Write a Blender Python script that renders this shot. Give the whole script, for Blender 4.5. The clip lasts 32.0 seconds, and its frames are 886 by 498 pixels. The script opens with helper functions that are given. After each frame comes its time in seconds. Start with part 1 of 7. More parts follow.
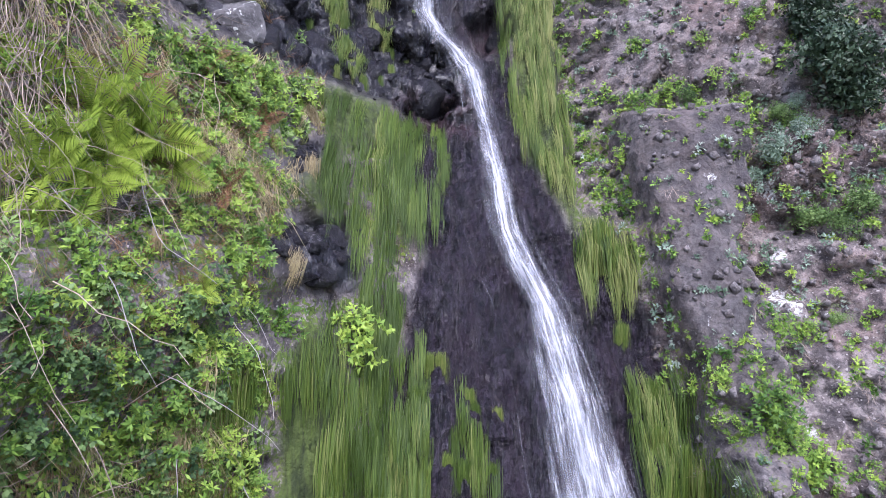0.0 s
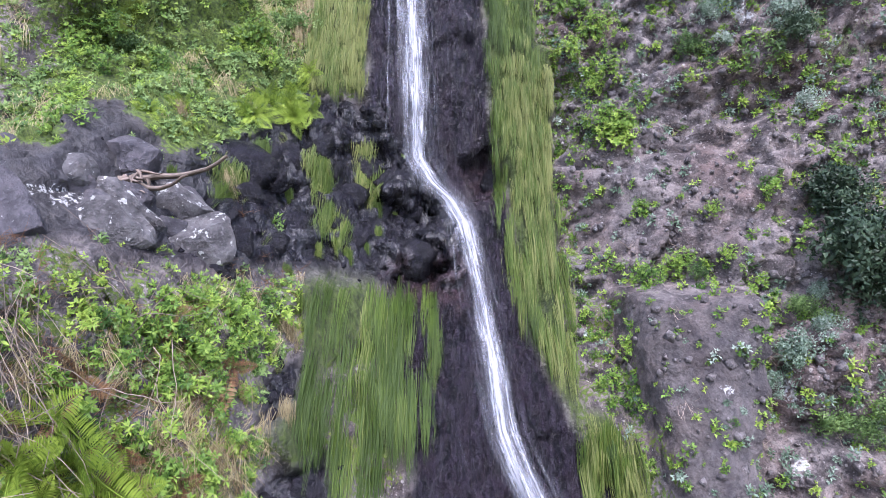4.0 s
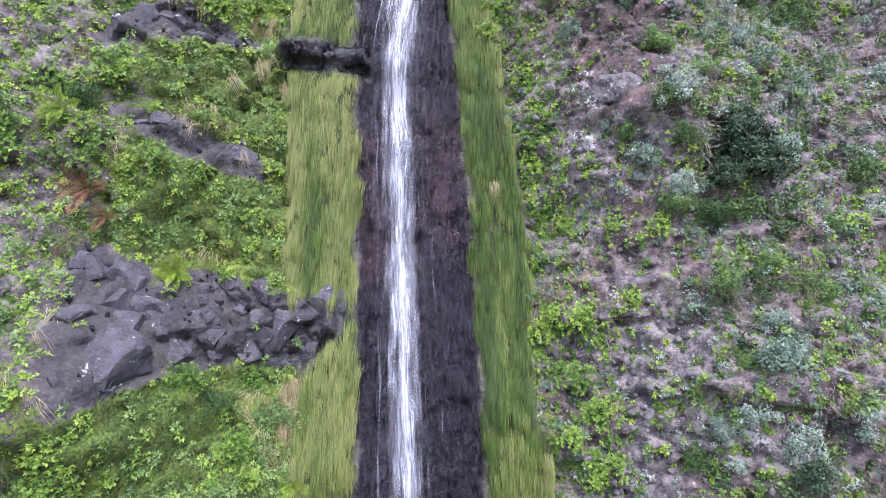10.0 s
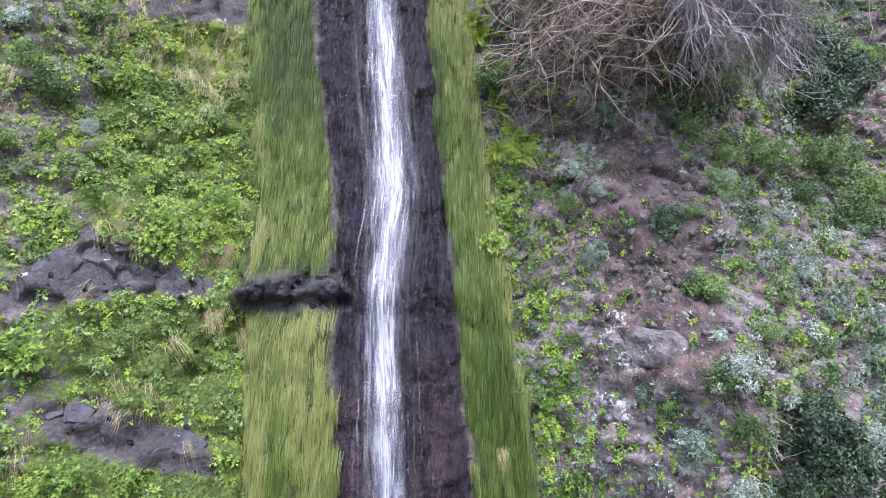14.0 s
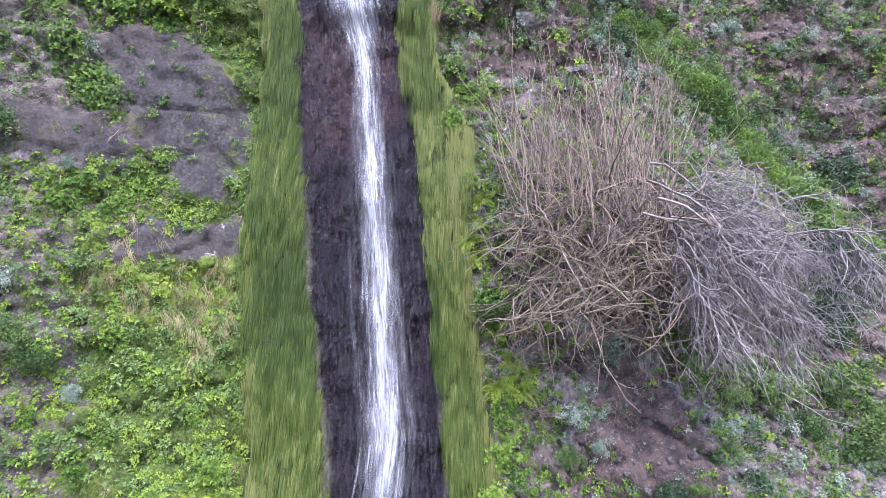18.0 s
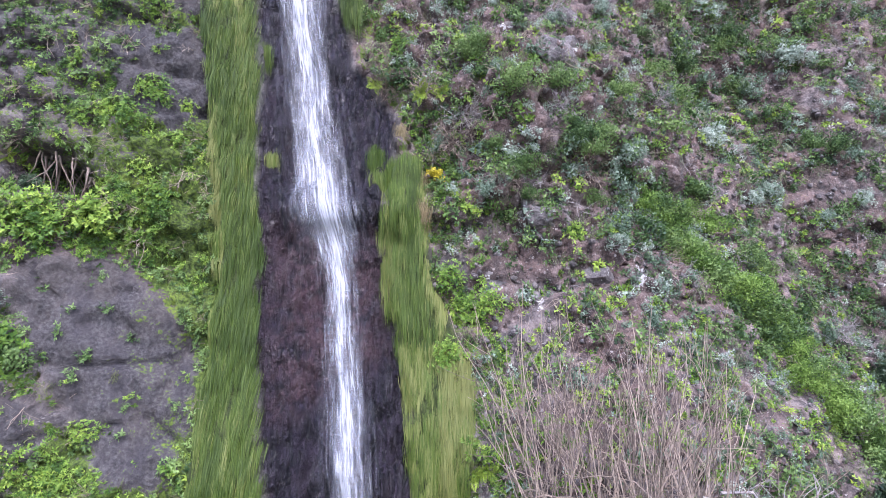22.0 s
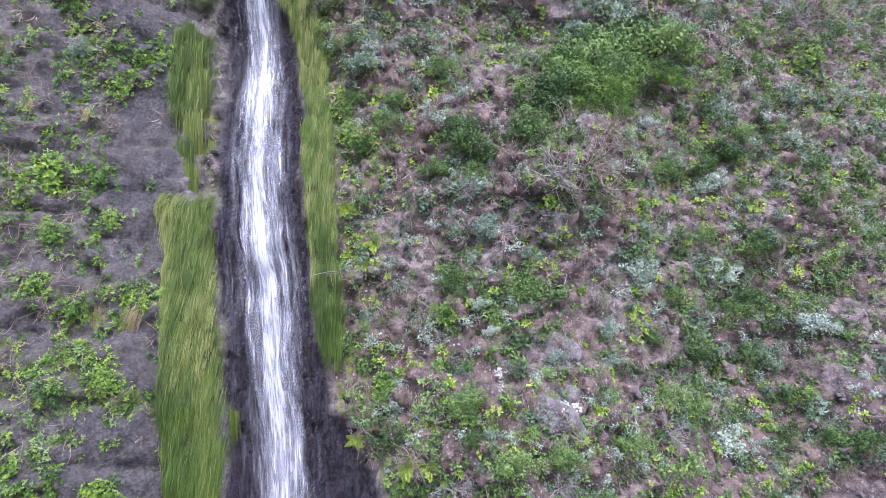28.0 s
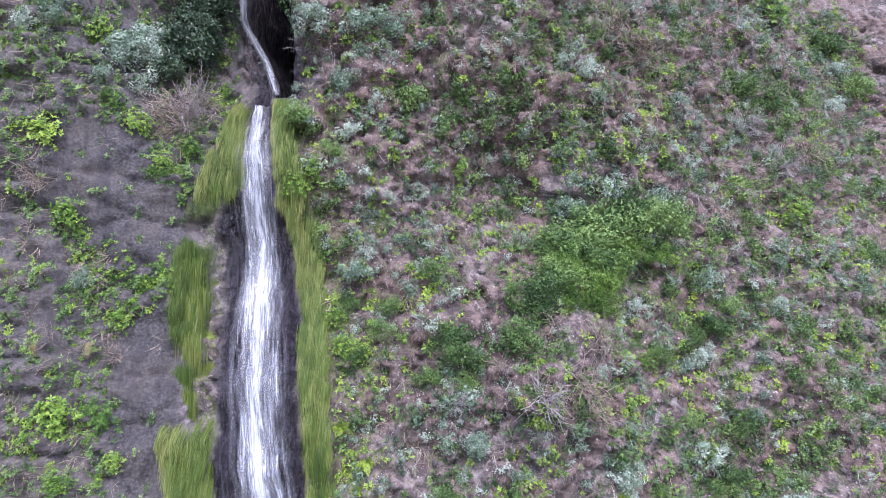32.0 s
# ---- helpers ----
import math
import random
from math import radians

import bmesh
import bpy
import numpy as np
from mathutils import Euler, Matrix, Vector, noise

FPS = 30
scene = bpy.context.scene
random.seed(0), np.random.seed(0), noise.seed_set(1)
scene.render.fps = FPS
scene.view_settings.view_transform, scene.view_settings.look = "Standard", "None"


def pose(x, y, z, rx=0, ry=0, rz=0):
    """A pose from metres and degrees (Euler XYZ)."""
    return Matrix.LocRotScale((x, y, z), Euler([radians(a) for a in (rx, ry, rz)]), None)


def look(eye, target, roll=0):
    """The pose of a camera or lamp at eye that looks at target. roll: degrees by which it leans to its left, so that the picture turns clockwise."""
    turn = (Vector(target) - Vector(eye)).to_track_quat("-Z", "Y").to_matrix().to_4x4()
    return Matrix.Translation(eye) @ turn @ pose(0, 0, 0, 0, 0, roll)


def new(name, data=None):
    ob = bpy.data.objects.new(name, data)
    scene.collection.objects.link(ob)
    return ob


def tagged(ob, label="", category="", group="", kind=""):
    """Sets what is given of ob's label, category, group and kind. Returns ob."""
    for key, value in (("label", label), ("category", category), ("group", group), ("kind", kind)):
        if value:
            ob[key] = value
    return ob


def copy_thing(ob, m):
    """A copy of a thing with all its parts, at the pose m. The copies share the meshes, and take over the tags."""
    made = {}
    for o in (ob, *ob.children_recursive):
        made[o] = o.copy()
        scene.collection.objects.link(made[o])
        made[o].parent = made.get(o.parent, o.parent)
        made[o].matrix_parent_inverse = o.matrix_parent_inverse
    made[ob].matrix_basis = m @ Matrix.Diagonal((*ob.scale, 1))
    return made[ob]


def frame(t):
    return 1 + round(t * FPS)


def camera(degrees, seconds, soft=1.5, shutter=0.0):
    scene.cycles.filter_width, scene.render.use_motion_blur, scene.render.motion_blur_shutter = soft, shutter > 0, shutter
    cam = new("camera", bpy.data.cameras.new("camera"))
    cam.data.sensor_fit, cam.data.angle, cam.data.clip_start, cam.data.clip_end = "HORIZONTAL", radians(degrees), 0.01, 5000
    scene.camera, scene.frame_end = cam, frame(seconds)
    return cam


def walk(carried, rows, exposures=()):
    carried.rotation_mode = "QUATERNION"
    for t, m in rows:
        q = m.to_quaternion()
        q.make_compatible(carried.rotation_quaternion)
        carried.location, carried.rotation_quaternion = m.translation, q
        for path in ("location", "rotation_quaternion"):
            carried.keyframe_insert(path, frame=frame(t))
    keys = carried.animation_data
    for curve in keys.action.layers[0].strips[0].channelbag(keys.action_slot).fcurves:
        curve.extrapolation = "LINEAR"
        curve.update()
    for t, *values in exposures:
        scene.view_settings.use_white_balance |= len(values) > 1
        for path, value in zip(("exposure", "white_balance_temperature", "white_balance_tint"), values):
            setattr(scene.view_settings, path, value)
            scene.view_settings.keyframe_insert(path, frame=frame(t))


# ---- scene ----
cam = camera(76.2, 32.0, 0.75)
METRES, EYE, TILT, LEAN, TURN = 32.0, 7.0, 0.0, 0.0, 0.0
ROWS = [
    (0.0, 0.0, 0.0, 0.0, 0.0, 0.0, 0.0),
    (0.5, -0.0001, -0.0006, 0.0077, -0.05, 0.03, 0.01),
    (1.0, -0.0003, -0.0016, 0.0163, -0.09, 0.03, 0.01),
    (1.5, -0.0004, -0.0023, 0.0245, -0.16, 0.06, 0.03),
    (2.0, -0.0003, -0.0014, 0.0345, -0.2, 0.1, 0.04),
    (2.5, -0.0002, 0.0015, 0.0441, -0.26, 0.16, 0.08),
    (3.0, 0.0004, 0.007, 0.0556, -0.31, 0.18, 0.12),
    (3.5, 0.0011, 0.0134, 0.0672, -0.37, 0.21, 0.13),
    (5.5, 0.004, 0.0379, 0.1255, -0.49, 0.19, 0.1),
    (6.0, 0.0039, 0.0388, 0.1422, -0.55, 0.15, 0.08),
    (6.5, 0.0035, 0.0378, 0.1574, -0.65, 0.12, 0.05),
    (7.0, 0.0032, 0.0353, 0.1737, -0.69, 0.09, 0.06),
    (7.5, 0.0028, 0.0322, 0.1888, -0.74, 0.13, 0.05),
    (8.0, 0.0023, 0.0288, 0.2051, -0.84, 0.14, 0.06),
    (8.5, 0.0018, 0.0261, 0.2202, -0.88, 0.17, 0.07),
    (9.0, 0.0018, 0.0263, 0.2371, -0.93, 0.24, 0.08),
    (9.5, 0.0019, 0.03, 0.253, -0.99, 0.32, 0.03),
    (10.0, 0.0022, 0.0377, 0.2698, -1.04, 0.4, 0.05),
    (10.5, 0.0021, 0.0477, 0.2842, -1.09, 0.47, 0.05),
    (11.0, 0.0021, 0.0607, 0.2994, -1.17, 0.48, 0.08),
    (11.5, 0.0024, 0.0738, 0.3159, -1.21, 0.45, 0.04),
    (12.0, 0.0027, 0.0874, 0.3349, -1.26, 0.41, 0.05),
    (12.5, 0.0028, 0.0958, 0.352, -1.3, 0.38, 0.07),
    (13.0, 0.0031, 0.0996, 0.3691, -1.3, 0.35, 0.06),
    (13.5, 0.0033, 0.1, 0.3836, -1.34, 0.33, 0.07),
    (14.0, 0.0036, 0.0972, 0.3984, -1.37, 0.37, 0.05),
    (14.5, 0.0038, 0.0934, 0.4117, -1.39, 0.4, 0.06),
    (16.5, 0.0037, 0.0971, 0.4713, -1.51, 0.7, 0.08),
    (17.0, 0.0039, 0.1031, 0.4872, -1.54, 0.77, 0.09),
    (17.5, 0.0041, 0.1067, 0.5012, -1.56, 0.83, 0.07),
    (18.0, 0.0044, 0.1057, 0.5161, -1.59, 0.83, 0.07),
    (18.5, 0.0045, 0.1051, 0.5299, -1.64, 0.9, 0.07),
    (19.0, 0.0048, 0.1074, 0.5451, -1.68, 0.99, 0.09),
    (19.5, 0.0051, 0.1122, 0.5599, -1.73, 1.01, 0.04),
    (20.0, 0.0055, 0.1197, 0.5759, -1.75, 1.06, 0.07),
    (20.5, 0.0062, 0.1286, 0.5909, -1.73, 1.11, 0.09),
    (21.0, 0.0068, 0.1396, 0.6069, -1.77, 1.17, 0.11),
    (21.5, 0.0079, 0.1505, 0.6223, -1.79, 1.18, 0.12),
    (22.0, 0.009, 0.1623, 0.6385, -1.81, 1.24, 0.14),
    (22.5, 0.01, 0.1715, 0.6532, -1.82, 1.23, 0.16),
    (23.0, 0.0107, 0.1776, 0.6688, -1.88, 1.16, 0.16),
    (23.5, 0.0114, 0.1819, 0.6839, -1.9, 1.13, 0.14),
    (24.0, 0.0119, 0.1888, 0.7004, -1.94, 1.17, 0.13),
    (24.5, 0.0121, 0.196, 0.7157, -1.96, 1.12, 0.11),
    (25.0, 0.012, 0.1996, 0.7312, -2.01, 1.04, 0.06),
    (25.5, 0.0121, 0.1992, 0.7455, -2.0, 0.99, 0.05),
    (27.5, 0.0137, 0.193, 0.8061, -2.05, 0.85, -0.01),
    (28.0, 0.0144, 0.1916, 0.822, -2.07, 0.81, -0.01),
    (28.5, 0.0149, 0.1905, 0.8366, -2.07, 0.78, -0.03),
    (29.0, 0.0153, 0.1893, 0.8518, -2.08, 0.77, -0.03),
    (29.5, 0.016, 0.1882, 0.8665, -2.08, 0.72, -0.06),
    (30.0, 0.0163, 0.1871, 0.8824, -2.1, 0.7, -0.08),
    (30.5, 0.0164, 0.186, 0.8971, -2.12, 0.64, -0.1),
    (31.0, 0.0167, 0.1845, 0.9128, -2.1, 0.63, -0.1),
    (31.5, 0.0173, 0.1832, 0.9272, -2.09, 0.59, -0.12),
    (32.0, 0.0181, 0.1818, 0.9418, -2.08, 0.57, -0.11),
]
walk(cam, [(t, pose(0, 0, EYE, TILT, LEAN, TURN) @ pose(METRES * x, METRES * y, METRES * z, 90 + pitch, roll, yaw)) for t, x, y, z, yaw, pitch, roll in ROWS],
     exposures=[(0.0, 1.8, 5780, 20), (32.0, 1.8, 5780, 20)])

# ---- world and light: an overcast day, the sky open in front of the cliff ----
SUN_UP, SUN_ROUND = 55.0, 168.0
world = bpy.data.worlds.new("world")
scene.world = world
world.use_nodes = True
wn, wl = world.node_tree.nodes, world.node_tree.links
sky = wn.new("ShaderNodeTexSky")
sky.sky_type, sky.sun_disc = "NISHITA", False
sky.sun_elevation, sky.sun_rotation = radians(SUN_UP), radians(SUN_ROUND)
sky.air_density, sky.dust_density, sky.ozone_density = 1.0, 3.0, 1.5
wl.new(sky.outputs[0], wn["Background"].inputs[0])
wn["Background"].inputs[1].default_value = 0.15
sun = new("sun", bpy.data.lights.new("sun", "SUN"))
sun.data.energy, sun.data.angle, sun.data.color = 1.5, radians(35), (1.0, 0.985, 0.97)
sun_way = Vector((math.sin(radians(SUN_ROUND)) * math.cos(radians(SUN_UP)), math.cos(radians(SUN_ROUND)) * math.cos(radians(SUN_UP)), math.sin(radians(SUN_UP))))
sun.matrix_world = look(sun_way * 60, (0, 0, 0))


# ---- noise on arrays ----
def hashed(i, j, seed):
    i, j = np.asarray(i).astype(np.int64), np.asarray(j).astype(np.int64)
    h = (i * 374761393 + j * 668265263 + seed * 982451653) & 0xFFFFFFFF
    h = ((h ^ (h >> 13)) * 1274126177) & 0xFFFFFFFF
    h = ((h ^ (h >> 15)) * 2246822519) & 0xFFFFFFFF
    return ((h ^ (h >> 16)) & 0xFFFFFF) / 16777216.0


def grain(x, z, seed):
    i, j = np.floor(x), np.floor(z)
    u, v = x - i, z - j
    u, v = u * u * (3 - 2 * u), v * v * (3 - 2 * v)
    a, b = hashed(i, j, seed), hashed(i + 1, j, seed)
    c, d = hashed(i, j + 1, seed), hashed(i + 1, j + 1, seed)
    return (a * (1 - u) + b * u) * (1 - v) + (c * (1 - u) + d * u) * v


def cloud(x, z, size, octaves=4, seed=1):
    """Fractal noise about 0, within about 0.5."""
    out, amp, f, total = 0.0, 1.0, 1.0 / size, 0.0
    for k in range(octaves):
        out = out + amp * (grain(x * f + 17.3 * k, z * f + 9.1 * k, seed + k) - 0.5)
        total += amp
        amp, f = amp * 0.5, f * 2.03
    return out / total


def blocks(x, z, w, h, seed, tilt=0.5):
    """Broken rock: facets of random height and tilt, with cracks between. Returns height and crack (1 in the crack)."""
    gx, gz = x / w, z / h
    ci, cj = np.floor(gx), np.floor(gz)
    best, second = np.full(np.shape(gx), 9.0), np.full(np.shape(gx), 9.0)
    bi, bj = np.zeros_like(gx), np.zeros_like(gx)
    bx, bz = np.zeros_like(gx), np.zeros_like(gx)
    for di in (-1, 0, 1):
        for dj in (-1, 0, 1):
            i, j = ci + di, cj + dj
            px, pz = i + 0.1 + 0.8 * hashed(i, j, seed), j + 0.1 + 0.8 * hashed(i, j, seed + 1)
            d = np.hypot(gx - px, gz - pz)
            near = d < best
            second = np.where(near, best, np.minimum(second, d))
            best = np.where(near, d, best)
            bi, bj = np.where(near, i, bi), np.where(near, j, bj)
            bx, bz = np.where(near, gx - px, bx), np.where(near, gz - pz, bz)
    high = hashed(bi, bj, seed + 2) - 0.5 + tilt * ((hashed(bi, bj, seed + 3) - 0.5) * bx + (hashed(bi, bj, seed + 4) - 0.75) * bz) * 2
    crack = np.clip(1 - (second - best) / 0.16, 0, 1)
    return high, crack


def step(a, b, v):
    t = np.clip((v - a) / (b - a), 0, 1)
    return t * t * (3 - 2 * t)


def inside(x, z, corners, soft=0.12):
    """1 inside the outline, 0 outside, soft at its edge."""
    x, z = np.asarray(x, float), np.asarray(z, float)
    dist, odd = np.full(x.shape, 1e9), np.zeros(x.shape, bool)
    n = len(corners)
    for k in range(n):
        (ax, az), (bx, bz) = corners[k], corners[(k + 1) % n]
        ex, ez = bx - ax, bz - az
        t = np.clip(((x - ax) * ex + (z - az) * ez) / (ex * ex + ez * ez), 0, 1)
        dist = np.minimum(dist, np.hypot(x - ax - t * ex, z - az - t * ez))
        odd ^= ((az > z) != (bz > z)) & (x < ax + (z - az) * ex / (ez if ez else 1e-9))
    return step(-soft, soft, np.where(odd, dist, -dist))


# ---- the plan of the cliff: x along it, z up, y into the rock ----
SLOPE = (12.769, 1.113, 4.729, -0.564, 0.22, -0.834, 0.874)
LANDFORMS = [  # x, z, radius, into the rock
    (3.75, 24.25, 2.4, -1.86), (-3.75, 7.75, 2.4, -3.12), (4.50, 18.25, 2.4, -1.79), (-3.00, 40.75, 1.6, 1.10), (5.25, 13.75, 2.4, -1.29), (3.00, 30.25, 2.4, -1.21),
    (-4.50, 13.75, 1.0, -1.57), (-3.75, 10.75, 1.0, -0.94), (0.00, 10.00, 2.4, 0.82), (3.75, 20.50, 1.0, -0.92), (3.00, 34.75, 1.6, -1.00), (4.50, 10.00, 1.6, -0.49),
    (-3.75, 31.00, 1.6, -0.44), (2.25, 38.50, 1.6, 1.16), (6.75, 31.00, 2.4, 0.91), (9.00, 25.75, 2.4, 0.86), (-2.25, 37.00, 1.6, 0.85), (-3.75, 9.25, 1.0, -1.38),
    (0.00, 15.25, 2.4, 0.53), (-0.75, 31.00, 1.6, 0.45), (-3.00, 6.25, 1.0, -0.87), (-3.75, 15.25, 1.0, 0.54), (-3.90, 4.60, 2.4, -1.60),
]


def run(z, *knots):
    zs, xs = knots[0::2], knots[1::2]
    return np.interp(z, zs, xs)


def bed_left(z):
    return run(z, 3, -1.15, 5.9, -0.5, 6.9, -0.32, 9, -0.71, 12.8, -1.16, 15.9, -1.28, 19.4, -1.34, 20.8, -1.45, 23.1, -1.78, 26, -2.18, 29.5, -2.39, 32, -2.55,
               33.5, -2.88, 35.7, -3.0, 37.7, -3.22, 38.8, -2.85, 40.3, -2.95)


def bed_right(z):
    return run(z, 3, 2.8, 5.5, 2.82, 6.5, 2.55, 7.3, 1.81, 8.6, 1.28, 10.3, 1.2, 11.6, 0.96, 12.8, 0.9, 16, 0.78, 18.4, 0.6, 20.7, 0.4, 23.3, 0.2, 26, 0.0,
               27.2, -0.34, 28.2, -0.36, 29.8, -0.13, 30.9, -0.95, 32, -1.17, 33.8, -1.43, 35.8, -1.65, 37.7, -2.05, 38.8, -2.3, 40.4, -2.45)


def mat_left(z):
    return run(z, 3, -1.75, 9.3, -1.6, 9.8, -1.9, 12, -1.9, 14.5, -2.05, 15.7, -2.2, 19.3, -2.55, 21, -2.47, 23.5, -2.8, 26, -2.75, 27.3, -2.72, 29.7, -3.05, 32.5, -3.34,
               34.2, -3.65, 37.3, -3.86, 38.2, -3.6, 40.3, -3.15)


def mat_right(z):
    return run(z, 3, 2.85, 6.7, 2.6, 8.2, 2.0, 9.5, 1.85, 12.8, 1.92, 13.1, 1.62, 15.9, 1.72, 18.3, 1.4, 19.6, 1.32, 21, 1.1, 22.6, 0.95, 24.6, 0.85, 25.8, 0.93,
               27.2, 0.33, 29.1, 0.17, 30.9, -0.7, 32.9, -0.9, 34.8, -1.05, 36, -1.22, 38.8, -1.7, 40.4, -2.2)


def stream_x(z):
    return run(z, 3, 1.85, 4.1, 1.75, 5.2, 1.58, 6.3, 1.32, 6.85, 1.05, 7.3, 0.88, 8.3, 0.76, 9.15, 0.62, 10, 0.45, 10.35, 0.28, 10.65, -0.05, 11.07, -0.29,
               12.8, -0.36, 16, -0.51, 19.4, -0.6, 20.75, -0.48, 23.5, -0.7, 26.05, -0.92, 27.1, -1.0, 28.2, -1.24, 29.7, -1.55, 31.6, -1.82, 32.9, -1.97,
               33.8, -2.13, 35.8, -2.43, 37.8, -2.57, 38.8, -2.58, 40.3, -2.68)


def slot_left(z):
    return run(z, 40.4, -2.5, 41.15, -2.75, 41.9, -3.1, 42.5, -3.0, 45, -3.3)


def slot_right(z):
    return run(z, 40.4, -2.13, 41.3, -2.1, 42.3, -2.2, 45, -2.5)


def stream_width(z):
    return run(z, 3, 1.0, 4.1, 0.85, 5.9, 0.5, 7.3, 0.33, 9, 0.3, 11, 0.38, 13, 0.42, 16, 0.5, 19, 0.5, 20.7, 0.68, 23.5, 0.55, 26, 0.40, 27.2, 0.42, 27.9, 0.75, 28.25, 0.95,
               28.6, 0.8, 30, 0.6, 31.5, 0.6, 32.8, 0.78, 34, 0.7, 36, 0.7, 37.8, 0.52, 39, 0.44, 40.3, 0.27)


DARK_ROCKS = [  # outlines of the bare, blocky lava ledges
    [(-1.8, 8.35), (-1.45, 8.4), (-1.35, 7.9), (-1.7, 7.85)],
    [(-1.65, 7.3), (-1.2, 7.35), (-0.95, 7.0), (-1.0, 6.55), (-1.35, 6.6), (-1.7, 6.9)],
    [(-1.76, 12.0), (-0.9, 11.7), (-0.4, 11.05), (0.5, 10.1), (0.47, 8.95), (-1.43, 9.3), (-2.42, 9.35), (-3.1, 9.7), (-4.6, 9.7), (-4.6, 10.4), (-2.96, 10.64), (-2.5, 11.2)],
    [(-4.26, 13.85), (-4.80, 14.55), (-5.08, 15.68), (-4.69, 15.71), (-4.07, 15.14), (-3.55, 15.42), (-2.63, 15.05), (-1.38, 14.9), (-1.36, 14.5), (-1.99, 13.75), (-2.8, 14.05), (-3.4, 13.95)],
    [(-2.58, 19.42), (-1.15, 19.45), (-1.1, 18.8), (-1.4, 18.85), (-2.54, 18.93)],
    [(-5.4, 19.3), (-4.6, 19.98), (-4.0, 19.85), (-2.94, 19.25), (-2.99, 19.0), (-3.83, 19.2), (-5.2, 19.05)],
    [(-3.61, 11.35), (-4.02, 11.37), (-3.69, 10.79), (-3.49, 10.41), (-2.82, 10.1), (-3.04, 10.77)],
    [(-4.9, 17.95), (-4.1, 17.85), (-3.28, 17.5), (-2.6, 17.05), (-2.77, 16.75), (-3.53, 17.0), (-4.16, 17.4)],
]
SLABS = [  # outlines of smoother bare faces
    [(-2.95, 24.25), (-2.5, 24.05), (-2.42, 23.42), (-3.3, 23.4), (-4.6, 23.5), (-4.63, 24.1), (-3.6, 24.15)],
    [(-5.4, 27.7), (-4.2, 27.6), (-3.1, 26.65), (-2.8, 25.6), (-3.05, 24.35), (-3.8, 24.5), (-4.6, 25.6), (-5.2, 26.6)],
    [(-6.5, 26.0), (-5.65, 25.95), (-4.76, 25.6), (-4.73, 25.0), (-5.6, 25.1), (-6.5, 25.3)],
    [(-4.3, 31.1), (-3.2, 31.0), (-3.1, 29.9), (-3.6, 29.5), (-4.4, 30.0)],
    [(-4.0, 32.4), (-3.35, 32.4), (-3.3, 31.5), (-3.9, 31.6)],
    [(-4.6, 36.0), (-3.5, 36.3), (-3.3, 33.4), (-4.0, 33.1), (-4.4, 34.6)],
    [(-6.2, 39.5), (-4.6, 39.4), (-3.7, 38.2), (-3.5, 37.0), (-4.4, 36.8), (-5.8, 38.0)],
    [(2.65, 8.96), (4.01, 8.93), (4.0, 7.88), (3.52, 7.08), (3.72, 6.27), (3.21, 5.46), (2.98, 5.85), (2.77, 6.55), (2.76, 7.49), (2.57, 8.35)],
    [(1.9, 10.9), (3.0, 11.3), (4.2, 11.0), (4.5, 9.6), (3.5, 9.3), (2.2, 9.6)],
    [(2.7, 21.9), (3.6, 21.6), (4.3, 20.2), (4.3, 18.4), (3.0, 18.3), (2.9, 20.0)],
    [(0.3, 27.6), (2.3, 27.3), (2.6, 26.3), (1.5, 26.2), (0.9, 26.6)],
    [(8.2, 31.0), (9.3, 30.8), (9.6, 29.9), (8.6, 30.0)],
    [(8.0, 29.3), (9.6, 28.9), (9.4, 28.2), (8.2, 28.6)],
    [(2.6, 39.3), (4.0, 39.1), (4.2, 38.2), (2.9, 38.0)],
]
BUTTRESS = [(2.62, 9.0), (4.05, 8.97), (4.1, 7.9), (3.8, 7.1), (4.0, 6.2), (3.9, 4.4), (3.5, 3.4), (3.05, 4.4), (3.0, 5.6), (2.75, 6.55), (2.72, 7.5), (2.55, 8.35)]
EARTH_BANK = [(-5.3, 28.3), (-4.55, 28.41), (-3.31, 27.8), (-2.75, 27.3), (-2.75, 26.95), (-3.58, 27.05), (-4.4, 27.5), (-5.3, 27.6)]
BARE_SOIL = [(3.0, 21.7), (3.64, 21.5), (4.2, 20.6), (3.9, 18.4), (3.2, 18.1), (2.75, 19.0), (2.95, 20.5)]
ALCOVE = [(0.42, 11.0), (0.9, 11.25), (1.15, 10.7), (1.0, 10.4), (0.62, 10.35)]
RED_ROCK = [
    ALCOVE,
    [(-0.6, 9.25), (0.42, 9.38), (0.5, 8.85), (-0.5, 8.8)],
    [(-2.0, 28.0), (-0.5, 28.0), (-0.3, 26.0), (-2.0, 25.2)],
    [(-1.2, 17.8), (-0.8, 17.8), (-0.7, 15.2), (-1.2, 15.2)],
    [(0.0, 18.0), (0.5, 18.0), (0.6, 16.0), (0.1, 16.0)],
    [(2.5, 9.1), (3.7, 9.15), (3.7, 8.85), (2.5, 8.8)],
]
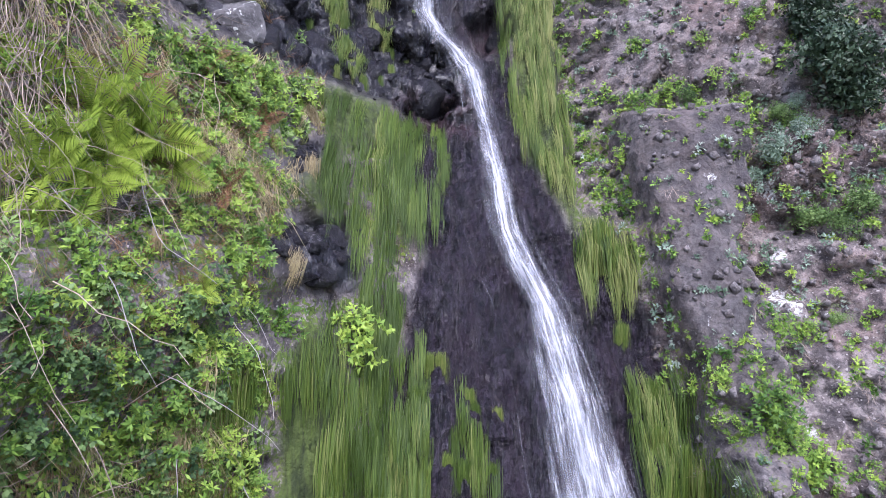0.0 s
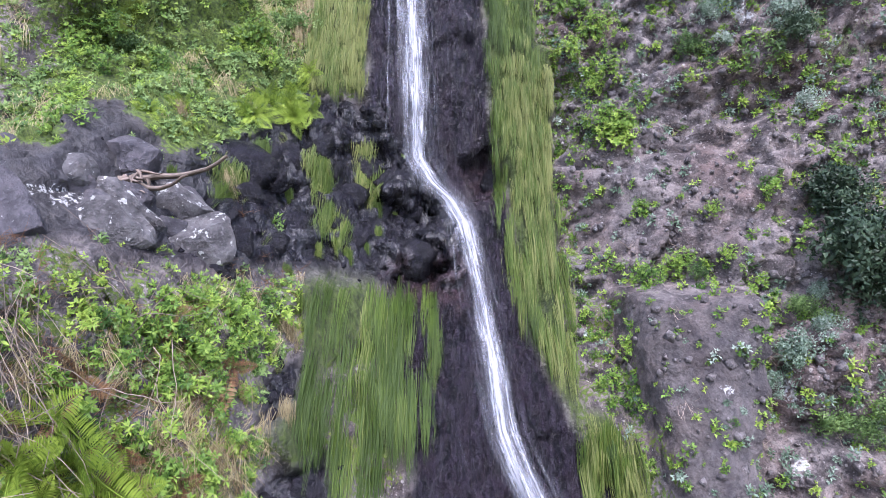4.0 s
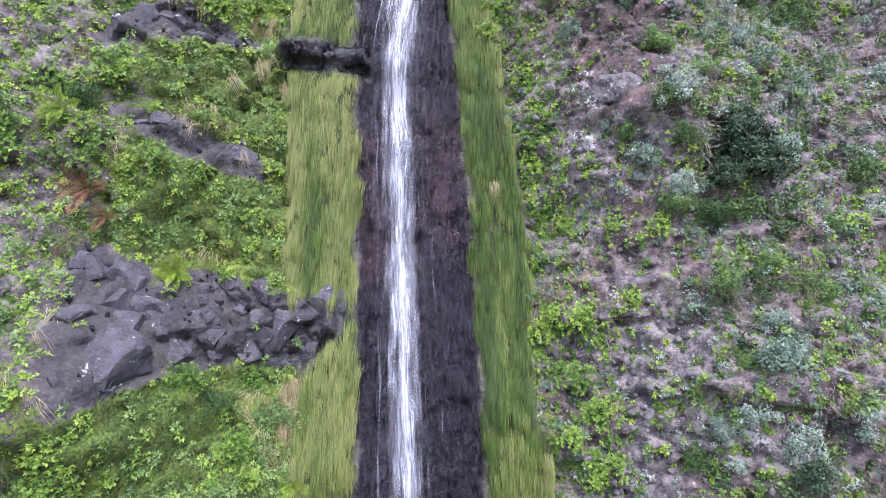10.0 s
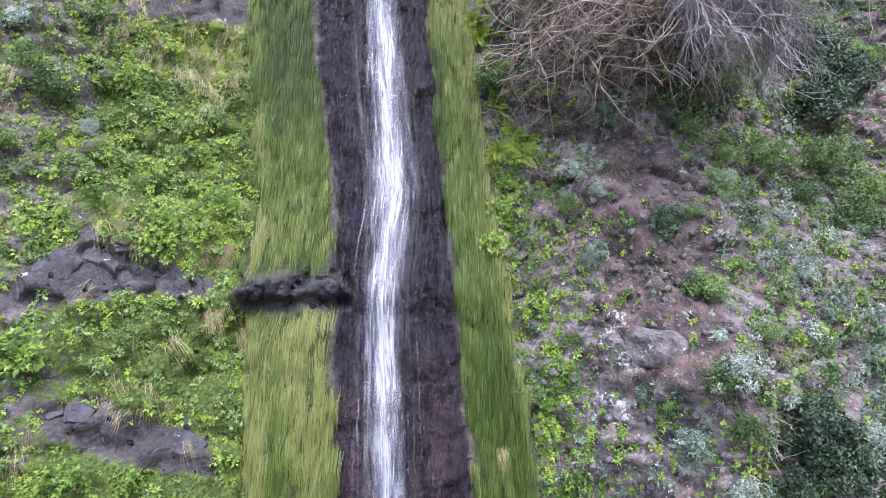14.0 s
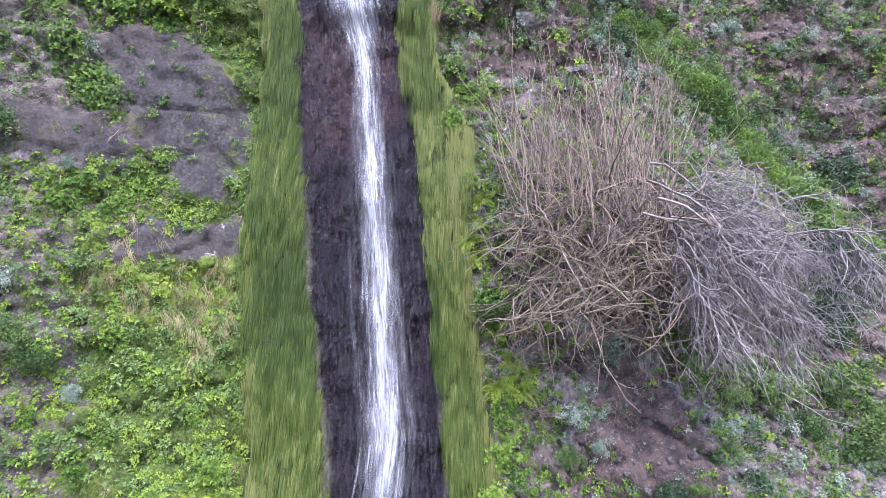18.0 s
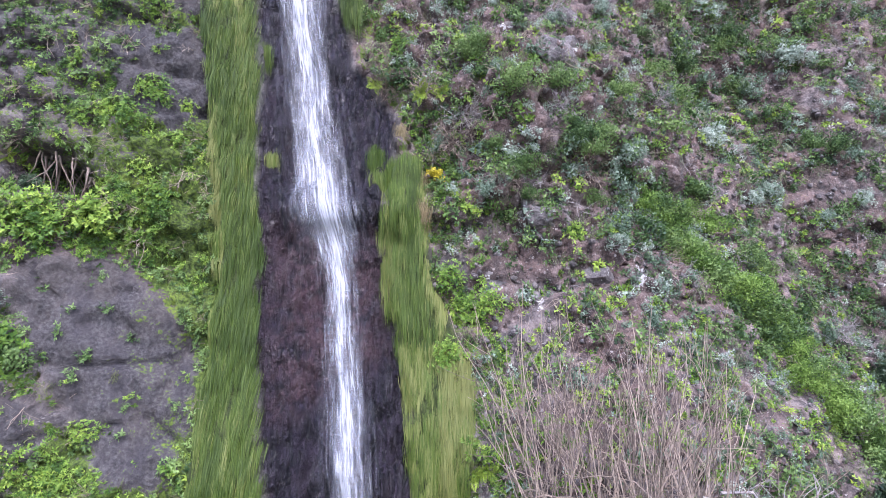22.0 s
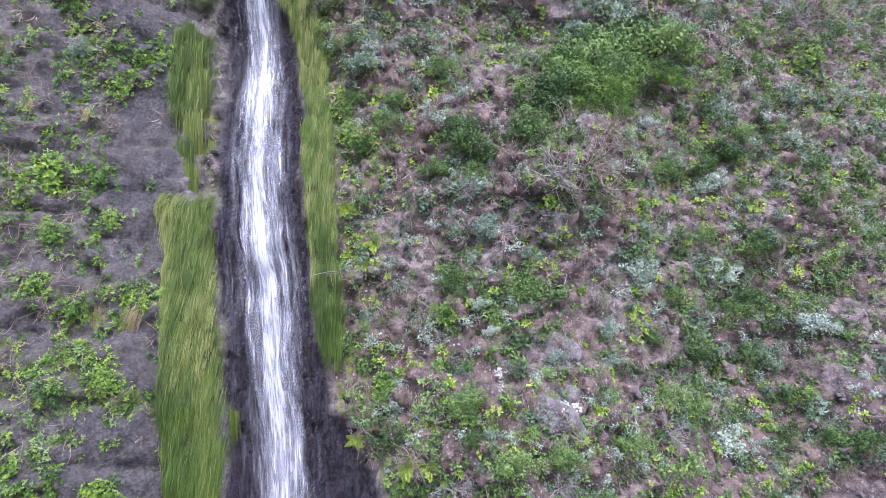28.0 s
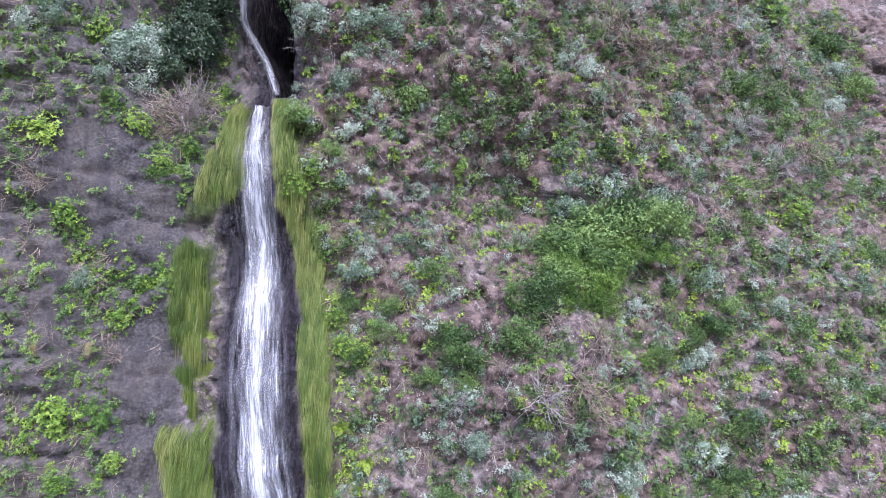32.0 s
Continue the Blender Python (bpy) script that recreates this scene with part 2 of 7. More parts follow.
LICHEN = [
    (4.46, 6.93, 0.34), (3.09, 6.13, 0.29), (-3.08, 8.75, 0.18), (-2.94, 8.90, 0.19), (3.46, 7.89, 0.32), (4.46, 6.36, 0.36),
    (4.41, 7.79, 0.23), (4.42, 4.78, 0.33), (-4.15, 14.27, 0.21), (-3.95, 13.98, 0.14), (-3.08, 10.03, 0.29), (-3.01, 9.97, 0.24),
    (-2.56, 9.50, 0.15), (-2.88, 10.09, 0.21), (4.47, 10.16, 0.21), (3.61, 10.00, 0.11), (4.57, 13.11, 0.54), (4.24, 12.98, 0.31),
    (-4.15, 14.24, 0.28), (-3.94, 14.01, 0.25), (-4.59, 14.83, 0.07), (2.70, 18.55, 0.40), (2.80, 18.32, 0.43), (2.69, 17.56, 0.46),
    (2.86, 18.86, 0.24), (-3.76, 21.30, 0.50), (-3.35, 20.97, 0.42), (2.92, 18.25, 0.31), (2.26, 28.15, 0.59), (1.96, 28.21, 0.39),
    (1.34, 27.10, 0.48), (3.78, 27.09, 0.57), (-3.31, 23.48, 0.47), (-3.17, 24.04, 0.32), (2.59, 31.15, 0.51), (2.72, 30.89, 0.42),
    (2.20, 28.15, 0.47), (1.68, 31.33, 0.34), (2.35, 28.19, 0.39), (-3.82, 10.22, 0.39), (-3.39, 9.76, 0.36), (-3.48, 10.05, 0.33),
    (2.25, 28.19, 0.60), (3.19, 27.22, 0.60), (1.42, 26.97, 0.60), (2.09, 26.81, 0.60), (3.85, 27.21, 0.60), (2.52, 30.88, 0.60), (2.68, 30.56, 0.60), (2.63, 31.71, 0.60), (2.71, 31.08, 0.60), (1.71, 31.47, 0.60), (5.34, 33.83, 0.60), (5.93, 33.84, 0.60), (8.92, 30.38, 0.60),
    (-3.18, 9.25, 0.24), (-3.02, 9.04, 0.24), (-3.31, 10.00, 0.34), (-5.03, 10.98, 0.42),
]


def slope(x, z):
    """The broad form of the cliff, without its relief."""
    far = 8.0 + 6.0 * step(16, 30, z)
    xs, zs = np.clip(x, -7.5, far), np.clip(z, 2.0, 44)
    a, b = xs / 6, (zs - 22) / 16
    y = SLOPE[0] + SLOPE[1] * a + SLOPE[2] * b + SLOPE[3] * a * a + SLOPE[4] * a * b + SLOPE[5] * b * b + SLOPE[6] * a * a * b
    for fx, fz, r, deep in LANDFORMS:
        y = y + deep * np.exp(-((x - fx) ** 2 + (z - fz) ** 2) / r ** 2)
    return y + 0.5 * np.maximum(z - 44, 0) + 1.4 * np.maximum(z - 48, 0)


def zones(x, z):
    """How far each kind of surface holds at a place: wet bed, grass mat, dark ledge, bare slab, lichen."""
    wob = 0.22 * cloud(x, z, 0.7, 3, 11)
    xw, zw = x + wob, z + 0.25 * cloud(x, z, 0.6, 3, 12)
    bed = step(-0.1, 0.1, xw - bed_left(z)) * step(-0.1, 0.1, bed_right(z) - xw) * step(40.8, 40.4, z)
    bed = np.maximum(bed, step(40.0, 40.4, z) * np.exp(-((x - 0.5 * (slot_left(z) + slot_right(z))) / 0.75) ** 4))
    left = step(-0.08, 0.08, xw - mat_left(z)) * step(0.08, -0.08, xw - bed_left(z)) * step(9.6, 8.9, z) + \
        step(-0.08, 0.08, xw - mat_left(z)) * step(0.08, -0.08, xw - bed_left(z)) * step(11.9, 12.2, z) * step(40.4, 39.9, z)
    right = step(-0.08, 0.08, mat_right(z) - xw) * step(0.08, -0.08, bed_right(z) - xw) * step(40.6, 40.2, z) * (1 - step(28.9, 29.4, z) * step(31.8, 31.3, z))
    left = left * (1 - step(34.1, 34.4, zw) * step(35.8, 35.5, zw)) * (1 - step(37.1, 37.4, zw) * step(38.0, 37.7, zw))
    left = left * (1 - step(35.4, 35.6, zw) * step(37.5, 37.3, zw) * step(0.45, 0.6, xw - mat_left(z)))
    dark = sum(inside(xw, zw, o) for o in DARK_ROCKS)
    slab = sum(inside(xw, zw, o, 0.18) for o in SLABS)
    dark, slab = np.clip(dark, 0, 1), np.clip(slab, 0, 1)
    mat = np.clip(left + right, 0, 1) * (1 - dark)
    mat = np.where((z < 9.6) & ((x < 0.3) | (z < 8.8)), np.maximum(mat, 0) * step(-0.12, 0.06, cloud(x * 1.8, z * 0.6, 0.8, 2, 43)), mat)
    spots = np.zeros_like(x)
    for lx, lz, r in LICHEN:
        spots = np.maximum(spots, np.exp(-((xw - lx) ** 2 + (zw - lz) ** 2) / (0.5 * r) ** 2))
    return bed * (1 - mat), mat, dark, slab, spots


def face(x, z, full=False):
    """Depth y of the cliff's surface at (x, z)."""
    x, z = np.asarray(x, float), np.asarray(z, float)
    y = slope(x, z)
    bed, mat, dark, slab, spots = zones(x, z)
    rough = 0.7 * cloud(x, z, 2.2, 5, 3) + 0.10 * (1 - 0.6 * slab) * cloud(x, z, 0.35, 3, 7)
    big, c1 = blocks(x + 0.15 * cloud(x, z, 0.5, 2, 5), z + 0.15 * cloud(x, z, 0.5, 2, 6), 0.62, 0.48, 21)
    small, c2 = blocks(x, z + 0.05 * cloud(x, z, 0.3, 2, 8), 0.21, 0.2, 31)
    chip, _ = blocks(x, z, 0.105, 0.12, 33)
    ledge, c3 = blocks(x + 0.3 * cloud(x, z, 1.0, 2, 9), z, 1.6, 0.9, 51, 0.35)
    rib = cloud(x * 2.6, z * 0.55, 0.5, 4, 61)
    butt = inside(x, z, BUTTRESS, 0.1)
    y = y + rough * (1 - 0.8 * bed - 0.4 * mat) * (1 - 0.45 * butt)
    plain = np.clip(1 - bed - mat - dark - slab, 0, 1)
    y = y + dark * (0.16 * ledge + 0.34 * big + 0.14 * c1 ** 2 + 0.15 * small + 0.04 * c2 + 0.03 * chip)
    y = y + slab * (1 - 0.7 * butt) * ((0.30 - 0.2 * (x < 1)) * ledge + 0.12 * c3 ** 2 + 0.12 * big + 0.04 * small + 0.015 * chip)
    y = y + plain * ((0.25 - 0.17 * (x < -2) * step(27, 30, z)) * ledge + 0.08 * c3 + 0.20 * big + 0.05 * c1 + 0.13 * small + 0.04 * c2 + 0.06 * chip)
    y = y + bed * (0.36 * rib + 0.13 * big + 0.03 * c1 + 0.05 * small + 0.02 * c2)
    y = y - mat * (0.10 + 0.12 * cloud(x * 3.0, z * 0.4, 0.5, 3, 71))
    # the lava ledge across the bed, its lip and the undercut boulder step below the bend
    lip = step(-2.7, -2.4, x) * step(0.75, 0.5, x) * (1 - 0.7 * step(-1.3, -0.9, x))
    y = y - 0.26 * lip * np.exp(-((z - 19.22 - 0.34 * cloud(x, z, 0.45, 3, 81)) / 0.14) ** 2) + 0.08 * lip * np.exp(-((z - 18.85) / 0.15) ** 2)
    y = y - 0.30 * step(-2.2, -1.8, x) * step(0.2, -0.1, x) * np.exp(-((z - 28.3) / 0.3) ** 2)
    y = y - 0.30 * inside(x, z, [(-0.75, 9.9), (0.2, 10.0), (0.45, 9.6), (0.4, 9.25), (-0.5, 9.25)], 0.2) + 0.25 * inside(x, z, [(-0.7, 9.2), (0.5, 9.3), (0.5, 8.9), (-0.5, 8.8)], 0.15)
    # the red alcove beside the bend
    y = y + 0.4 * inside(x, z, ALCOVE, 0.12)
    # the buttress that stands proud beside the lower bed
    y = y - 0.62 * butt - 0.25 * np.clip(inside(x, z, BUTTRESS, 0.7) - 0.3, 0, 1)
    y = y + 0.12 * inside(x, z, BARE_SOIL, 0.3) + 0.18 * inside(x, z, EARTH_BANK, 0.15)
    # the dark slot at the top, where the water comes out, and the hollow beside it
    y = y + 4.6 * step(40.3, 40.6, z) * step(-0.04, 0.14, x - slot_left(z)) * step(-0.04, 0.12, slot_right(z) - x) * step(46, 44.5, z)
    y = y + 1.6 * np.exp(-((x + 4.5) / 0.55) ** 2 - ((z - 42.3) / 1.0) ** 2)
    y = y + 1.1 * np.exp(-(np.maximum(np.abs(x + 5.3) - 0.2, 0) / 0.4) ** 2 - ((z - 28.72 + 0.3 * (x + 5.3)) / 0.3) ** 2)
    if full:
        return y, bed, mat, dark, slab, spots, c1
    return y


SKIN_X, SKIN_Z = np.arange(-10.0, 17.0, 0.045), np.arange(2.0, 48.0, 0.045)
SKIN = face(*np.meshgrid(SKIN_X, SKIN_Z))


def skin(x, z):
    """face() read from a grid, quick for many places."""
    x, z = np.asarray(x, float), np.asarray(z, float)
    u = np.clip((x - SKIN_X[0]) / 0.045, 0, len(SKIN_X) - 1.001)
    v = np.clip((z - SKIN_Z[0]) / 0.045, 0, len(SKIN_Z) - 1.001)
    i, j = u.astype(int), v.astype(int)
    u, v = u - i, v - j
    return (SKIN[j, i] * (1 - u) + SKIN[j, i + 1] * u) * (1 - v) + (SKIN[j + 1, i] * (1 - u) + SKIN[j + 1, i + 1] * u) * v


# ---- materials ----
def material(name):
    m = bpy.data.materials.new(name)
    m.use_nodes = True
    nt = m.node_tree
    return m, nt, nt.nodes["Principled BSDF"]


def node(nt, kind, **settings):
    n = nt.nodes.new("ShaderNode" + kind)
    for key, value in settings.items():
        n.inputs[key.replace("_", " ")].default_value = value
    return n


def noise_at(nt, place, scale, detail=4.0, rough=0.6):
    n = node(nt, "TexNoise", Scale=scale, Detail=detail, Roughness=rough)
    nt.links.new(place, n.inputs["Vector"])
    return n.outputs["Fac"]


def ramp(nt, fac, lo, hi):
    n = nt.nodes.new("ShaderNodeMapRange")
    n.interpolation_type = "SMOOTHSTEP"
    n.inputs["From Min"].default_value, n.inputs["From Max"].default_value = lo, hi
    nt.links.new(fac, n.inputs["Value"])
    return n.outputs["Result"]


def blend(nt, fac, a, b, mode="MIX"):
    n = nt.nodes.new("ShaderNodeMix")
    n.data_type, n.blend_type = "RGBA", mode
    for value, socket in ((fac, n.inputs[0]), (a, n.inputs[6]), (b, n.inputs[7])):
        if isinstance(value, (int, float)):
            socket.default_value = value
        elif isinstance(value, tuple):
            socket.default_value = (*value, 1) if len(value) == 3 else value
        else:
            nt.links.new(value, socket)
    return n.outputs[2]


def maths(nt, op, a, b=0.0):
    n = nt.nodes.new("ShaderNodeMath")
    n.operation = op
    for value, socket in ((a, n.inputs[0]), (b, n.inputs[1])):
        if isinstance(value, (int, float)):
            socket.default_value = value
        else:
            nt.links.new(value, socket)
    return n.outputs[0]


def relief(nt, bsdf, height, strength, distance):
    n = node(nt, "Bump", Strength=strength, Distance=distance)
    nt.links.new(height, n.inputs["Height"])
    nt.links.new(n.outputs[0], bsdf.inputs["Normal"])


def facets(nt, place, scale, steep):
    """Height of broken rock: cells that each lean their own way."""
    swirl = node(nt, "TexNoise", Scale=scale * 0.7, Detail=3.0)
    nt.links.new(place, swirl.inputs["Vector"])
    def vec(op, a, b):
        n = nt.nodes.new("ShaderNodeVectorMath")
        n.operation = op
        for value, socket in ((a, n.inputs[0]), (b, n.inputs[1])):
            if isinstance(value, tuple):
                socket.default_value = value
            else:
                nt.links.new(value, socket)
        return n
    bent = vec("ADD", place, vec("MULTIPLY", swirl.outputs["Color"], (0.9 / scale,) * 3).outputs[0]).outputs[0]
    tall = vec("MULTIPLY", bent, (1.0, 1.0, 0.6)).outputs[0]
    cells = node(nt, "TexVoronoi", Scale=scale)
    nt.links.new(tall, cells.inputs["Vector"])
    away = vec("SUBTRACT", tall, cells.outputs["Position"]).outputs[0]
    lean = vec("SUBTRACT", cells.outputs["Color"], (0.5, 0.5, 0.5)).outputs[0]
    return maths(nt, "MULTIPLY", vec("DOT_PRODUCT", away, lean).outputs["Value"], steep)


def rock_material():
    m, nt, bsdf = material("cliff_rock")
    place = nt.nodes.new("ShaderNodeTexCoord").outputs["Object"]
    za = nt.nodes.new("ShaderNodeVertexColor")
    za.layer_name = "zones"
    zb = nt.nodes.new("ShaderNodeVertexColor")
    zb.layer_name = "covers"
    sa, sb = nt.nodes.new("ShaderNodeSeparateColor"), nt.nodes.new("ShaderNodeSeparateColor")
    nt.links.new(za.outputs[0], sa.inputs[0])
    nt.links.new(zb.outputs[0], sb.inputs[0])
    wet, mat, bare = sa.outputs[0], sa.outputs[1], sa.outputs[2]
    lichen, moss, earth = sb.outputs[0], sb.outputs[1], sb.outputs[2]
    flow = maths(nt, "MULTIPLY", wet, maths(nt, "SUBTRACT", 1.0, bare))
    n1, n2, n3, n4 = (noise_at(nt, place, s, d) for s, d in ((0.8, 5.0), (4.5, 6.0), (22.0, 5.0), (90.0, 3.0)))
    n5 = noise_at(nt, place, 48.0, 4.0, 0.7)
    drawn = nt.nodes.new("ShaderNodeMapping")
    drawn.inputs["Scale"].default_value = (1.0, 0.6, 0.14)
    nt.links.new(place, drawn.inputs["Vector"])
    streak, broad = noise_at(nt, drawn.outputs[0], 16.0, 5.0, 0.65), noise_at(nt, drawn.outputs[0], 3.0, 4.0)
    # dry rock: grey and brown, set with paler and darker pebbles
    dry = blend(nt, ramp(nt, n2, 0.4, 0.6), (0.058, 0.05, 0.052), (0.2, 0.172, 0.168))
    brown = blend(nt, ramp(nt, n2, 0.38, 0.62), (0.042, 0.028, 0.026), (0.14, 0.094, 0.086))
    col = blend(nt, ramp(nt, maths(nt, "ADD", earth, maths(nt, "MULTIPLY", maths(nt, "SUBTRACT", n1, 0.5), 1.6)), 0.25, 0.8), dry, brown)
    for scale, size, share in ((11.0, 0.3, 0.55), (26.0, 0.32, 0.45)):
        peb = node(nt, "TexVoronoi", Scale=scale, Randomness=1.0)
        nt.links.new(place, peb.inputs["Vector"])
        tint = nt.nodes.new("ShaderNodeSeparateColor")
        nt.links.new(peb.outputs["Color"], tint.inputs[0])
        round_ = ramp(nt, peb.outputs["Distance"], size, size * 0.7)
        chosen = maths(nt, "MULTIPLY", round_, ramp(nt, tint.outputs[0], 1.0 - share, 1.02 - share))
        chosen = maths(nt, "MULTIPLY", chosen, maths(nt, "SUBTRACT", 1.0, maths(nt, "MULTIPLY", bare, 0.85)))
        col = blend(nt, maths(nt, "MULTIPLY", chosen, 0.75), col, blend(nt, ramp(nt, tint.outputs[1], 0.2, 0.95), (0.04, 0.034, 0.034), (0.33, 0.3, 0.29)))
    col = blend(nt, maths(nt, "MULTIPLY", ramp(nt, n5, 0.54, 0.64), 0.6), col, (0.03, 0.026, 0.024))
    col = blend(nt, maths(nt, "MULTIPLY", ramp(nt, n5, 0.46, 0.36), 0.3), col, (0.24, 0.21, 0.20))
    slab = blend(nt, ramp(nt, n3, 0.35, 0.7), (0.026, 0.0235, 0.026), (0.076, 0.07, 0.073))
    slab = blend(nt, maths(nt, "MULTIPLY", ramp(nt, n1, 0.42, 0.6), 0.4), slab, (0.074, 0.062, 0.056))
    slab = blend(nt, maths(nt, "MULTIPLY", ramp(nt, broad, 0.5, 0.66), 0.65), slab, (0.026, 0.023, 0.028))
    col = blend(nt, bare, col, slab)
    # wet rock: near black with a violet cast, drawn out in fine vertical streaks
    black = blend(nt, ramp(nt, n2, 0.35, 0.7), (0.004, 0.0038, 0.0055), (0.015, 0.0135, 0.019))
    sleek = blend(nt, ramp(nt, streak, 0.38, 0.66), (0.005, 0.0044, 0.0068), (0.03, 0.024, 0.035))
    sleek = blend(nt, maths(nt, "MULTIPLY", ramp(nt, broad, 0.45, 0.62), 0.6), sleek, (0.018, 0.012, 0.018))
    black = blend(nt, flow, black, sleek)
    black = blend(nt, maths(nt, "MULTIPLY", maths(nt, "MULTIPLY", za.outputs["Alpha"], 0.9), ramp(nt, n2, 0.3, 0.6)), black, (0.05, 0.029, 0.034))
    col = blend(nt, wet, col, black)
    spot = ramp(nt, maths(nt, "ADD", maths(nt, "MULTIPLY", lichen, 0.42), maths(nt, "ADD", maths(nt, "MULTIPLY", n2, 0.4), maths(nt, "MULTIPLY", n3, 0.65))), 0.9, 0.98)
    col = blend(nt, maths(nt, "MULTIPLY", spot, maths(nt, "SUBTRACT", 1.0, mat)), col, blend(nt, n4, (0.26, 0.26, 0.26), (0.46, 0.46, 0.45)))
    green = blend(nt, ramp(nt, n3, 0.35, 0.65), (0.022, 0.036, 0.008), (0.085, 0.125, 0.018))
    green = blend(nt, maths(nt, "MULTIPLY", ramp(nt, n1, 0.54, 0.62), maths(nt, "MULTIPLY", ramp(nt, n3, 0.3, 0.5), 0.85)), green, blend(nt, n3, (0.075, 0.115, 0.012), (0.16, 0.205, 0.024)))
    mossy = ramp(nt, maths(nt, "ADD", moss, maths(nt, "ADD", maths(nt, "MULTIPLY", maths(nt, "SUBTRACT", n2, 0.5), 1.4), maths(nt, "MULTIPLY", maths(nt, "SUBTRACT", n3, 0.5), 1.0))), 0.45, 0.62)
    col = blend(nt, mossy, col, green)
    col = blend(nt, mat, col, blend(nt, ramp(nt, streak, 0.35, 0.65), (0.016, 0.024, 0.006), (0.05, 0.07, 0.014)))
    nt.links.new(col, bsdf.inputs["Base Color"])
    gloss = maths(nt, "SUBTRACT", 0.93, maths(nt, "MULTIPLY", wet, maths(nt, "ADD", 0.5, maths(nt, "MULTIPLY", streak, 0.35))))
    nt.links.new(gloss, bsdf.inputs["Roughness"])
    height = maths(nt, "ADD", maths(nt, "MULTIPLY", n2, 0.7), maths(nt, "ADD", maths(nt, "MULTIPLY", n3, 0.2), maths(nt, "MULTIPLY", n4, 0.05)))
    crag = maths(nt, "ADD", facets(nt, place, 5.0, 5.5), facets(nt, place, 15.0, 5.0))
    height = maths(nt, "ADD", maths(nt, "MULTIPLY", height, 0.6), maths(nt, "MULTIPLY", crag, 0.6))
    height = maths(nt, "MULTIPLY", height, maths(nt, "SUBTRACT", 1.0, maths(nt, "MULTIPLY", bare, 0.25)))
    height = maths(nt, "MULTIPLY", height, maths(nt, "SUBTRACT", 1.0, maths(nt, "MULTIPLY", flow, -0.6)))
    height = maths(nt, "ADD", height, maths(nt, "MULTIPLY", maths(nt, "MULTIPLY", streak, flow), 0.6))
    bsdf.inputs["Specular IOR Level"].default_value = 0.4
    relief(nt, bsdf, height, 1.0, 0.2)
    return m


def stone_material(name, dark, light, rough, white=-1.0, deep=0.16):
    m, nt, bsdf = material(name)
    place = nt.nodes.new("ShaderNodeNewGeometry").outputs["Position"]
    n2, n3, n4 = (noise_at(nt, place, s, d) for s, d in ((5.0, 6.0), (24.0, 5.0), (95.0, 3.0)))
    col = blend(nt, ramp(nt, n2, 0.3, 0.7), dark, light)
    col = blend(nt, ramp(nt, n3, 0.5, 0.75), col, tuple(1.35 * c for c in light))
    if white >= 0:
        blot = maths(nt, "ADD", maths(nt, "MULTIPLY", noise_at(nt, place, 7.0, 3.0), 0.8), maths(nt, "MULTIPLY", n3, 0.3))
        col = blend(nt, ramp(nt, blot, 0.70 - 0.12 * white, 0.73 - 0.12 * white), col, (0.42, 0.42, 0.41))
    nt.links.new(col, bsdf.inputs["Base Color"])
    bsdf.inputs["Roughness"].default_value = rough
    bsdf.inputs["Specular IOR Level"].default_value = 0.3
    relief(nt, bsdf, maths(nt, "ADD", maths(nt, "MULTIPLY", n2, 0.7), maths(nt, "ADD", maths(nt, "MULTIPLY", n3, 0.35), maths(nt, "MULTIPLY", n4, 0.12))), 1.0, deep)
    return m


def leaf_material(name, deep, mid, light, through_light=0.3, rough=0.55):
    """Leaves: the tone goes from plant to plant and from leaf to leaf."""
    m, nt, bsdf = material(name)
    tone = nt.nodes.new("ShaderNodeAttribute")
    tone.attribute_name = "tone"
    geo, info = nt.nodes.new("ShaderNodeNewGeometry"), nt.nodes.new("ShaderNodeObjectInfo")
    each = maths(nt, "MULTIPLY", maths(nt, "SUBTRACT", geo.outputs["Random Per Island"], 0.5), 0.55)
    plant = maths(nt, "MULTIPLY", maths(nt, "SUBTRACT", info.outputs["Random"], 0.5), 0.7)
    f = maths(nt, "ADD", tone.outputs["Fac"], maths(nt, "ADD", each, plant))
    col = blend(nt, ramp(nt, f, 0.0, 0.55), deep, mid)
    col = blend(nt, ramp(nt, f, 0.5, 1.05), col, light)
    nt.links.new(col, bsdf.inputs["Base Color"])
    bsdf.inputs["Roughness"].default_value = rough
    bsdf.inputs["Specular IOR Level"].default_value = 0.25
    glow = nt.nodes.new("ShaderNodeBsdfTranslucent")
    nt.links.new(col, glow.inputs["Color"])
    mix = nt.nodes.new("ShaderNodeMixShader")
    mix.inputs[0].default_value = through_light
    nt.links.new(bsdf.outputs[0], mix.inputs[1])
    nt.links.new(glow.outputs[0], mix.inputs[2])
    nt.links.new(mix.outputs[0], nt.nodes["Material Output"].inputs["Surface"])
    return m


def bark_material(name, dark, light):
    m, nt, bsdf = material(name)
    place = nt.nodes.new("ShaderNodeNewGeometry")
    n = noise_at(nt, place.outputs["Position"], 14.0, 5.0)
    f = maths(nt, "ADD", maths(nt, "MULTIPLY", n, 0.6), maths(nt, "MULTIPLY", place.outputs["Random Per Island"], 0.5))
    nt.links.new(blend(nt, ramp(nt, f, 0.25, 0.85), dark, light), bsdf.inputs["Base Color"])
    bsdf.inputs["Roughness"].default_value = 0.85
    return m


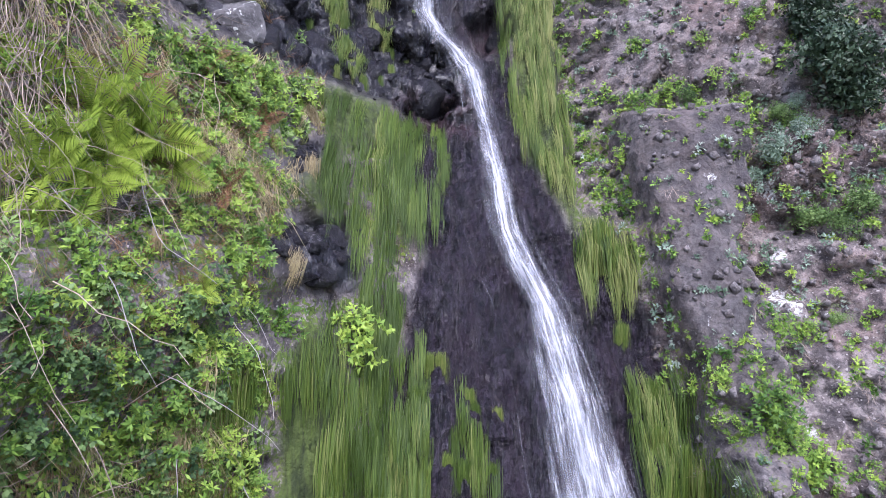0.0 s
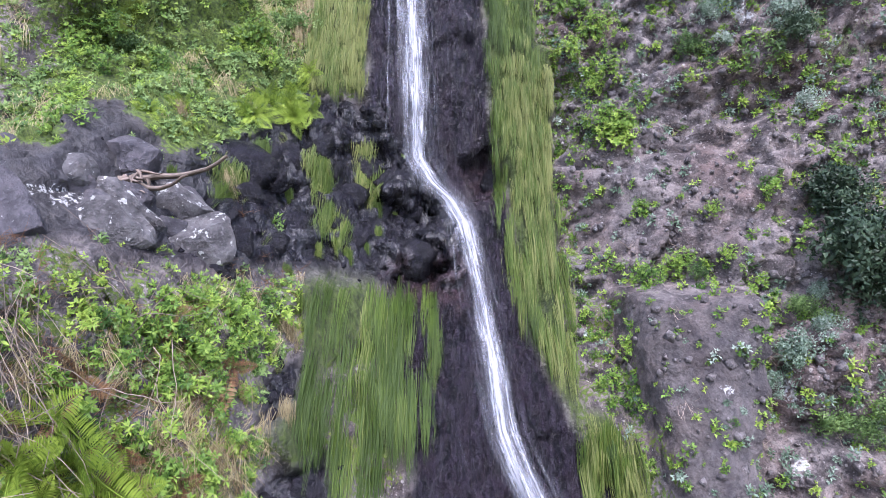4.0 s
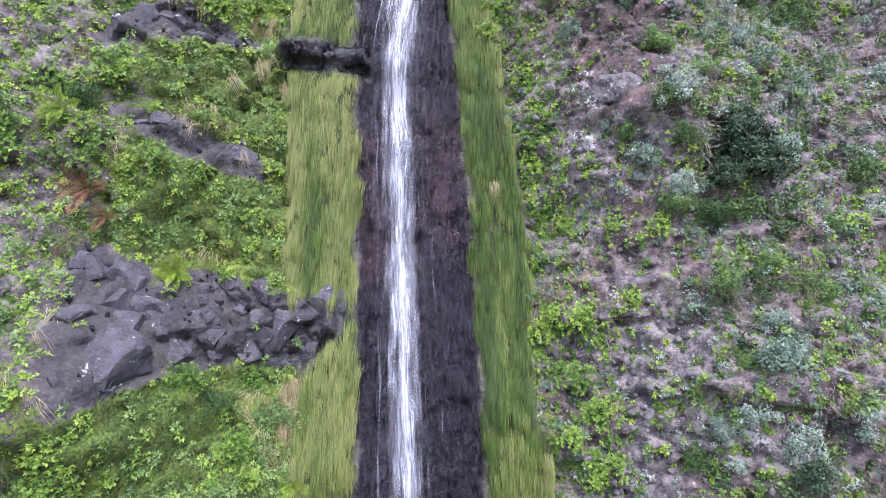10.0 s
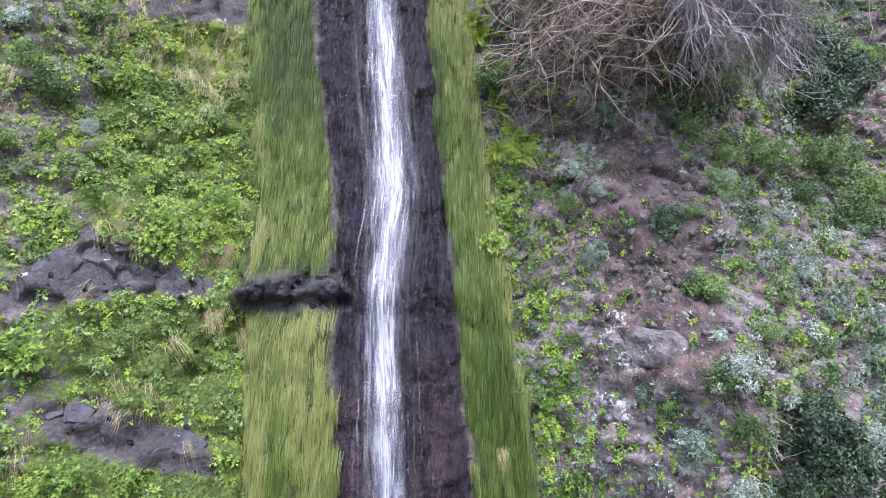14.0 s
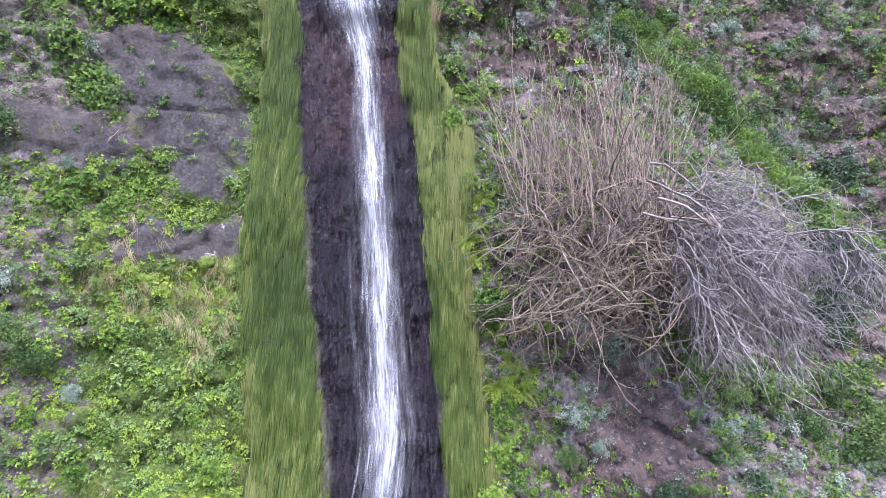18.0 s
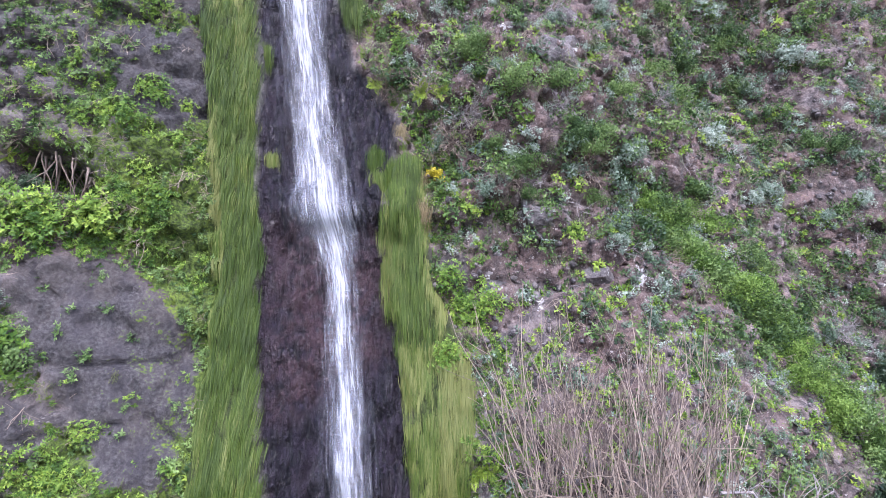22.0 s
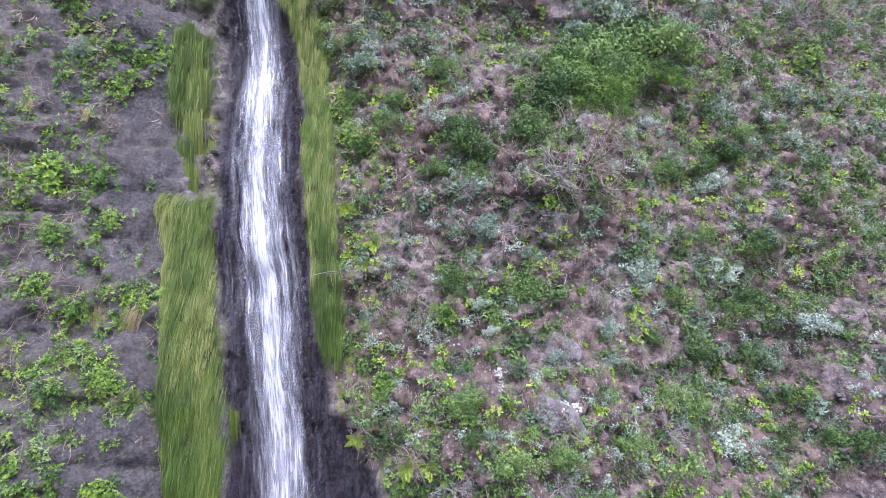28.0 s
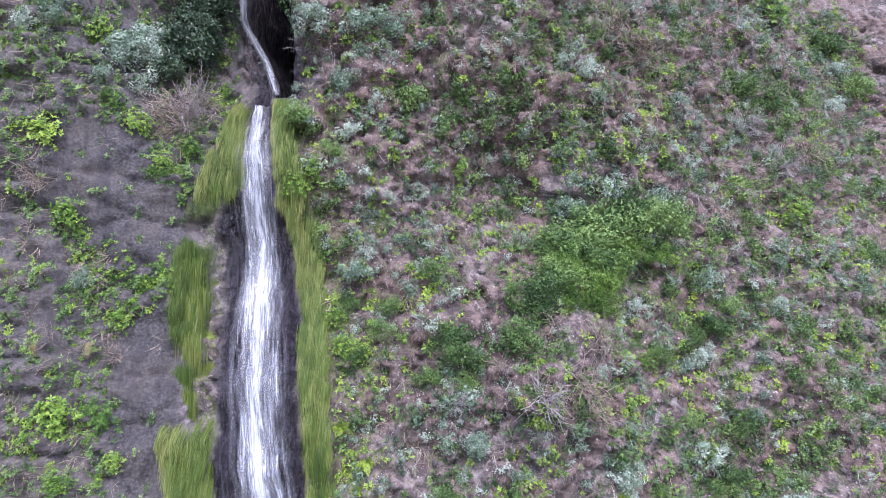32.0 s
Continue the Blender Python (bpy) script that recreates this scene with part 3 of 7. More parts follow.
def water_material(name, lo, hi, most, fine=26.0, long=0.9):
    """Falling water: white strands with gaps, thinner towards the edges of the sheet."""
    m, nt, bsdf = material(name)
    uv = nt.nodes.new("ShaderNodeUVMap")
    uv.uv_map = "metres"
    across = nt.nodes.new("ShaderNodeUVMap")
    across.uv_map = "across"
    sep = nt.nodes.new("ShaderNodeSeparateXYZ")
    nt.links.new(across.outputs[0], sep.inputs[0])
    edge = maths(nt, "SUBTRACT", 1.0, maths(nt, "ABSOLUTE", maths(nt, "SUBTRACT", maths(nt, "MULTIPLY", sep.outputs[0], 2.0), 1.0)))
    def strands(sx, sy, detail):
        mp = nt.nodes.new("ShaderNodeMapping")
        mp.inputs["Scale"].default_value = (sx, sy, 1)
        nt.links.new(uv.outputs[0], mp.inputs["Vector"])
        return noise_at(nt, mp.outputs[0], 1.0, detail, 0.65)
    a, b = strands(fine, long, 5.0), strands(fine * 0.22, long * 0.35, 3.0)
    f = maths(nt, "ADD", maths(nt, "MULTIPLY", edge, 0.75), maths(nt, "ADD", maths(nt, "MULTIPLY", maths(nt, "SUBTRACT", a, 0.5), 1.7), maths(nt, "MULTIPLY", maths(nt, "SUBTRACT", b, 0.5), 2.0)))
    alpha = maths(nt, "MULTIPLY", maths(nt, "MULTIPLY", ramp(nt, f, lo, hi), most), ramp(nt, edge, 0.0, 0.25))
    nt.links.new(blend(nt, ramp(nt, f, lo, hi + 0.5), (0.38, 0.395, 0.46), (0.7, 0.71, 0.76)), bsdf.inputs["Base Color"])
    bsdf.inputs["Roughness"].default_value = 0.35
    nt.links.new(alpha, bsdf.inputs["Alpha"])
    relief(nt, bsdf, maths(nt, "ADD", a, b), 0.4, 0.05)
    return m


ROCK = rock_material()
BLACK_STONE = stone_material("black_stone", (0.004, 0.0038, 0.0055), (0.014, 0.0125, 0.018), 0.22, -1, 0.12)
GREY_STONE = stone_material("grey_stone", (0.03, 0.028, 0.034), (0.085, 0.078, 0.088), 0.7, 0.0, 0.08)
PALE_STONE = stone_material("pale_stone", (0.07, 0.06, 0.062), (0.2, 0.18, 0.18), 0.95, 0.1)
LICHEN_STONE = stone_material("lichened_stone", (0.045, 0.042, 0.045), (0.14, 0.132, 0.136), 0.95, 0.5, 0.12)
LUSH = leaf_material("lush_leaf", (0.03, 0.065, 0.012), (0.095, 0.17, 0.028), (0.19, 0.29, 0.06), 0.25)
BRIGHT = leaf_material("bright_leaf", (0.036, 0.084, 0.014), (0.125, 0.215, 0.032), (0.25, 0.345, 0.056), 0.22)
MID = leaf_material("green_leaf", (0.026, 0.056, 0.018), (0.088, 0.15, 0.045), (0.185, 0.27, 0.085), 0.2)
GREY = leaf_material("grey_leaf", (0.075, 0.12, 0.075), (0.185, 0.245, 0.185), (0.36, 0.41, 0.35), 0.15, 0.75)
DARK = leaf_material("dark_leaf", (0.010, 0.02, 0.010), (0.032, 0.056, 0.03), (0.085, 0.125, 0.07), 0.1, 0.45)
FERN = leaf_material("fern_leaf", (0.12, 0.185, 0.026), (0.24, 0.335, 0.045), (0.33, 0.42, 0.07), 0.4)
RUST = leaf_material("dead_fern_leaf", (0.09, 0.045, 0.025), (0.17, 0.09, 0.05), (0.27, 0.17, 0.09))
GRASS = leaf_material("hanging_grass_blade", (0.03, 0.055, 0.007), (0.064, 0.102, 0.013), (0.155, 0.17, 0.05), 0.2, 0.6)
STRAW = leaf_material("dry_grass_blade", (0.15, 0.115, 0.06), (0.27, 0.22, 0.12), (0.42, 0.36, 0.21))
SAGE = leaf_material("olive_grass_blade", (0.06, 0.075, 0.035), (0.13, 0.155, 0.075), (0.24, 0.26, 0.15), 0.2, 0.7)
YELLOW = leaf_material("yellow_bloom", (0.3, 0.25, 0.02), (0.5, 0.42, 0.03), (0.65, 0.55, 0.05))
TWIG = bark_material("brown_twig", (0.09, 0.068, 0.056), (0.33, 0.26, 0.21))
PALE_TWIG = bark_material("pale_dead_twig", (0.14, 0.12, 0.122), (0.35, 0.315, 0.315))
STEM = bark_material("stem", (0.06, 0.055, 0.03), (0.16, 0.13, 0.08))
FALL = water_material("falling_water", -0.1, 1.5, 0.84, 42.0, 2.4)
CORE = water_material("water_core", 0.0, 1.6, 0.55, 46.0, 2.6)
THREAD = water_material("water_thread", 0.45, 1.6, 0.5, 60.0, 1.6)
VEIL = water_material("water_veil", 0.1, 1.8, 0.34, 36.0, 1.2)


# ---- mesh helpers ----
def mesh(name, verts, quads, mat, tone=None, smooth=False):
    """A mesh from arrays: corners, and faces of four (or three) of them."""
    verts, quads = np.asarray(verts, np.float32).reshape(-1, 3), np.asarray(quads, np.int32)
    me = bpy.data.meshes.new(name)
    n, k = quads.shape
    me.vertices.add(len(verts))
    me.vertices.foreach_set("co", verts.ravel())
    me.loops.add(n * k)
    me.loops.foreach_set("vertex_index", quads.ravel())
    me.polygons.add(n)
    me.polygons.foreach_set("loop_start", np.arange(0, n * k, k, dtype=np.int32))
    if smooth:
        me.polygons.foreach_set("use_smooth", np.ones(n, bool))
    me.materials.append(mat)
    me.update(calc_edges=True)
    if tone is not None:
        me.attributes.new("tone", "FLOAT", "POINT").data.foreach_set("value", np.asarray(tone, np.float32))
    return me


def part(name, me, parent, label=""):
    ob = new(name, me)
    ob.parent = parent
    if label:
        ob["label"] = label
    return ob


def unit(v):
    return v / np.maximum(np.linalg.norm(v, axis=-1, keepdims=True), 1e-9)


def leaves(base, way, side, length, width, fold=0.18):
    """Pointed leaves, one bent quad each."""
    n = len(base)
    length, width = np.broadcast_to(length, n)[:, None], np.broadcast_to(width, n)[:, None]
    up = np.cross(side, way)
    mid = base + way * length * 0.5 + up * width * fold
    v = np.stack([base, mid + side * width * 0.5, base + way * length - up * length * 0.12, mid - side * width * 0.5], 1)
    return v.reshape(-1, 3), np.arange(4 * n).reshape(n, 4)


def blades(base, way, side, length, width):
    """The same for small plants: one triangle each."""
    n = len(base)
    length, width = np.broadcast_to(length, n)[:, None], np.broadcast_to(width, n)[:, None]
    v = np.stack([base + way * length * 0.1 - side * width * 0.55, base + way * length * 0.45 + side * width * 0.6, base + way * length], 1)
    return v.reshape(-1, 3), np.arange(3 * n).reshape(n, 3)


def tubes(lines, r0, r1):
    """Three-sided tapering stems along lines (n, k, 3)."""
    lines = np.asarray(lines, float)
    n, k, _ = lines.shape
    way = unit(np.gradient(lines, axis=1))
    ref = np.where(np.abs(way[..., 2:3]) > 0.9, np.array([1.0, 0, 0]), np.array([0, 0, 1.0]))
    a = unit(np.cross(way, ref))
    b = np.cross(way, a)
    r = (np.broadcast_to(r0, n)[:, None] * (1 - np.linspace(0, 1, k)) + np.broadcast_to(r1, n)[:, None] * np.linspace(0, 1, k))[..., None]
    rings = np.stack([lines + r * (math.cos(t) * a + math.sin(t) * b) for t in (0, 2.094, 4.189)], 2)
    idx = np.arange(n * k * 3).reshape(n, k, 3)
    q = [np.stack([idx[:, :-1, s], idx[:, :-1, (s + 1) % 3], idx[:, 1:, (s + 1) % 3], idx[:, 1:, s]], -1).reshape(-1, 4) for s in range(3)]
    return rings.reshape(-1, 3), np.concatenate(q)


def joined(pieces):
    vs, fs, at = [], [], 0
    for v, f in pieces:
        vs.append(v)
        fs.append(f + at)
        at += len(v)
    return np.concatenate(vs), np.concatenate(fs)


def wander(rng, start, way, length, k=6, bend=0.35, sag=0.0):
    """n crooked lines from start along way."""
    n = len(start)
    pts = [start]
    d = unit(way)
    for i in range(k - 1):
        d = unit(d + rng.normal(0, bend, (n, 3)) * 0.5 + np.array([0, 0, -sag]))
        pts.append(pts[-1] + d * (np.broadcast_to(length, n)[:, None] / (k - 1)))
    return np.stack(pts, 1)


def outward(rng, n, up=0.5, spread=0.8):
    """Directions out of the rock (towards -y) and up."""
    d = rng.normal(0, spread, (n, 3))
    d[:, 1] = -np.abs(d[:, 1]) - 0.25
    d[:, 2] += up
    return unit(d)


def sideways(rng, way):
    return unit(np.cross(way, rng.normal(0, 1, way.shape)))


# ---- the cliff and the ground ----
def make_cliff():
    xs = np.concatenate([np.arange(-16, -6.4, 0.3), np.arange(-6.4, -4, 0.085), np.arange(-4, 3, 0.055), np.arange(3, 7, 0.075), np.arange(7, 17, 0.12), np.arange(17, 30, 0.5)])
    zs = np.concatenate([np.arange(-1, 3.0, 0.2), np.arange(3.0, 45.5, 0.07), np.arange(45.5, 56, 0.4)])
    gx, gz = np.meshgrid(xs, zs)
    y, bed, mat, dark, slab, spots, crack = face(gx, gz, True)
    v = np.stack([gx, y, gz], -1)
    back = np.stack([xs, y[-1] + 40, np.full_like(xs, 57.0)], -1)[None]
    v = np.concatenate([v, back])
    r, c = v.shape[:2]
    idx = np.arange(r * c).reshape(r, c)
    q = np.stack([idx[:-1, :-1], idx[:-1, 1:], idx[1:, 1:], idx[1:, :-1]], -1).reshape(-1, 4)
    me = mesh("cliff", v, q, ROCK)
    wet = np.clip(bed + dark * (np.where(gz < 13, 0.6, 0.2) + np.where(gz < 13, 0.4, 0.8) * step(-3.3, -2.5, gx + 0.6 * cloud(gx, gz, 0.8, 3, 97))) * np.where(gz < 13, 1.0, 0.75), 0, 1)
    bare = np.clip(dark + slab * np.where(gx < 1, 0.95, 0.25) + 0.5 * inside(gx, gz, BUTTRESS, 0.2) + 0.8 * step(28, 31, gz) * (gx < mat_left(gz)), 0, 1)
    lich = np.clip(spots + 0.5 * step(0.0, 0.2, cloud(gx, gz, 1.6, 3, 91)) * (gx > mat_right(gz) + 0.8) * (1 - slab * 0.5), 0, 1)
    moss = np.where(gx < mat_left(gz), 0.72 * step(36, 26, gz) * step(-6.5, -3, gx + 0.0 * gz) + 0.25, 0.2 + 0.25 * step(1.4, 0.2, gx - mat_right(gz)))
    moss = np.where((gx < 0) & (gz < 10), 0.5, moss)
    moss = np.clip(moss - 0.75 * dark - np.where(gx < 1, 0.6, 0.3) * slab - 0.9 * bed, 0, 1)
    earth = np.where(gx > bed_right(gz), 0.45 + 0.25 * step(21, 28, gz + 0.3 * (gx - 4) + 3 * cloud(gx, gz, 2.5, 3, 95)), 0.35) * np.ones_like(gx)
    earth = np.clip(earth + inside(gx, gz, BARE_SOIL, 0.3) + inside(gx, gz, EARTH_BANK, 0.2), 0, 1)
    for label, trio in (("zones", (wet, mat, bare)), ("covers", (lich, moss, earth))):
        data = np.zeros((r * c, 4), np.float32)
        for k in range(3):
            data[:, k] = np.concatenate([trio[k], trio[k][-1:]]).ravel()
        red = np.clip(sum(inside(gx + 0.4 * cloud(gx, gz, 0.8, 3, 98), gz + 0.8 * cloud(gx, gz, 0.8, 3, 99), o, 0.4) for o in RED_ROCK), 0, 1)
        data[:, 3] = np.concatenate([red, red[-1:]]).ravel()
        me.color_attributes.new(label, "FLOAT_COLOR", "POINT").data.foreach_set("color", data.ravel())
    return tagged(new("cliff_wall", me), "steep volcanic cliff of wet black and dry grey-brown rock", "cliff", kind="structure")


cliff = make_cliff()
g = 2500.0
soil, soil_nt, soil_bsdf = material("soil")
soil_n = noise_at(soil_nt, soil_nt.nodes.new("ShaderNodeTexCoord").outputs["Object"], 1.5, 6.0)
soil_nt.links.new(blend(soil_nt, soil_n, (0.05, 0.06, 0.025), (0.14, 0.12, 0.08)), soil_bsdf.inputs["Base Color"])
soil_bsdf.inputs["Roughness"].default_value = 0.95
tagged(new("ground", mesh("ground", [(-g, -g, 0), (g, -g, 0), (g, g, 0), (-g, g, 0)], [(0, 1, 2, 3)], soil)), "dark earthy ground at the foot of the cliff", "ground", kind="structure")


# ---- the waterfall ----
def sheet(name, z0, z1, centre, width, off, mat, parent, label="", cells=10, seed=1, stepz=0.09, ground=None):
    """A sheet of falling water laid over the rock between two heights."""
    zs = np.arange(z0, z1, stepz)
    u = np.linspace(0, 1, cells + 1)
    cx, w = centre(zs), width(zs)
    gx = cx[:, None] + (u[None] - 0.5) * w[:, None]
    gz = np.repeat(zs[:, None], cells + 1, 1)
    gx = gx + 0.09 * cloud(gz * 1.0, gx * 0 + seed, 0.9 if cells < 6 else 2.4, 3, 200 + seed)
    ground = ground or skin
    y = np.minimum(ground(gx, gz), ground(gx, gz + 0.12))
    smooth_y = y.copy()
    for _ in range(6):
        smooth_y[1:-1] = 0.25 * smooth_y[:-2] + 0.5 * smooth_y[1:-1] + 0.25 * smooth_y[2:]
    y = np.minimum(y - 0.012, smooth_y - 0.02) - off * (0.35 + np.sin(np.pi * u)[None]) + 0.03 * cloud(gx * 8, gz * 0.8, 1.0, 3, 300 + seed)
    idx = np.arange(gx.size).reshape(gx.shape)
    q = np.stack([idx[:-1, :-1], idx[:-1, 1:], idx[1:, 1:], idx[1:, :-1]], -1).reshape(-1, 4)
    me = mesh(name, np.stack([gx, y, gz], -1), q, mat, smooth=True)
    for map_name, a, b in (("metres", (u[None] - 0.5) * w[:, None] + 3.7 * seed, gz), ("across", np.repeat(u[None], len(zs), 0), gz)):
        data = np.stack([a, b], -1).reshape(-1, 2)[q.ravel()].astype(np.float32)
        me.uv_layers.new(name=map_name).data.foreach_set("uv", data.ravel())
    return part(name, me, parent, label)


fall = tagged(new("waterfall"), "tall thin white waterfall sliding down wet black rock", "waterfall", kind="structure")
sheet("main_stream", 2.6, 40.15, stream_x, lambda z: stream_width(z) * 1.3, 0.07, FALL, fall, "white main stream of falling water", 14, 1)
sheet("core_stream", 2.6, 40.1, lambda z: stream_x(z) + 0.03 * np.sin(z * 0.9), lambda z: stream_width(z) * 0.46, 0.12, CORE, fall, "", 8, 2)
sheet("veil", 2.6, 40.0, stream_x, lambda z: stream_width(z) * 1.7 + 0.25, 0.05, VEIL, fall, "thin misty veil of spray", 14, 3)
THREADS = [  # bottom, top, offset from the stream at the bottom and at the top, width
    (11.3, 18.9, -0.42, -0.36, 0.10), (11.4, 19.0, 0.33, 0.36, 0.07), (12.0, 18.8, 0.62, 0.5, 0.06), (13.5, 18.6, -0.25, -0.2, 0.08), (19.4, 26.0, -0.42, -0.30, 0.12),
    (19.5, 24.5, 0.25, 0.12, 0.10), (23.0, 27.6, -0.25, -0.3, 0.08), (28.4, 33.0, 0.22, 0.25, 0.16), (29.0, 33.5, -0.3, -0.32, 0.14), (33.0, 39.5, -0.3, -0.10, 0.12),
    (33.2, 38.5, 0.28, 0.12, 0.10), (2.8, 6.6, 0.62, 0.2, 0.12), (2.8, 6.0, -0.45, -0.05, 0.14), (3.0, 7.6, -0.75, -0.62, 0.06), (8.6, 10.3, -0.3, -0.25, 0.10), (3.2, 6.4, 0.35, 0.05, 0.14),
]
for k, (z0, z1, o0, o1, w) in enumerate(THREADS):
    sheet("water_thread", z0, z1, lambda z, a=z0, b=z1, p=o0, q=o1: stream_x(z) + p + (q - p) * (z - a) / (b - a), lambda z, w=w: np.full_like(z, 0.75 * w), 0.02, THREAD, fall, "", 4, 10 + k)
# the upper stream inside the slot, falling to the small basin behind the lip
sheet("upper_stream", 40.45, 44.5, lambda z: slot_left(z) + run(z, 40.4, 0.06, 41.5, 0.02, 42.2, -0.02, 45, 0.1), lambda z: np.full_like(z, 0.22), 0.1, FALL, fall, "narrow stream in the dark slot", 6, 40, ground=lambda x, z: slope(x, z) + 0.2)


# ---- hanging grass ----
def grass_blades(rng, x, z, length, width, gather, lift):
    """Blades that hang straight down from (x, z) over the rock, the tips of a lock drawn together."""
    n, k = len(x), 3
    t = np.array([0.0, 0.45, 1.0])[None]
    gx = x[:, None] + gather[:, None] * t ** 1.6 + rng.normal(0, 0.0025, (n, k))
    gz = z[:, None] - t * length[:, None]
    y = np.minimum.accumulate(skin(gx, gz), axis=1)
    y = y - (lift + np.abs(rng.normal(0, 0.015, n)))[:, None] * np.array([0.2, 1.0, 0.9])[None] - 0.006
    w = width[:, None] * np.array([0.7, 1.0, 0.15])[None] * 0.5
    turn = rng.uniform(-0.6, 0.6, n)[:, None]
    sx, sy = np.cos(turn) * w, np.sin(turn) * w
    v = np.stack([np.stack([gx - sx, y - sy, gz], -1), np.stack([gx + sx, y + sy, gz], -1)], 2).reshape(-1, 3)
    idx = np.arange(n * k * 2).reshape(n, k, 2)
    q = np.stack([idx[:, :-1, 0], idx[:, :-1, 1], idx[:, 1:, 1], idx[:, 1:, 0]], -1).reshape(-1, 4)
    return v, q


def hang(x, z, edge, seed, reach, label, per=20, wide=0.038, fall=0.1, lifted=1.0):
    """One lock of blades at each place, as one curtain; fall: how far down the lock its blades spring."""
    rng = np.random.default_rng(seed)
    n = len(x)
    tone = 0.42 + 1.3 * cloud(x * 2.5, z * 0.35, 0.8, 3, 600) + rng.normal(0, 0.13, n) + 0.5 * edge
    reach = rng.uniform(0.5 * reach, reach, n)
    lift = lifted * (np.abs(rng.normal(0.02, 0.03, n)) + 0.04 * (cloud(x * 3, z * 0.5, 0.5, 2, 620) > 0.08))
    dx = rng.normal(0, wide, n * per)
    down = rng.uniform(-0.1, 1.0, n * per) * fall
    length = np.repeat(reach, per) * rng.uniform(0.65, 1.1, n * per) - 0.5 * down
    v, q = grass_blades(rng, np.repeat(x, per) + dx, np.repeat(z, per) - down + 0.08, length, rng.uniform(0.004, 0.009, n * per),
                        -0.45 * dx + rng.normal(0, 0.012, n * per), np.repeat(lift, per) * (1 - 0.4 * np.abs(dx) / (2 * wide)))
    me = mesh("hanging_grass", v, q, GRASS, np.repeat(np.repeat(tone, per) + rng.normal(0, 0.1, n * per), 6))
    return tagged(new("hanging_grass", me), label or "curtain of long green grass hanging down wet rock", "grass", "hanging grass curtains", "stuff")


def curtain(z0, z1, lo, hi, seed, density=1.0, straw_edge=0.0, thin=0.0, label=""):
    """Hanging grass between two edges, torn open in upright slits, its rims ragged."""
    rng = np.random.default_rng(seed)
    span = float(np.mean(hi(np.linspace(z0, z1, 9)) - lo(np.linspace(z0, z1, 9))))
    n = int(120 * density * span * (z1 - z0))
    z = rng.uniform(z0 + 0.25, z1, n)
    u = rng.uniform(-0.04, 1.04, n)
    x = lo(z) + u * (hi(z) - lo(z)) + 0.22 * cloud(z * 0.6, z * 0 + np.round(u) * 7, 0.8, 4, 31) * np.abs(2 * u - 1)
    keep = cloud(x * 4.0, z * 0.5, 0.7, 3, 500) + 0.3 * np.minimum(np.minimum(u, 1 - u) * 4, 0.5) > -0.13 + thin
    keep &= zones(x, z)[2] < 0.5
    x, z, u = x[keep], z[keep], u[keep]
    edge = straw_edge * np.clip(1.0 + 3.0 * cloud(x, z, 0.9, 2, 530), 0, 1.6) * (step(0.28, 0.0, u) if lo(np.array([z0]))[0] < -1 else step(0.75, 1.0, u))
    return hang(x, z, edge, seed, 0.52, label)


def curtain_in(outline, seed, density=1.0, thin=0.0, reach=0.85, label="", bare=True):
    """Hanging grass inside an outline."""
    rng = np.random.default_rng(seed)
    xs, zs = [p[0] for p in outline], [p[1] for p in outline]
    n = int(42 * density * (max(xs) - min(xs)) * (max(zs) - min(zs)))
    x, z = rng.uniform(min(xs), max(xs), n), rng.uniform(min(zs), max(zs), n)
    keep = (inside(x + 0.12 * cloud(x, z, 0.4, 2, seed), z - 0.25, outline, 0.05) > 0.5) & (cloud(x * 3.0, z * 0.7, 0.7, 3, 500 + seed) > thin - 0.22) & ((zones(x, z)[2] < 0.5) | (not bare))
    return hang(x[keep], z[keep], rng.normal(0, 0.35, keep.sum()), seed, reach, label, 34, 0.042, 0.3, 1.8)


LEFT = [(11.95, 14.55, 1), (14.7, 17.0, 2), (16.6, 18.95, 3), (19.5, 22.0, 4), (21.7, 24.6, 5), (24.3, 27.0, 6), (26.8, 29.4, 7), (29.2, 31.8, 8), (31.5, 34.3, 9)]
for z0, z1, s in LEFT:
    curtain(z0, z1, mat_left, bed_left, s, straw_edge=0.95)
RIGHT = [(10.2, 12.85, 23), (12.8, 16.0, 24), (16.0, 18.7, 25), (18.6, 21.2, 26), (21.0, 23.6, 27), (23.4, 26.2, 28), (26.0, 29.2, 29), (31.5, 34.0, 30), (33.8, 36.6, 31), (36.4, 40.3, 32)]
for z0, z1, s in RIGHT:
    curtain(z0, z1, bed_right, mat_right, s, straw_edge=0.95, thin=0.3 if z0 < 8 else 0.1 if z0 < 12 else 0.0)
curtain(35.5, 37.3, mat_left, lambda z: mat_left(z) + 0.5, 41, thin=0.16, label="patchy olive-green hanging grass on rock")
curtain(38.0, 40.2, mat_left, bed_left, 42, label="green grass on the bank beside the fall's lip")
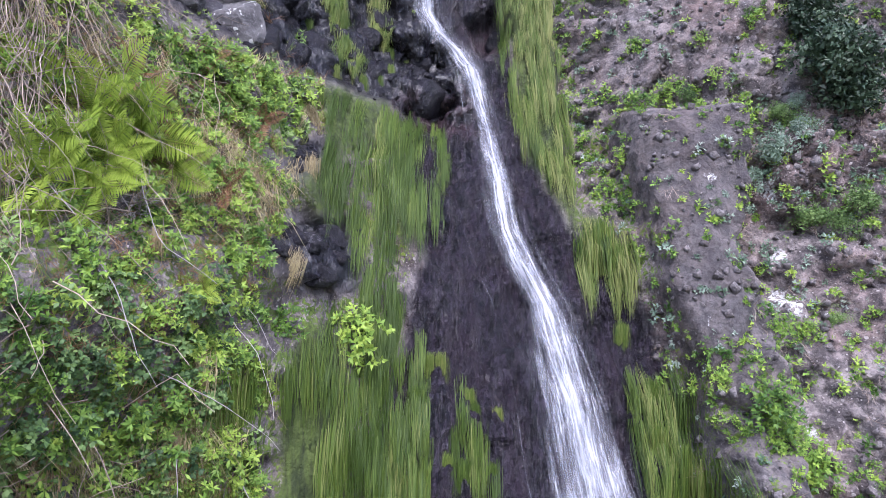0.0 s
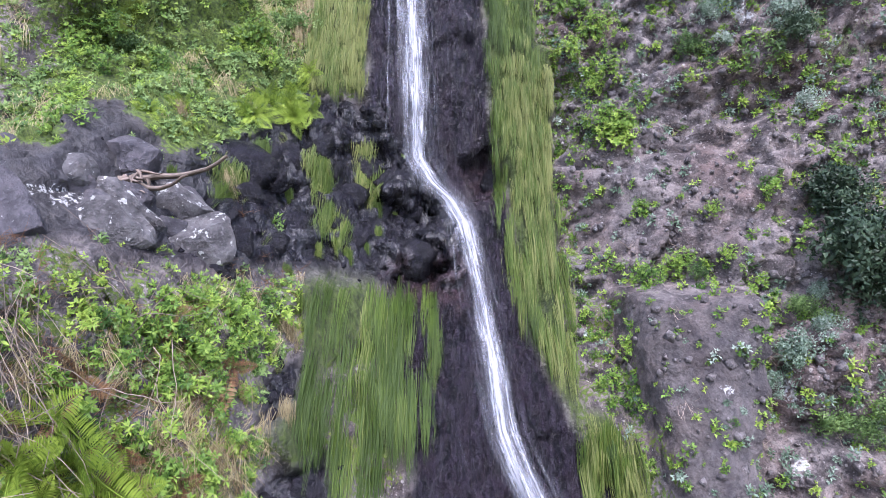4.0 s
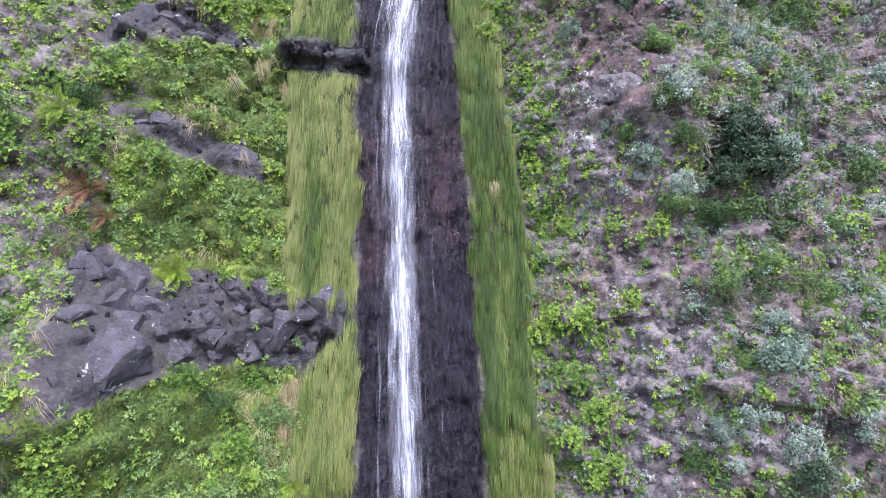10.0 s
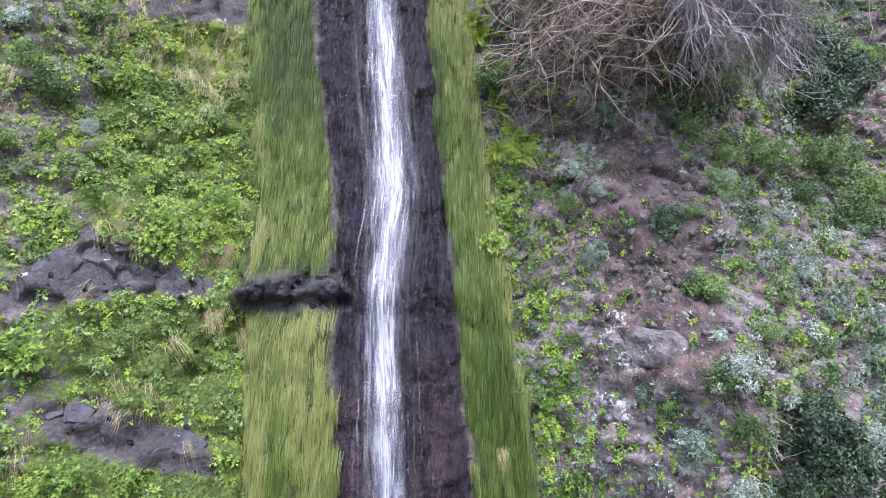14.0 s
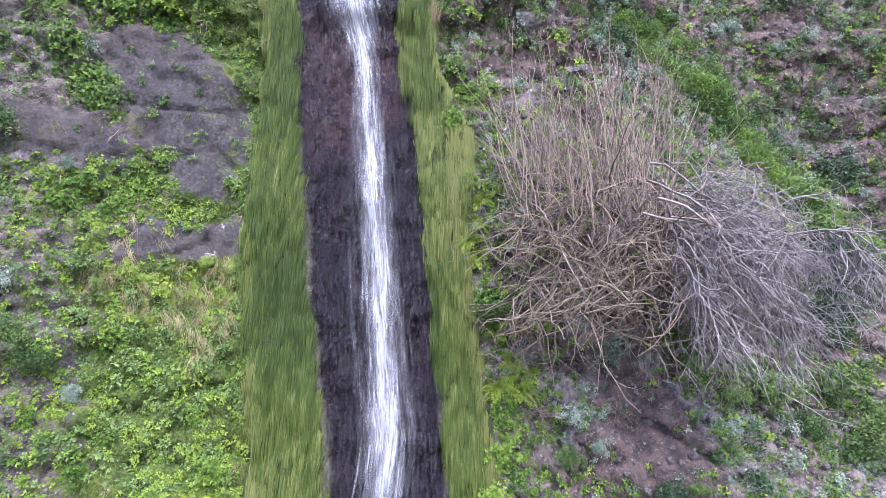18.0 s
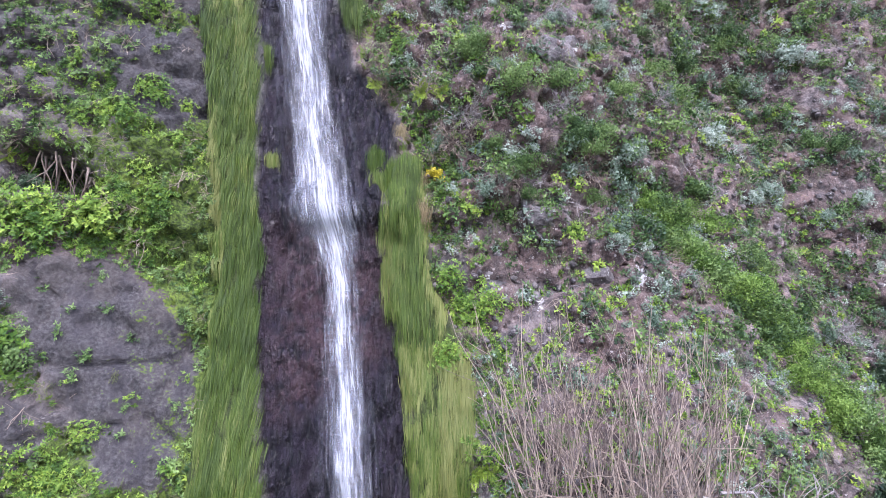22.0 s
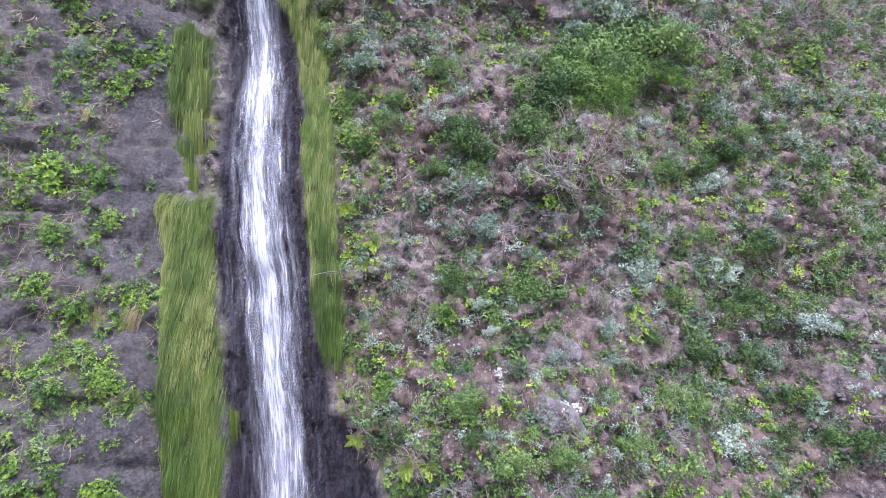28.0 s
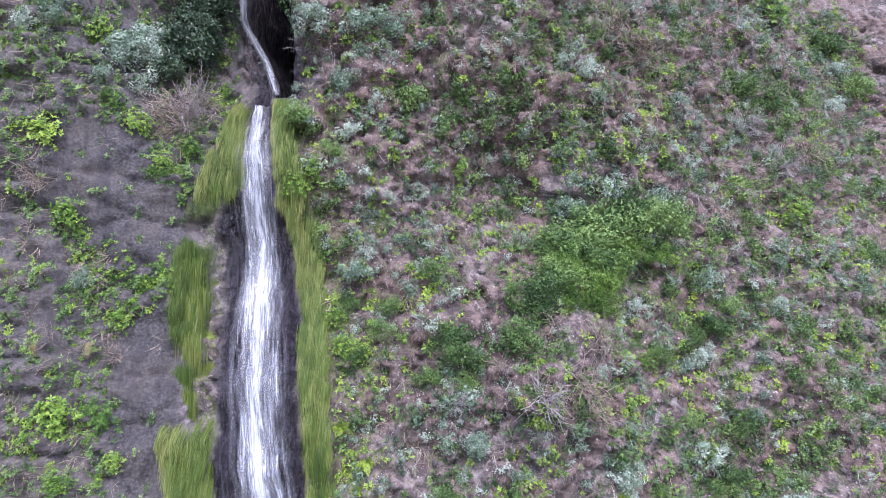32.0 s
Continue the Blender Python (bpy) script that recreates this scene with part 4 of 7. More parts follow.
LOWER_GRASS = [
    ([(-1.5, 9.0), (-0.8, 9.35), (-0.66, 8.95), (-0.1, 9.15), (0.1, 8.2), (-0.1, 7.1), (-0.58, 7.0), (-0.95, 7.05), (-1.45, 7.7)], 1.0, 0.02),
    ([(-1.3, 6.8), (-0.95, 7.1), (-0.58, 7.05), (-0.55, 6.2), (-0.32, 4.95), (-0.25, 3.2), (-1.15, 3.2), (-1.25, 5.1), (-1.5, 5.5), (-1.8, 5.7), (-1.3, 5.95), (-1.2, 6.4)], 1.1, -0.05),
    ([(-0.45, 5.95), (0.1, 5.4), (0.65, 4.7), (0.6, 3.2), (-0.25, 3.2), (-0.3, 4.95)], 0.8, 0.12),
    ([(0.95, 10.5), (1.94, 10.4), (2.0, 8.7), (1.8, 7.8), (1.45, 8.2), (1.1, 9.2)], 1.0, 0.0),
    ([(1.85, 7.4), (2.5, 7.15), (2.62, 6.6), (2.25, 6.4), (1.85, 6.6)], 1.0, 0.0),
    ([(2.25, 5.3), (2.96, 5.6), (2.95, 4.6), (3.4, 4.25), (3.2, 3.2), (2.5, 3.3), (2.25, 4.8)], 1.0, 0.0),
    ([(-2.1, 6.2), (-1.75, 6.2), (-1.7, 4.6), (-2.2, 4.4)], 0.8, 0.05),
]
for k, (outline, density, thin) in enumerate(LOWER_GRASS):
    curtain_in(outline, 43 + k, density, thin)

for k, outline in enumerate([
    [(-1.29, 11.31), (-1.02, 11.33), (-0.94, 10.32), (-1.21, 10.38)],
    [(-1.86, 11.02), (-1.58, 11.04), (-1.47, 10.30), (-1.75, 10.35)],
    [(-2.72, 10.38), (-2.47, 10.77), (-2.29, 10.22), (-2.53, 10.09)],
    [(-1.61, 10.33), (-1.44, 10.31), (-1.35, 9.67), (-1.51, 9.73)],
    [(-1.03, 10.91), (-0.86, 10.90), (-0.83, 10.27), (-0.98, 10.29)],
    [(-1.44, 10.05), (-1.36, 10.10), (-1.18, 9.46), (-1.33, 9.49)]]):
    curtain_in(outline, 60 + k, 2.6, -0.4, 0.5, "shaggy tress of grass hanging on black lava", False)


# ---- kinds of plant, one metre across, rooted at the origin with the rock behind (+y) ----
def herb_arrays(rng, rosettes=16, per=7, leaf=0.17, width=0.4, flat=0.55, up=0.35, shape=leaves, k=4):
    way = outward(rng, rosettes, up)
    centre = way * rng.uniform(0.18, 0.5, (rosettes, 1)) * np.array([1, flat, 0.9])
    axis_ = unit(way + np.array([0, -0.4, 0.5]))
    axis_, centre = np.repeat(axis_, per, 0), np.repeat(centre, per, 0)
    side = sideways(rng, axis_)
    d = unit(axis_ * rng.uniform(0.15, 0.9, (len(side), 1)) + side)
    length = leaf * rng.uniform(0.6, 1.25, len(d))
    v, q = shape(centre, d, unit(np.cross(d, axis_)), length, length * width)
    return v, q, np.repeat(rng.normal(0.5, 0.16, rosettes), per * k)


def bush_arrays(rng, blobs=9, per=70, leaf=0.09, width=0.35, up=0.45, tone=0.5, shape=leaves, k=4):
    """Rounded heads of many sizes, their leaves lying over them like scales."""
    way = outward(rng, blobs, up, 0.75)
    centre = way * rng.uniform(0.10, 0.40, (blobs, 1)) * np.array([1.15, 0.75, 0.85])
    size = rng.uniform(0.07, 0.17, blobs)
    ball = unit(rng.normal(0, 1, (blobs, per, 3)) + np.array([0, -0.35, 0.3]))
    base = centre[:, None] + ball * size[:, None, None] * rng.uniform(0.8, 1.12, (blobs, per, 1))
    base, ball = base.reshape(-1, 3), ball.reshape(-1, 3)
    d = unit(np.cross(ball, rng.normal(0, 1, ball.shape)) + 0.55 * ball + np.array([0, 0, 0.2]))
    length = leaf * rng.uniform(0.6, 1.3, len(d))
    v, q = shape(base - d * (0.3 * length[:, None]), d, unit(np.cross(d, ball)), length, length * width)
    return v, q, np.repeat(np.repeat(rng.normal(tone, 0.17, blobs), per), k), centre


def stems_mesh(rng, ends, mat, r=0.012):
    """The main stems, a mesh each."""
    t = np.linspace(0, 1, 4)[None, :, None]
    start = np.zeros_like(ends) + np.array([0, 0.04, -0.06])
    lines = start[:, None] * (1 - t) + ends[:, None] * t + rng.normal(0, 0.02, (len(ends), 4, 3)) * np.sin(np.pi * t)
    return [("stem", mesh("stem", *tubes(line[None], r, r * 0.35), mat)) for line in lines]


def tuft_arrays(rng, n=70, length=0.75, width=0.03, k=5, loose=1.0):
    """A tuft of grass that springs out and hangs."""
    t = np.linspace(0, 1, k)[None]
    az = rng.uniform(-1.3, 1.3, n)[:, None]
    reach = rng.uniform(0.1, 0.35, n)[:, None] * loose
    ln = length * rng.uniform(0.5, 1.1, n)[:, None]
    x = rng.normal(0, 0.12, n)[:, None] + np.sin(az) * reach * np.sqrt(t)
    y = -np.cos(az) * reach * 0.6 * np.sin(np.clip(t * 2.2, 0, 1.9)) - 0.02
    z = rng.normal(0.28, 0.1, n)[:, None] + 0.12 * np.sin(t * 4) * (1 - t) - ln * t ** 1.3
    w = width * rng.uniform(0.6, 1.2, n)[:, None] * np.array([0.8, 1, 0.85, 0.6, 0.1])[-k:][None] * 0.5
    turn = rng.uniform(-0.9, 0.9, n)[:, None]
    a = np.stack([x - np.cos(turn) * w, y - np.sin(turn) * w, z], -1)
    b = np.stack([x + np.cos(turn) * w, y + np.sin(turn) * w, z], -1)
    v = np.stack([a, b], 2).reshape(-1, 3)
    idx = np.arange(n * k * 2).reshape(n, k, 2)
    q = np.stack([idx[:, :-1, 0], idx[:, :-1, 1], idx[:, 1:, 1], idx[:, 1:, 0]], -1).reshape(-1, 4)
    return v, q, np.repeat(rng.normal(0.5, 0.15, n), 2 * k)


def twig_arrays(rng, n=24, forks=6, up=0.3, r=0.007):
    """A leafless, tangled little shrub."""
    main = wander(rng, rng.normal(0, 0.05, (n, 3)) * np.array([1, 0.3, 1]), outward(rng, n, up, 0.8), rng.uniform(0.3, 0.6, n), 6, 0.5)
    at = rng.integers(1, 5, n * forks)
    start = main[np.repeat(np.arange(n), forks), at]
    way = unit(np.repeat(main[:, -1] - main[:, 0], forks, 0)) + rng.normal(0, 0.7, (n * forks, 3))
    fine = wander(rng, start, way, rng.uniform(0.12, 0.32, n * forks), 4, 0.6, 0.05)
    return joined([tubes(main, r, r * 0.35), tubes(fine, r * 0.5, r * 0.2)])


def brush_arrays(rng, n=6, forks=2, up=0.1, w=0.016):
    """A small wisp of dry brush, in narrow ribbons."""
    main = wander(rng, rng.normal(0, 0.05, (n, 3)) * np.array([1, 0.3, 1]), outward(rng, n, up, 0.8), rng.uniform(0.35, 0.7, n), 4, 0.5)
    start = main[np.repeat(np.arange(n), forks), rng.integers(1, 3, n * forks)]
    fine = wander(rng, start, rng.normal(0, 0.6, (n * forks, 3)) + np.repeat(main[:, -1] - main[:, 0], forks, 0), rng.uniform(0.2, 0.45, n * forks), 3, 0.6)
    pieces = []
    for lines, wide in ((main, w), (fine, w * 0.6)):
        side = unit(np.cross(lines[:, -1] - lines[:, 0], np.array([0, 1.0, 0.2])))[:, None] * wide * np.linspace(1, 0.4, lines.shape[1])[None, :, None] * 0.5
        v = np.stack([lines - side, lines + side], 2)
        idx = np.arange(v.size // 3).reshape(v.shape[:3])
        pieces.append((v.reshape(-1, 3), np.stack([idx[:, :-1, 0], idx[:, :-1, 1], idx[:, 1:, 1], idx[:, 1:, 0]], -1).reshape(-1, 4)))
    return joined(pieces)


def frond_arrays(rng, pairs=28, bend=0.5):
    """One fern frond of unit length along -y, arching down, with toothed pinnae."""
    t = np.linspace(0, 1, pairs + 4)
    spine = np.stack([0 * t, -t * (1 - 0.25 * bend * t), 0.25 * t - bend * t * t * 0.9], -1)
    rib = tubes(spine[None], 0.012, 0.003)
    way = unit(np.gradient(spine, axis=0))[3:-1]
    base = spine[3:-1]
    s = np.linspace(0, 1, pairs)
    length = 0.21 * np.sin(np.pi * np.clip(0.25 + 0.75 * s, 0, 1)) ** 0.9 + 0.015
    pieces = [rib]
    for sgn in (-1, 1):
        d = unit(way * 0.45 + np.array([sgn * 1.0, 0, -0.12]) + rng.normal(0, 0.05, (pairs, 3)))
        pieces.append(leaves(base, d, unit(way + 0 * d), length, 0.026, 0.05))
    v, q = joined(pieces)
    return v, q, np.full(len(v), 0.5)


def library(count, make):
    return [make(np.random.default_rng(900 + k)) for k in range(count)]


# ---- planting ----
def stand(ob, x, z, size, turn=0.0, sink=0.0, squash=1.0):
    y = float(skin(x, z))
    m = pose(x, y + sink, z, 0, turn, 0)
    ob.matrix_basis = m @ Matrix.Diagonal((size, size * squash, size, 1))


def seedling(kind, parts):
    """The pattern of a plant: an Empty with its parts, kept as the first of its kind."""
    root = new(kind)
    for part_name, me in parts:
        part(part_name, me, root)
    return root


def plant(patterns, places, label, category, group, squash=1.0, seed=1, sway=22):
    """Sets out one plant a place (x, z, width), cycling through the patterns."""
    rng = np.random.default_rng(seed)
    for k, (x, z, size) in enumerate(places):
        first = patterns[k % len(patterns)]
        if "used" not in first:
            ob, first["used"] = first, 1
        else:
            ob = copy_thing(first, Matrix())
        stand(ob, x, z, size * rng.uniform(1.1, 1.45), rng.uniform(-sway, sway), -0.03 * size, squash)
        tagged(ob, label, category, group)


def leafy(kind, mat, arrays, count):
    out = []
    for k in range(count):
        rng = np.random.default_rng(40 + 7 * k + len(kind))
        v, q, tone, centre = arrays(rng)
        out.append(seedling(kind, [("foliage", mesh("foliage", v, q, mat, tone))] + stems_mesh(rng, centre[:3], STEM)))
    return out


def herb_with_ends(rng, **kw):
    v, q, tone = herb_arrays(rng, shape=blades, k=3, **kw)
    return v, q, tone, v[::63][:8]


def fern_patterns(mat, count, fronds=9):
    kinds = [mesh("frond", *frond_arrays(np.random.default_rng(70 + k), bend=0.22 + 0.16 * k)[:2], mat, np.full(len(frond_arrays(np.random.default_rng(70 + k))[0]), 0.5)) for k in range(3)]
    out = []
    for k in range(count):
        rng = random.Random(60 + k)
        root = new("fern")
        for f in range(fronds):
            fr = part("frond", kinds[rng.randrange(3)], root)
            spin = -135 + 270 * f / (fronds - 1) + rng.uniform(-12, 12)
            s = rng.uniform(0.45, 0.85)
            fr.matrix_basis = Matrix.Rotation(radians(spin), 4, "Y") @ Matrix.Rotation(radians(rng.uniform(25, 65)), 4, "X") @ Matrix.Scale(s, 4)
        out.append(root)
    return out


herb_kinds = leafy("leafy_herb", BRIGHT, lambda r: herb_with_ends(r, rosettes=84, per=8, leaf=0.082, width=0.36), 5)
big_herb_kinds = leafy("broad_leaved_herb", BRIGHT, lambda r: herb_with_ends(r, rosettes=84, per=8, leaf=0.09, width=0.4), 3)
shrub_kinds = leafy("green_shrub", MID, lambda r: bush_arrays(r, 28, 72, 0.048, 0.45, shape=blades, k=3), 5)
lush_kinds = leafy("lush_shrub", LUSH, lambda r: bush_arrays(r, 30, 72, 0.045, 0.42, shape=blades, k=3), 4)
grey_kinds = leafy("grey_shrub", GREY, lambda r: bush_arrays(r, 24, 64, 0.052, 0.5, 0.5, 0.6, blades, 3), 5)
dark_kinds = leafy("dark_bush", DARK, lambda r: bush_arrays(r, 34, 80, 0.055, 0.5, 0.4, 0.5, blades, 3), 4)
fern_kinds = fern_patterns(FERN, 4, 11)
rust_kinds = fern_patterns(RUST, 1, 8)
twig_kinds = [seedling("bare_shrub", (("twig_crown", mesh("twig_crown", *twig_arrays(np.random.default_rng(80 + k)), TWIG if k else PALE_TWIG)),)) for k in range(4)]
aloe_kinds = leafy("succulent_rosette", GREY, lambda r: herb_with_ends(r, rosettes=16, per=16, leaf=0.14, width=0.17), 2)
straw_kinds = [seedling("dry_grass_tuft", (("tuft_blade", mesh("tuft_blade", *tuft_arrays(np.random.default_rng(90 + k), 130, 0.85, 0.01, 5, 0.6)[:2], STRAW, tuft_arrays(np.random.default_rng(90 + k), 130, 0.85, 0.01, 5, 0.6)[2])),)) for k in range(3)]
tuft_kinds = [seedling("grass_tuft", (("tuft_blade", mesh("tuft_blade", *tuft_arrays(np.random.default_rng(95 + k), 240, 1.1, 0.012, 5, 0.35)[:2], GRASS, tuft_arrays(np.random.default_rng(95 + k), 240, 1.1, 0.012, 5, 0.35)[2])),)) for k in range(3)]

plant(herb_kinds, [
    (-1.62, 6.21, 0.53), (-2.46, 6.91, 0.50), (-2.66, 6.76, 0.37), (-2.23, 7.31, 0.31), (-2.15, 7.72, 0.33), (-2.11, 6.47, 0.31),
    (-3.01, 5.80, 0.37), (-1.94, 6.02, 0.44), (-2.89, 8.63, 0.33), (-3.00, 8.59, 0.27), (-2.19, 8.51, 0.36), (-2.41, 8.45, 0.33),
    (-1.84, 7.12, 0.28), (-1.74, 7.68, 0.28), (-2.52, 6.11, 0.40), (-2.78, 6.20, 0.32), (-2.31, 6.19, 0.33), (-3.70, 10.80, 0.56),
    (-4.08, 11.34, 0.47), (-4.20, 11.84, 0.52), (-4.60, 12.31, 0.53), (-4.23, 12.53, 0.41), (-2.68, 12.85, 0.56), (-2.50, 12.45, 0.47),
    (-3.26, 12.01, 0.43), (-4.43, 12.87, 0.52), (-3.66, 12.07, 0.42), (-2.73, 12.82, 0.50), (-4.55, 12.01, 0.48),
], "bright green leafy herb rooted in the lower bank", "herb", "leafy herbs", seed=2)
plant(herb_kinds, [
    (3.94, 6.07, 0.43), (3.57, 5.28, 0.62), (3.63, 4.97, 0.61), (2.97, 9.15, 0.51), (3.35, 9.29, 0.42), (3.93, 9.49, 0.33),
    (2.99, 10.12, 0.36), (4.55, 5.95, 0.35), (3.15, 5.49, 0.35), (3.79, 4.86, 0.40), (2.56, 8.26, 0.50), (2.35, 7.83, 0.41),
    (2.65, 11.58, 0.50), (3.01, 10.15, 0.31), (3.48, 9.41, 0.43), (3.86, 10.12, 0.29), (2.18, 12.80, 0.44), (2.54, 12.17, 0.42),
    (2.90, 11.54, 0.60), (2.80, 12.43, 0.44),
], "bright green leafy herb rooted in the lower rock slope", "herb", "leafy herbs", seed=3)
plant(herb_kinds, [
    (-4.40, 13.34, 0.49), (-2.63, 13.65, 0.50), (-3.31, 13.83, 0.46), (-5.01, 17.23, 0.54), (-4.16, 17.04, 0.55), (-3.44, 13.91, 0.40),
    (-2.99, 13.39, 0.41), (-3.64, 19.82, 0.56), (-2.92, 20.47, 0.50), (-4.93, 20.24, 0.46), (-4.41, 20.96, 0.40), (-3.60, 20.08, 0.48),
    (-5.08, 19.76, 0.52), (-4.26, 17.74, 0.35), (-3.63, 16.90, 0.42), (-4.55, 16.94, 0.40), (-5.34, 21.25, 0.39), (-4.65, 20.54, 0.47),
    (-3.59, 20.17, 0.57), (-3.20, 19.91, 0.49), (-5.24, 20.10, 0.60), (-3.27, 21.18, 0.43), (-4.45, 22.29, 0.51), (-5.26, 22.20, 0.49),
], "bright green leafy herb rooted in the middle bank", "herb", "leafy herbs", seed=4)
plant(herb_kinds, [
    (2.32, 13.64, 0.54), (1.87, 14.30, 0.56), (2.06, 14.59, 0.47), (2.61, 13.23, 0.52), (2.03, 16.28, 0.61), (1.86, 17.57, 0.52),
    (2.61, 13.09, 0.45), (2.40, 14.54, 0.58), (2.15, 13.69, 0.47), (3.25, 14.82, 0.47), (2.03, 17.90, 0.48), (1.86, 17.18, 0.48),
    (2.06, 16.27, 0.47), (2.33, 16.15, 0.39), (1.78, 18.87, 0.51), (3.10, 16.06, 0.37), (3.70, 16.03, 0.50), (1.36, 20.23, 0.45),
    (1.16, 19.86, 0.45), (1.24, 20.37, 0.55),
], "bright green leafy herb rooted in the middle rock slope", "herb", "leafy herbs", seed=5)
plant(herb_kinds, [
    (-5.43, 24.42, 0.62), (-4.68, 24.39, 0.45), (-4.62, 27.93, 0.61), (-3.64, 28.41, 0.55), (-4.29, 29.65, 0.55), (-3.80, 29.97, 0.56),
    (-4.87, 29.61, 0.54), (-4.78, 24.18, 0.45), (-5.11, 24.98, 0.46), (-5.23, 24.64, 0.45), (-4.22, 25.16, 0.40), (-3.58, 28.27, 0.57),
    (-3.94, 28.76, 0.43), (-4.50, 29.69, 0.43), (-3.54, 29.23, 0.44), (-3.94, 30.11, 0.43), (-3.44, 29.81, 0.37), (-4.12, 29.54, 0.43),
    (-4.50, 28.09, 0.61), (-4.57, 34.39, 0.61), (-4.98, 33.60, 0.50), (-4.27, 33.87, 0.43), (-5.11, 32.78, 0.49), (-5.52, 34.19, 0.51),
    (-4.60, 32.46, 0.48), (-3.94, 31.56, 0.47), (-0.82, 35.45, 0.50), (-1.04, 35.90, 0.61), (-5.00, 39.88, 0.53), (-3.75, 38.99, 0.54),
], "bright green leafy herb rooted in the upper bank", "herb", "leafy herbs", seed=6)
plant(herb_kinds, [
    (-4.61, 39.48, 0.53), (-1.82, 38.46, 0.55), (-1.36, 37.03, 0.44), (-4.50, 36.00, 0.57), (-3.83, 39.11, 0.44), (-4.13, 38.82, 0.42),
    (-3.91, 38.61, 0.42), (-4.24, 38.58, 0.31), (-1.50, 38.80, 0.40),
], "bright green leafy herb rooted in the upper bank", "herb", "leafy herbs", seed=7)
plant(herb_kinds, [
    (0.57, 25.91, 0.47), (2.78, 27.85, 0.39), (1.32, 26.71, 0.56), (0.65, 26.07, 0.46), (-0.14, 31.16, 0.44), (-0.15, 31.29, 0.41),
    (2.81, 27.89, 0.47), (-0.51, 35.24, 0.60), (0.85, 32.33, 0.56), (1.33, 38.91, 0.51), (5.05, 34.99, 0.34),
], "bright green leafy herb rooted in the upper rock slope", "herb", "leafy herbs", seed=8)
plant(shrub_kinds, [
    (4.96, 7.42, 0.61), (5.52, 7.61, 0.60), (5.26, 7.31, 0.45), (4.88, 8.67, 0.55), (4.60, 8.84, 0.48), (5.01, 6.10, 0.35),
    (3.63, 9.26, 0.42), (3.90, 12.61, 0.48),
], "rounded mid-green shrub on the lower rock slope", "shrub", "green shrubs", seed=9)
plant(shrub_kinds, [
    (-2.30, 13.15, 0.74), (-3.00, 13.49, 0.56), (-6.04, 17.66, 0.78), (-5.28, 18.00, 0.64), (-5.49, 14.79, 0.61), (-5.60, 21.26, 0.62),
    (-5.26, 22.12, 0.65), (-5.56, 22.44, 0.65),
], "rounded mid-green shrub on the middle bank", "shrub", "green shrubs", seed=10)
plant(shrub_kinds, [
    (-4.08, 12.34, 0.55),
], "rounded mid-green shrub on the lower bank", "shrub", "green shrubs", seed=11)
plant(shrub_kinds, [
    (6.03, 15.00, 0.67), (4.47, 14.63, 0.50), (5.06, 13.48, 0.53), (4.45, 15.16, 0.54), (3.35, 17.61, 0.58), (5.19, 15.52, 0.54),
    (7.49, 17.07, 0.91), (5.88, 15.06, 0.62), (3.92, 16.41, 0.56), (4.53, 14.04, 0.50), (3.95, 19.24, 0.76), (3.87, 18.14, 0.64),
    (4.11, 17.47, 0.62), (4.48, 16.25, 0.69), (6.93, 21.32, 1.08), (7.06, 22.57, 0.92), (7.62, 20.80, 0.87), (4.05, 22.32, 0.67),
    (4.58, 18.64, 0.58), (4.91, 21.28, 0.62), (3.86, 20.32, 0.38), (5.41, 18.49, 0.44), (2.30, 20.47, 0.44), (1.21, 22.60, 0.74),
    (5.69, 21.26, 1.03), (4.90, 22.54, 0.79), (4.34, 21.84, 0.53), (7.26, 20.23, 0.84), (6.34, 20.69, 0.75),
], "rounded mid-green shrub on the middle rock slope", "shrub", "green shrubs", seed=12)
plant(shrub_kinds, [
    (-6.29, 25.60, 0.80), (-5.16, 26.15, 0.85), (-5.94, 29.34, 0.70), (-0.61, 35.24, 0.59), (-1.88, 39.74, 0.71), (-1.18, 39.14, 0.67),
    (-0.76, 36.20, 0.63),
], "rounded mid-green shrub on the upper bank", "shrub", "green shrubs", seed=13)
plant(shrub_kinds, [
    (4.84, 27.67, 0.83), (5.38, 27.04, 0.92), (5.90, 26.63, 0.92), (6.23, 26.12, 0.91), (6.79, 25.51, 0.91), (7.48, 24.78, 1.03),
    (7.82, 24.11, 1.01), (4.49, 28.32, 0.73), (1.14, 31.10, 0.64), (1.76, 30.27, 0.71), (2.88, 29.52, 0.70), (3.32, 29.56, 0.61),
    (1.97, 29.01, 0.59), (5.60, 31.47, 0.88), (6.71, 27.20, 0.66), (1.08, 30.95, 0.60), (2.20, 32.79, 0.74), (1.05, 32.90, 0.65),
    (1.23, 30.56, 0.42), (2.49, 30.31, 0.64), (3.72, 30.39, 0.68), (2.77, 29.44, 0.71), (1.82, 28.97, 0.55), (5.11, 30.58, 0.88),
    (7.04, 32.44, 0.80), (3.03, 29.27, 0.56), (5.16, 32.61, 0.64), (7.19, 31.29, 0.68), (8.41, 31.75, 0.57), (8.78, 29.74, 0.74),
], "rounded mid-green shrub on the upper rock slope", "shrub", "green shrubs", seed=14)
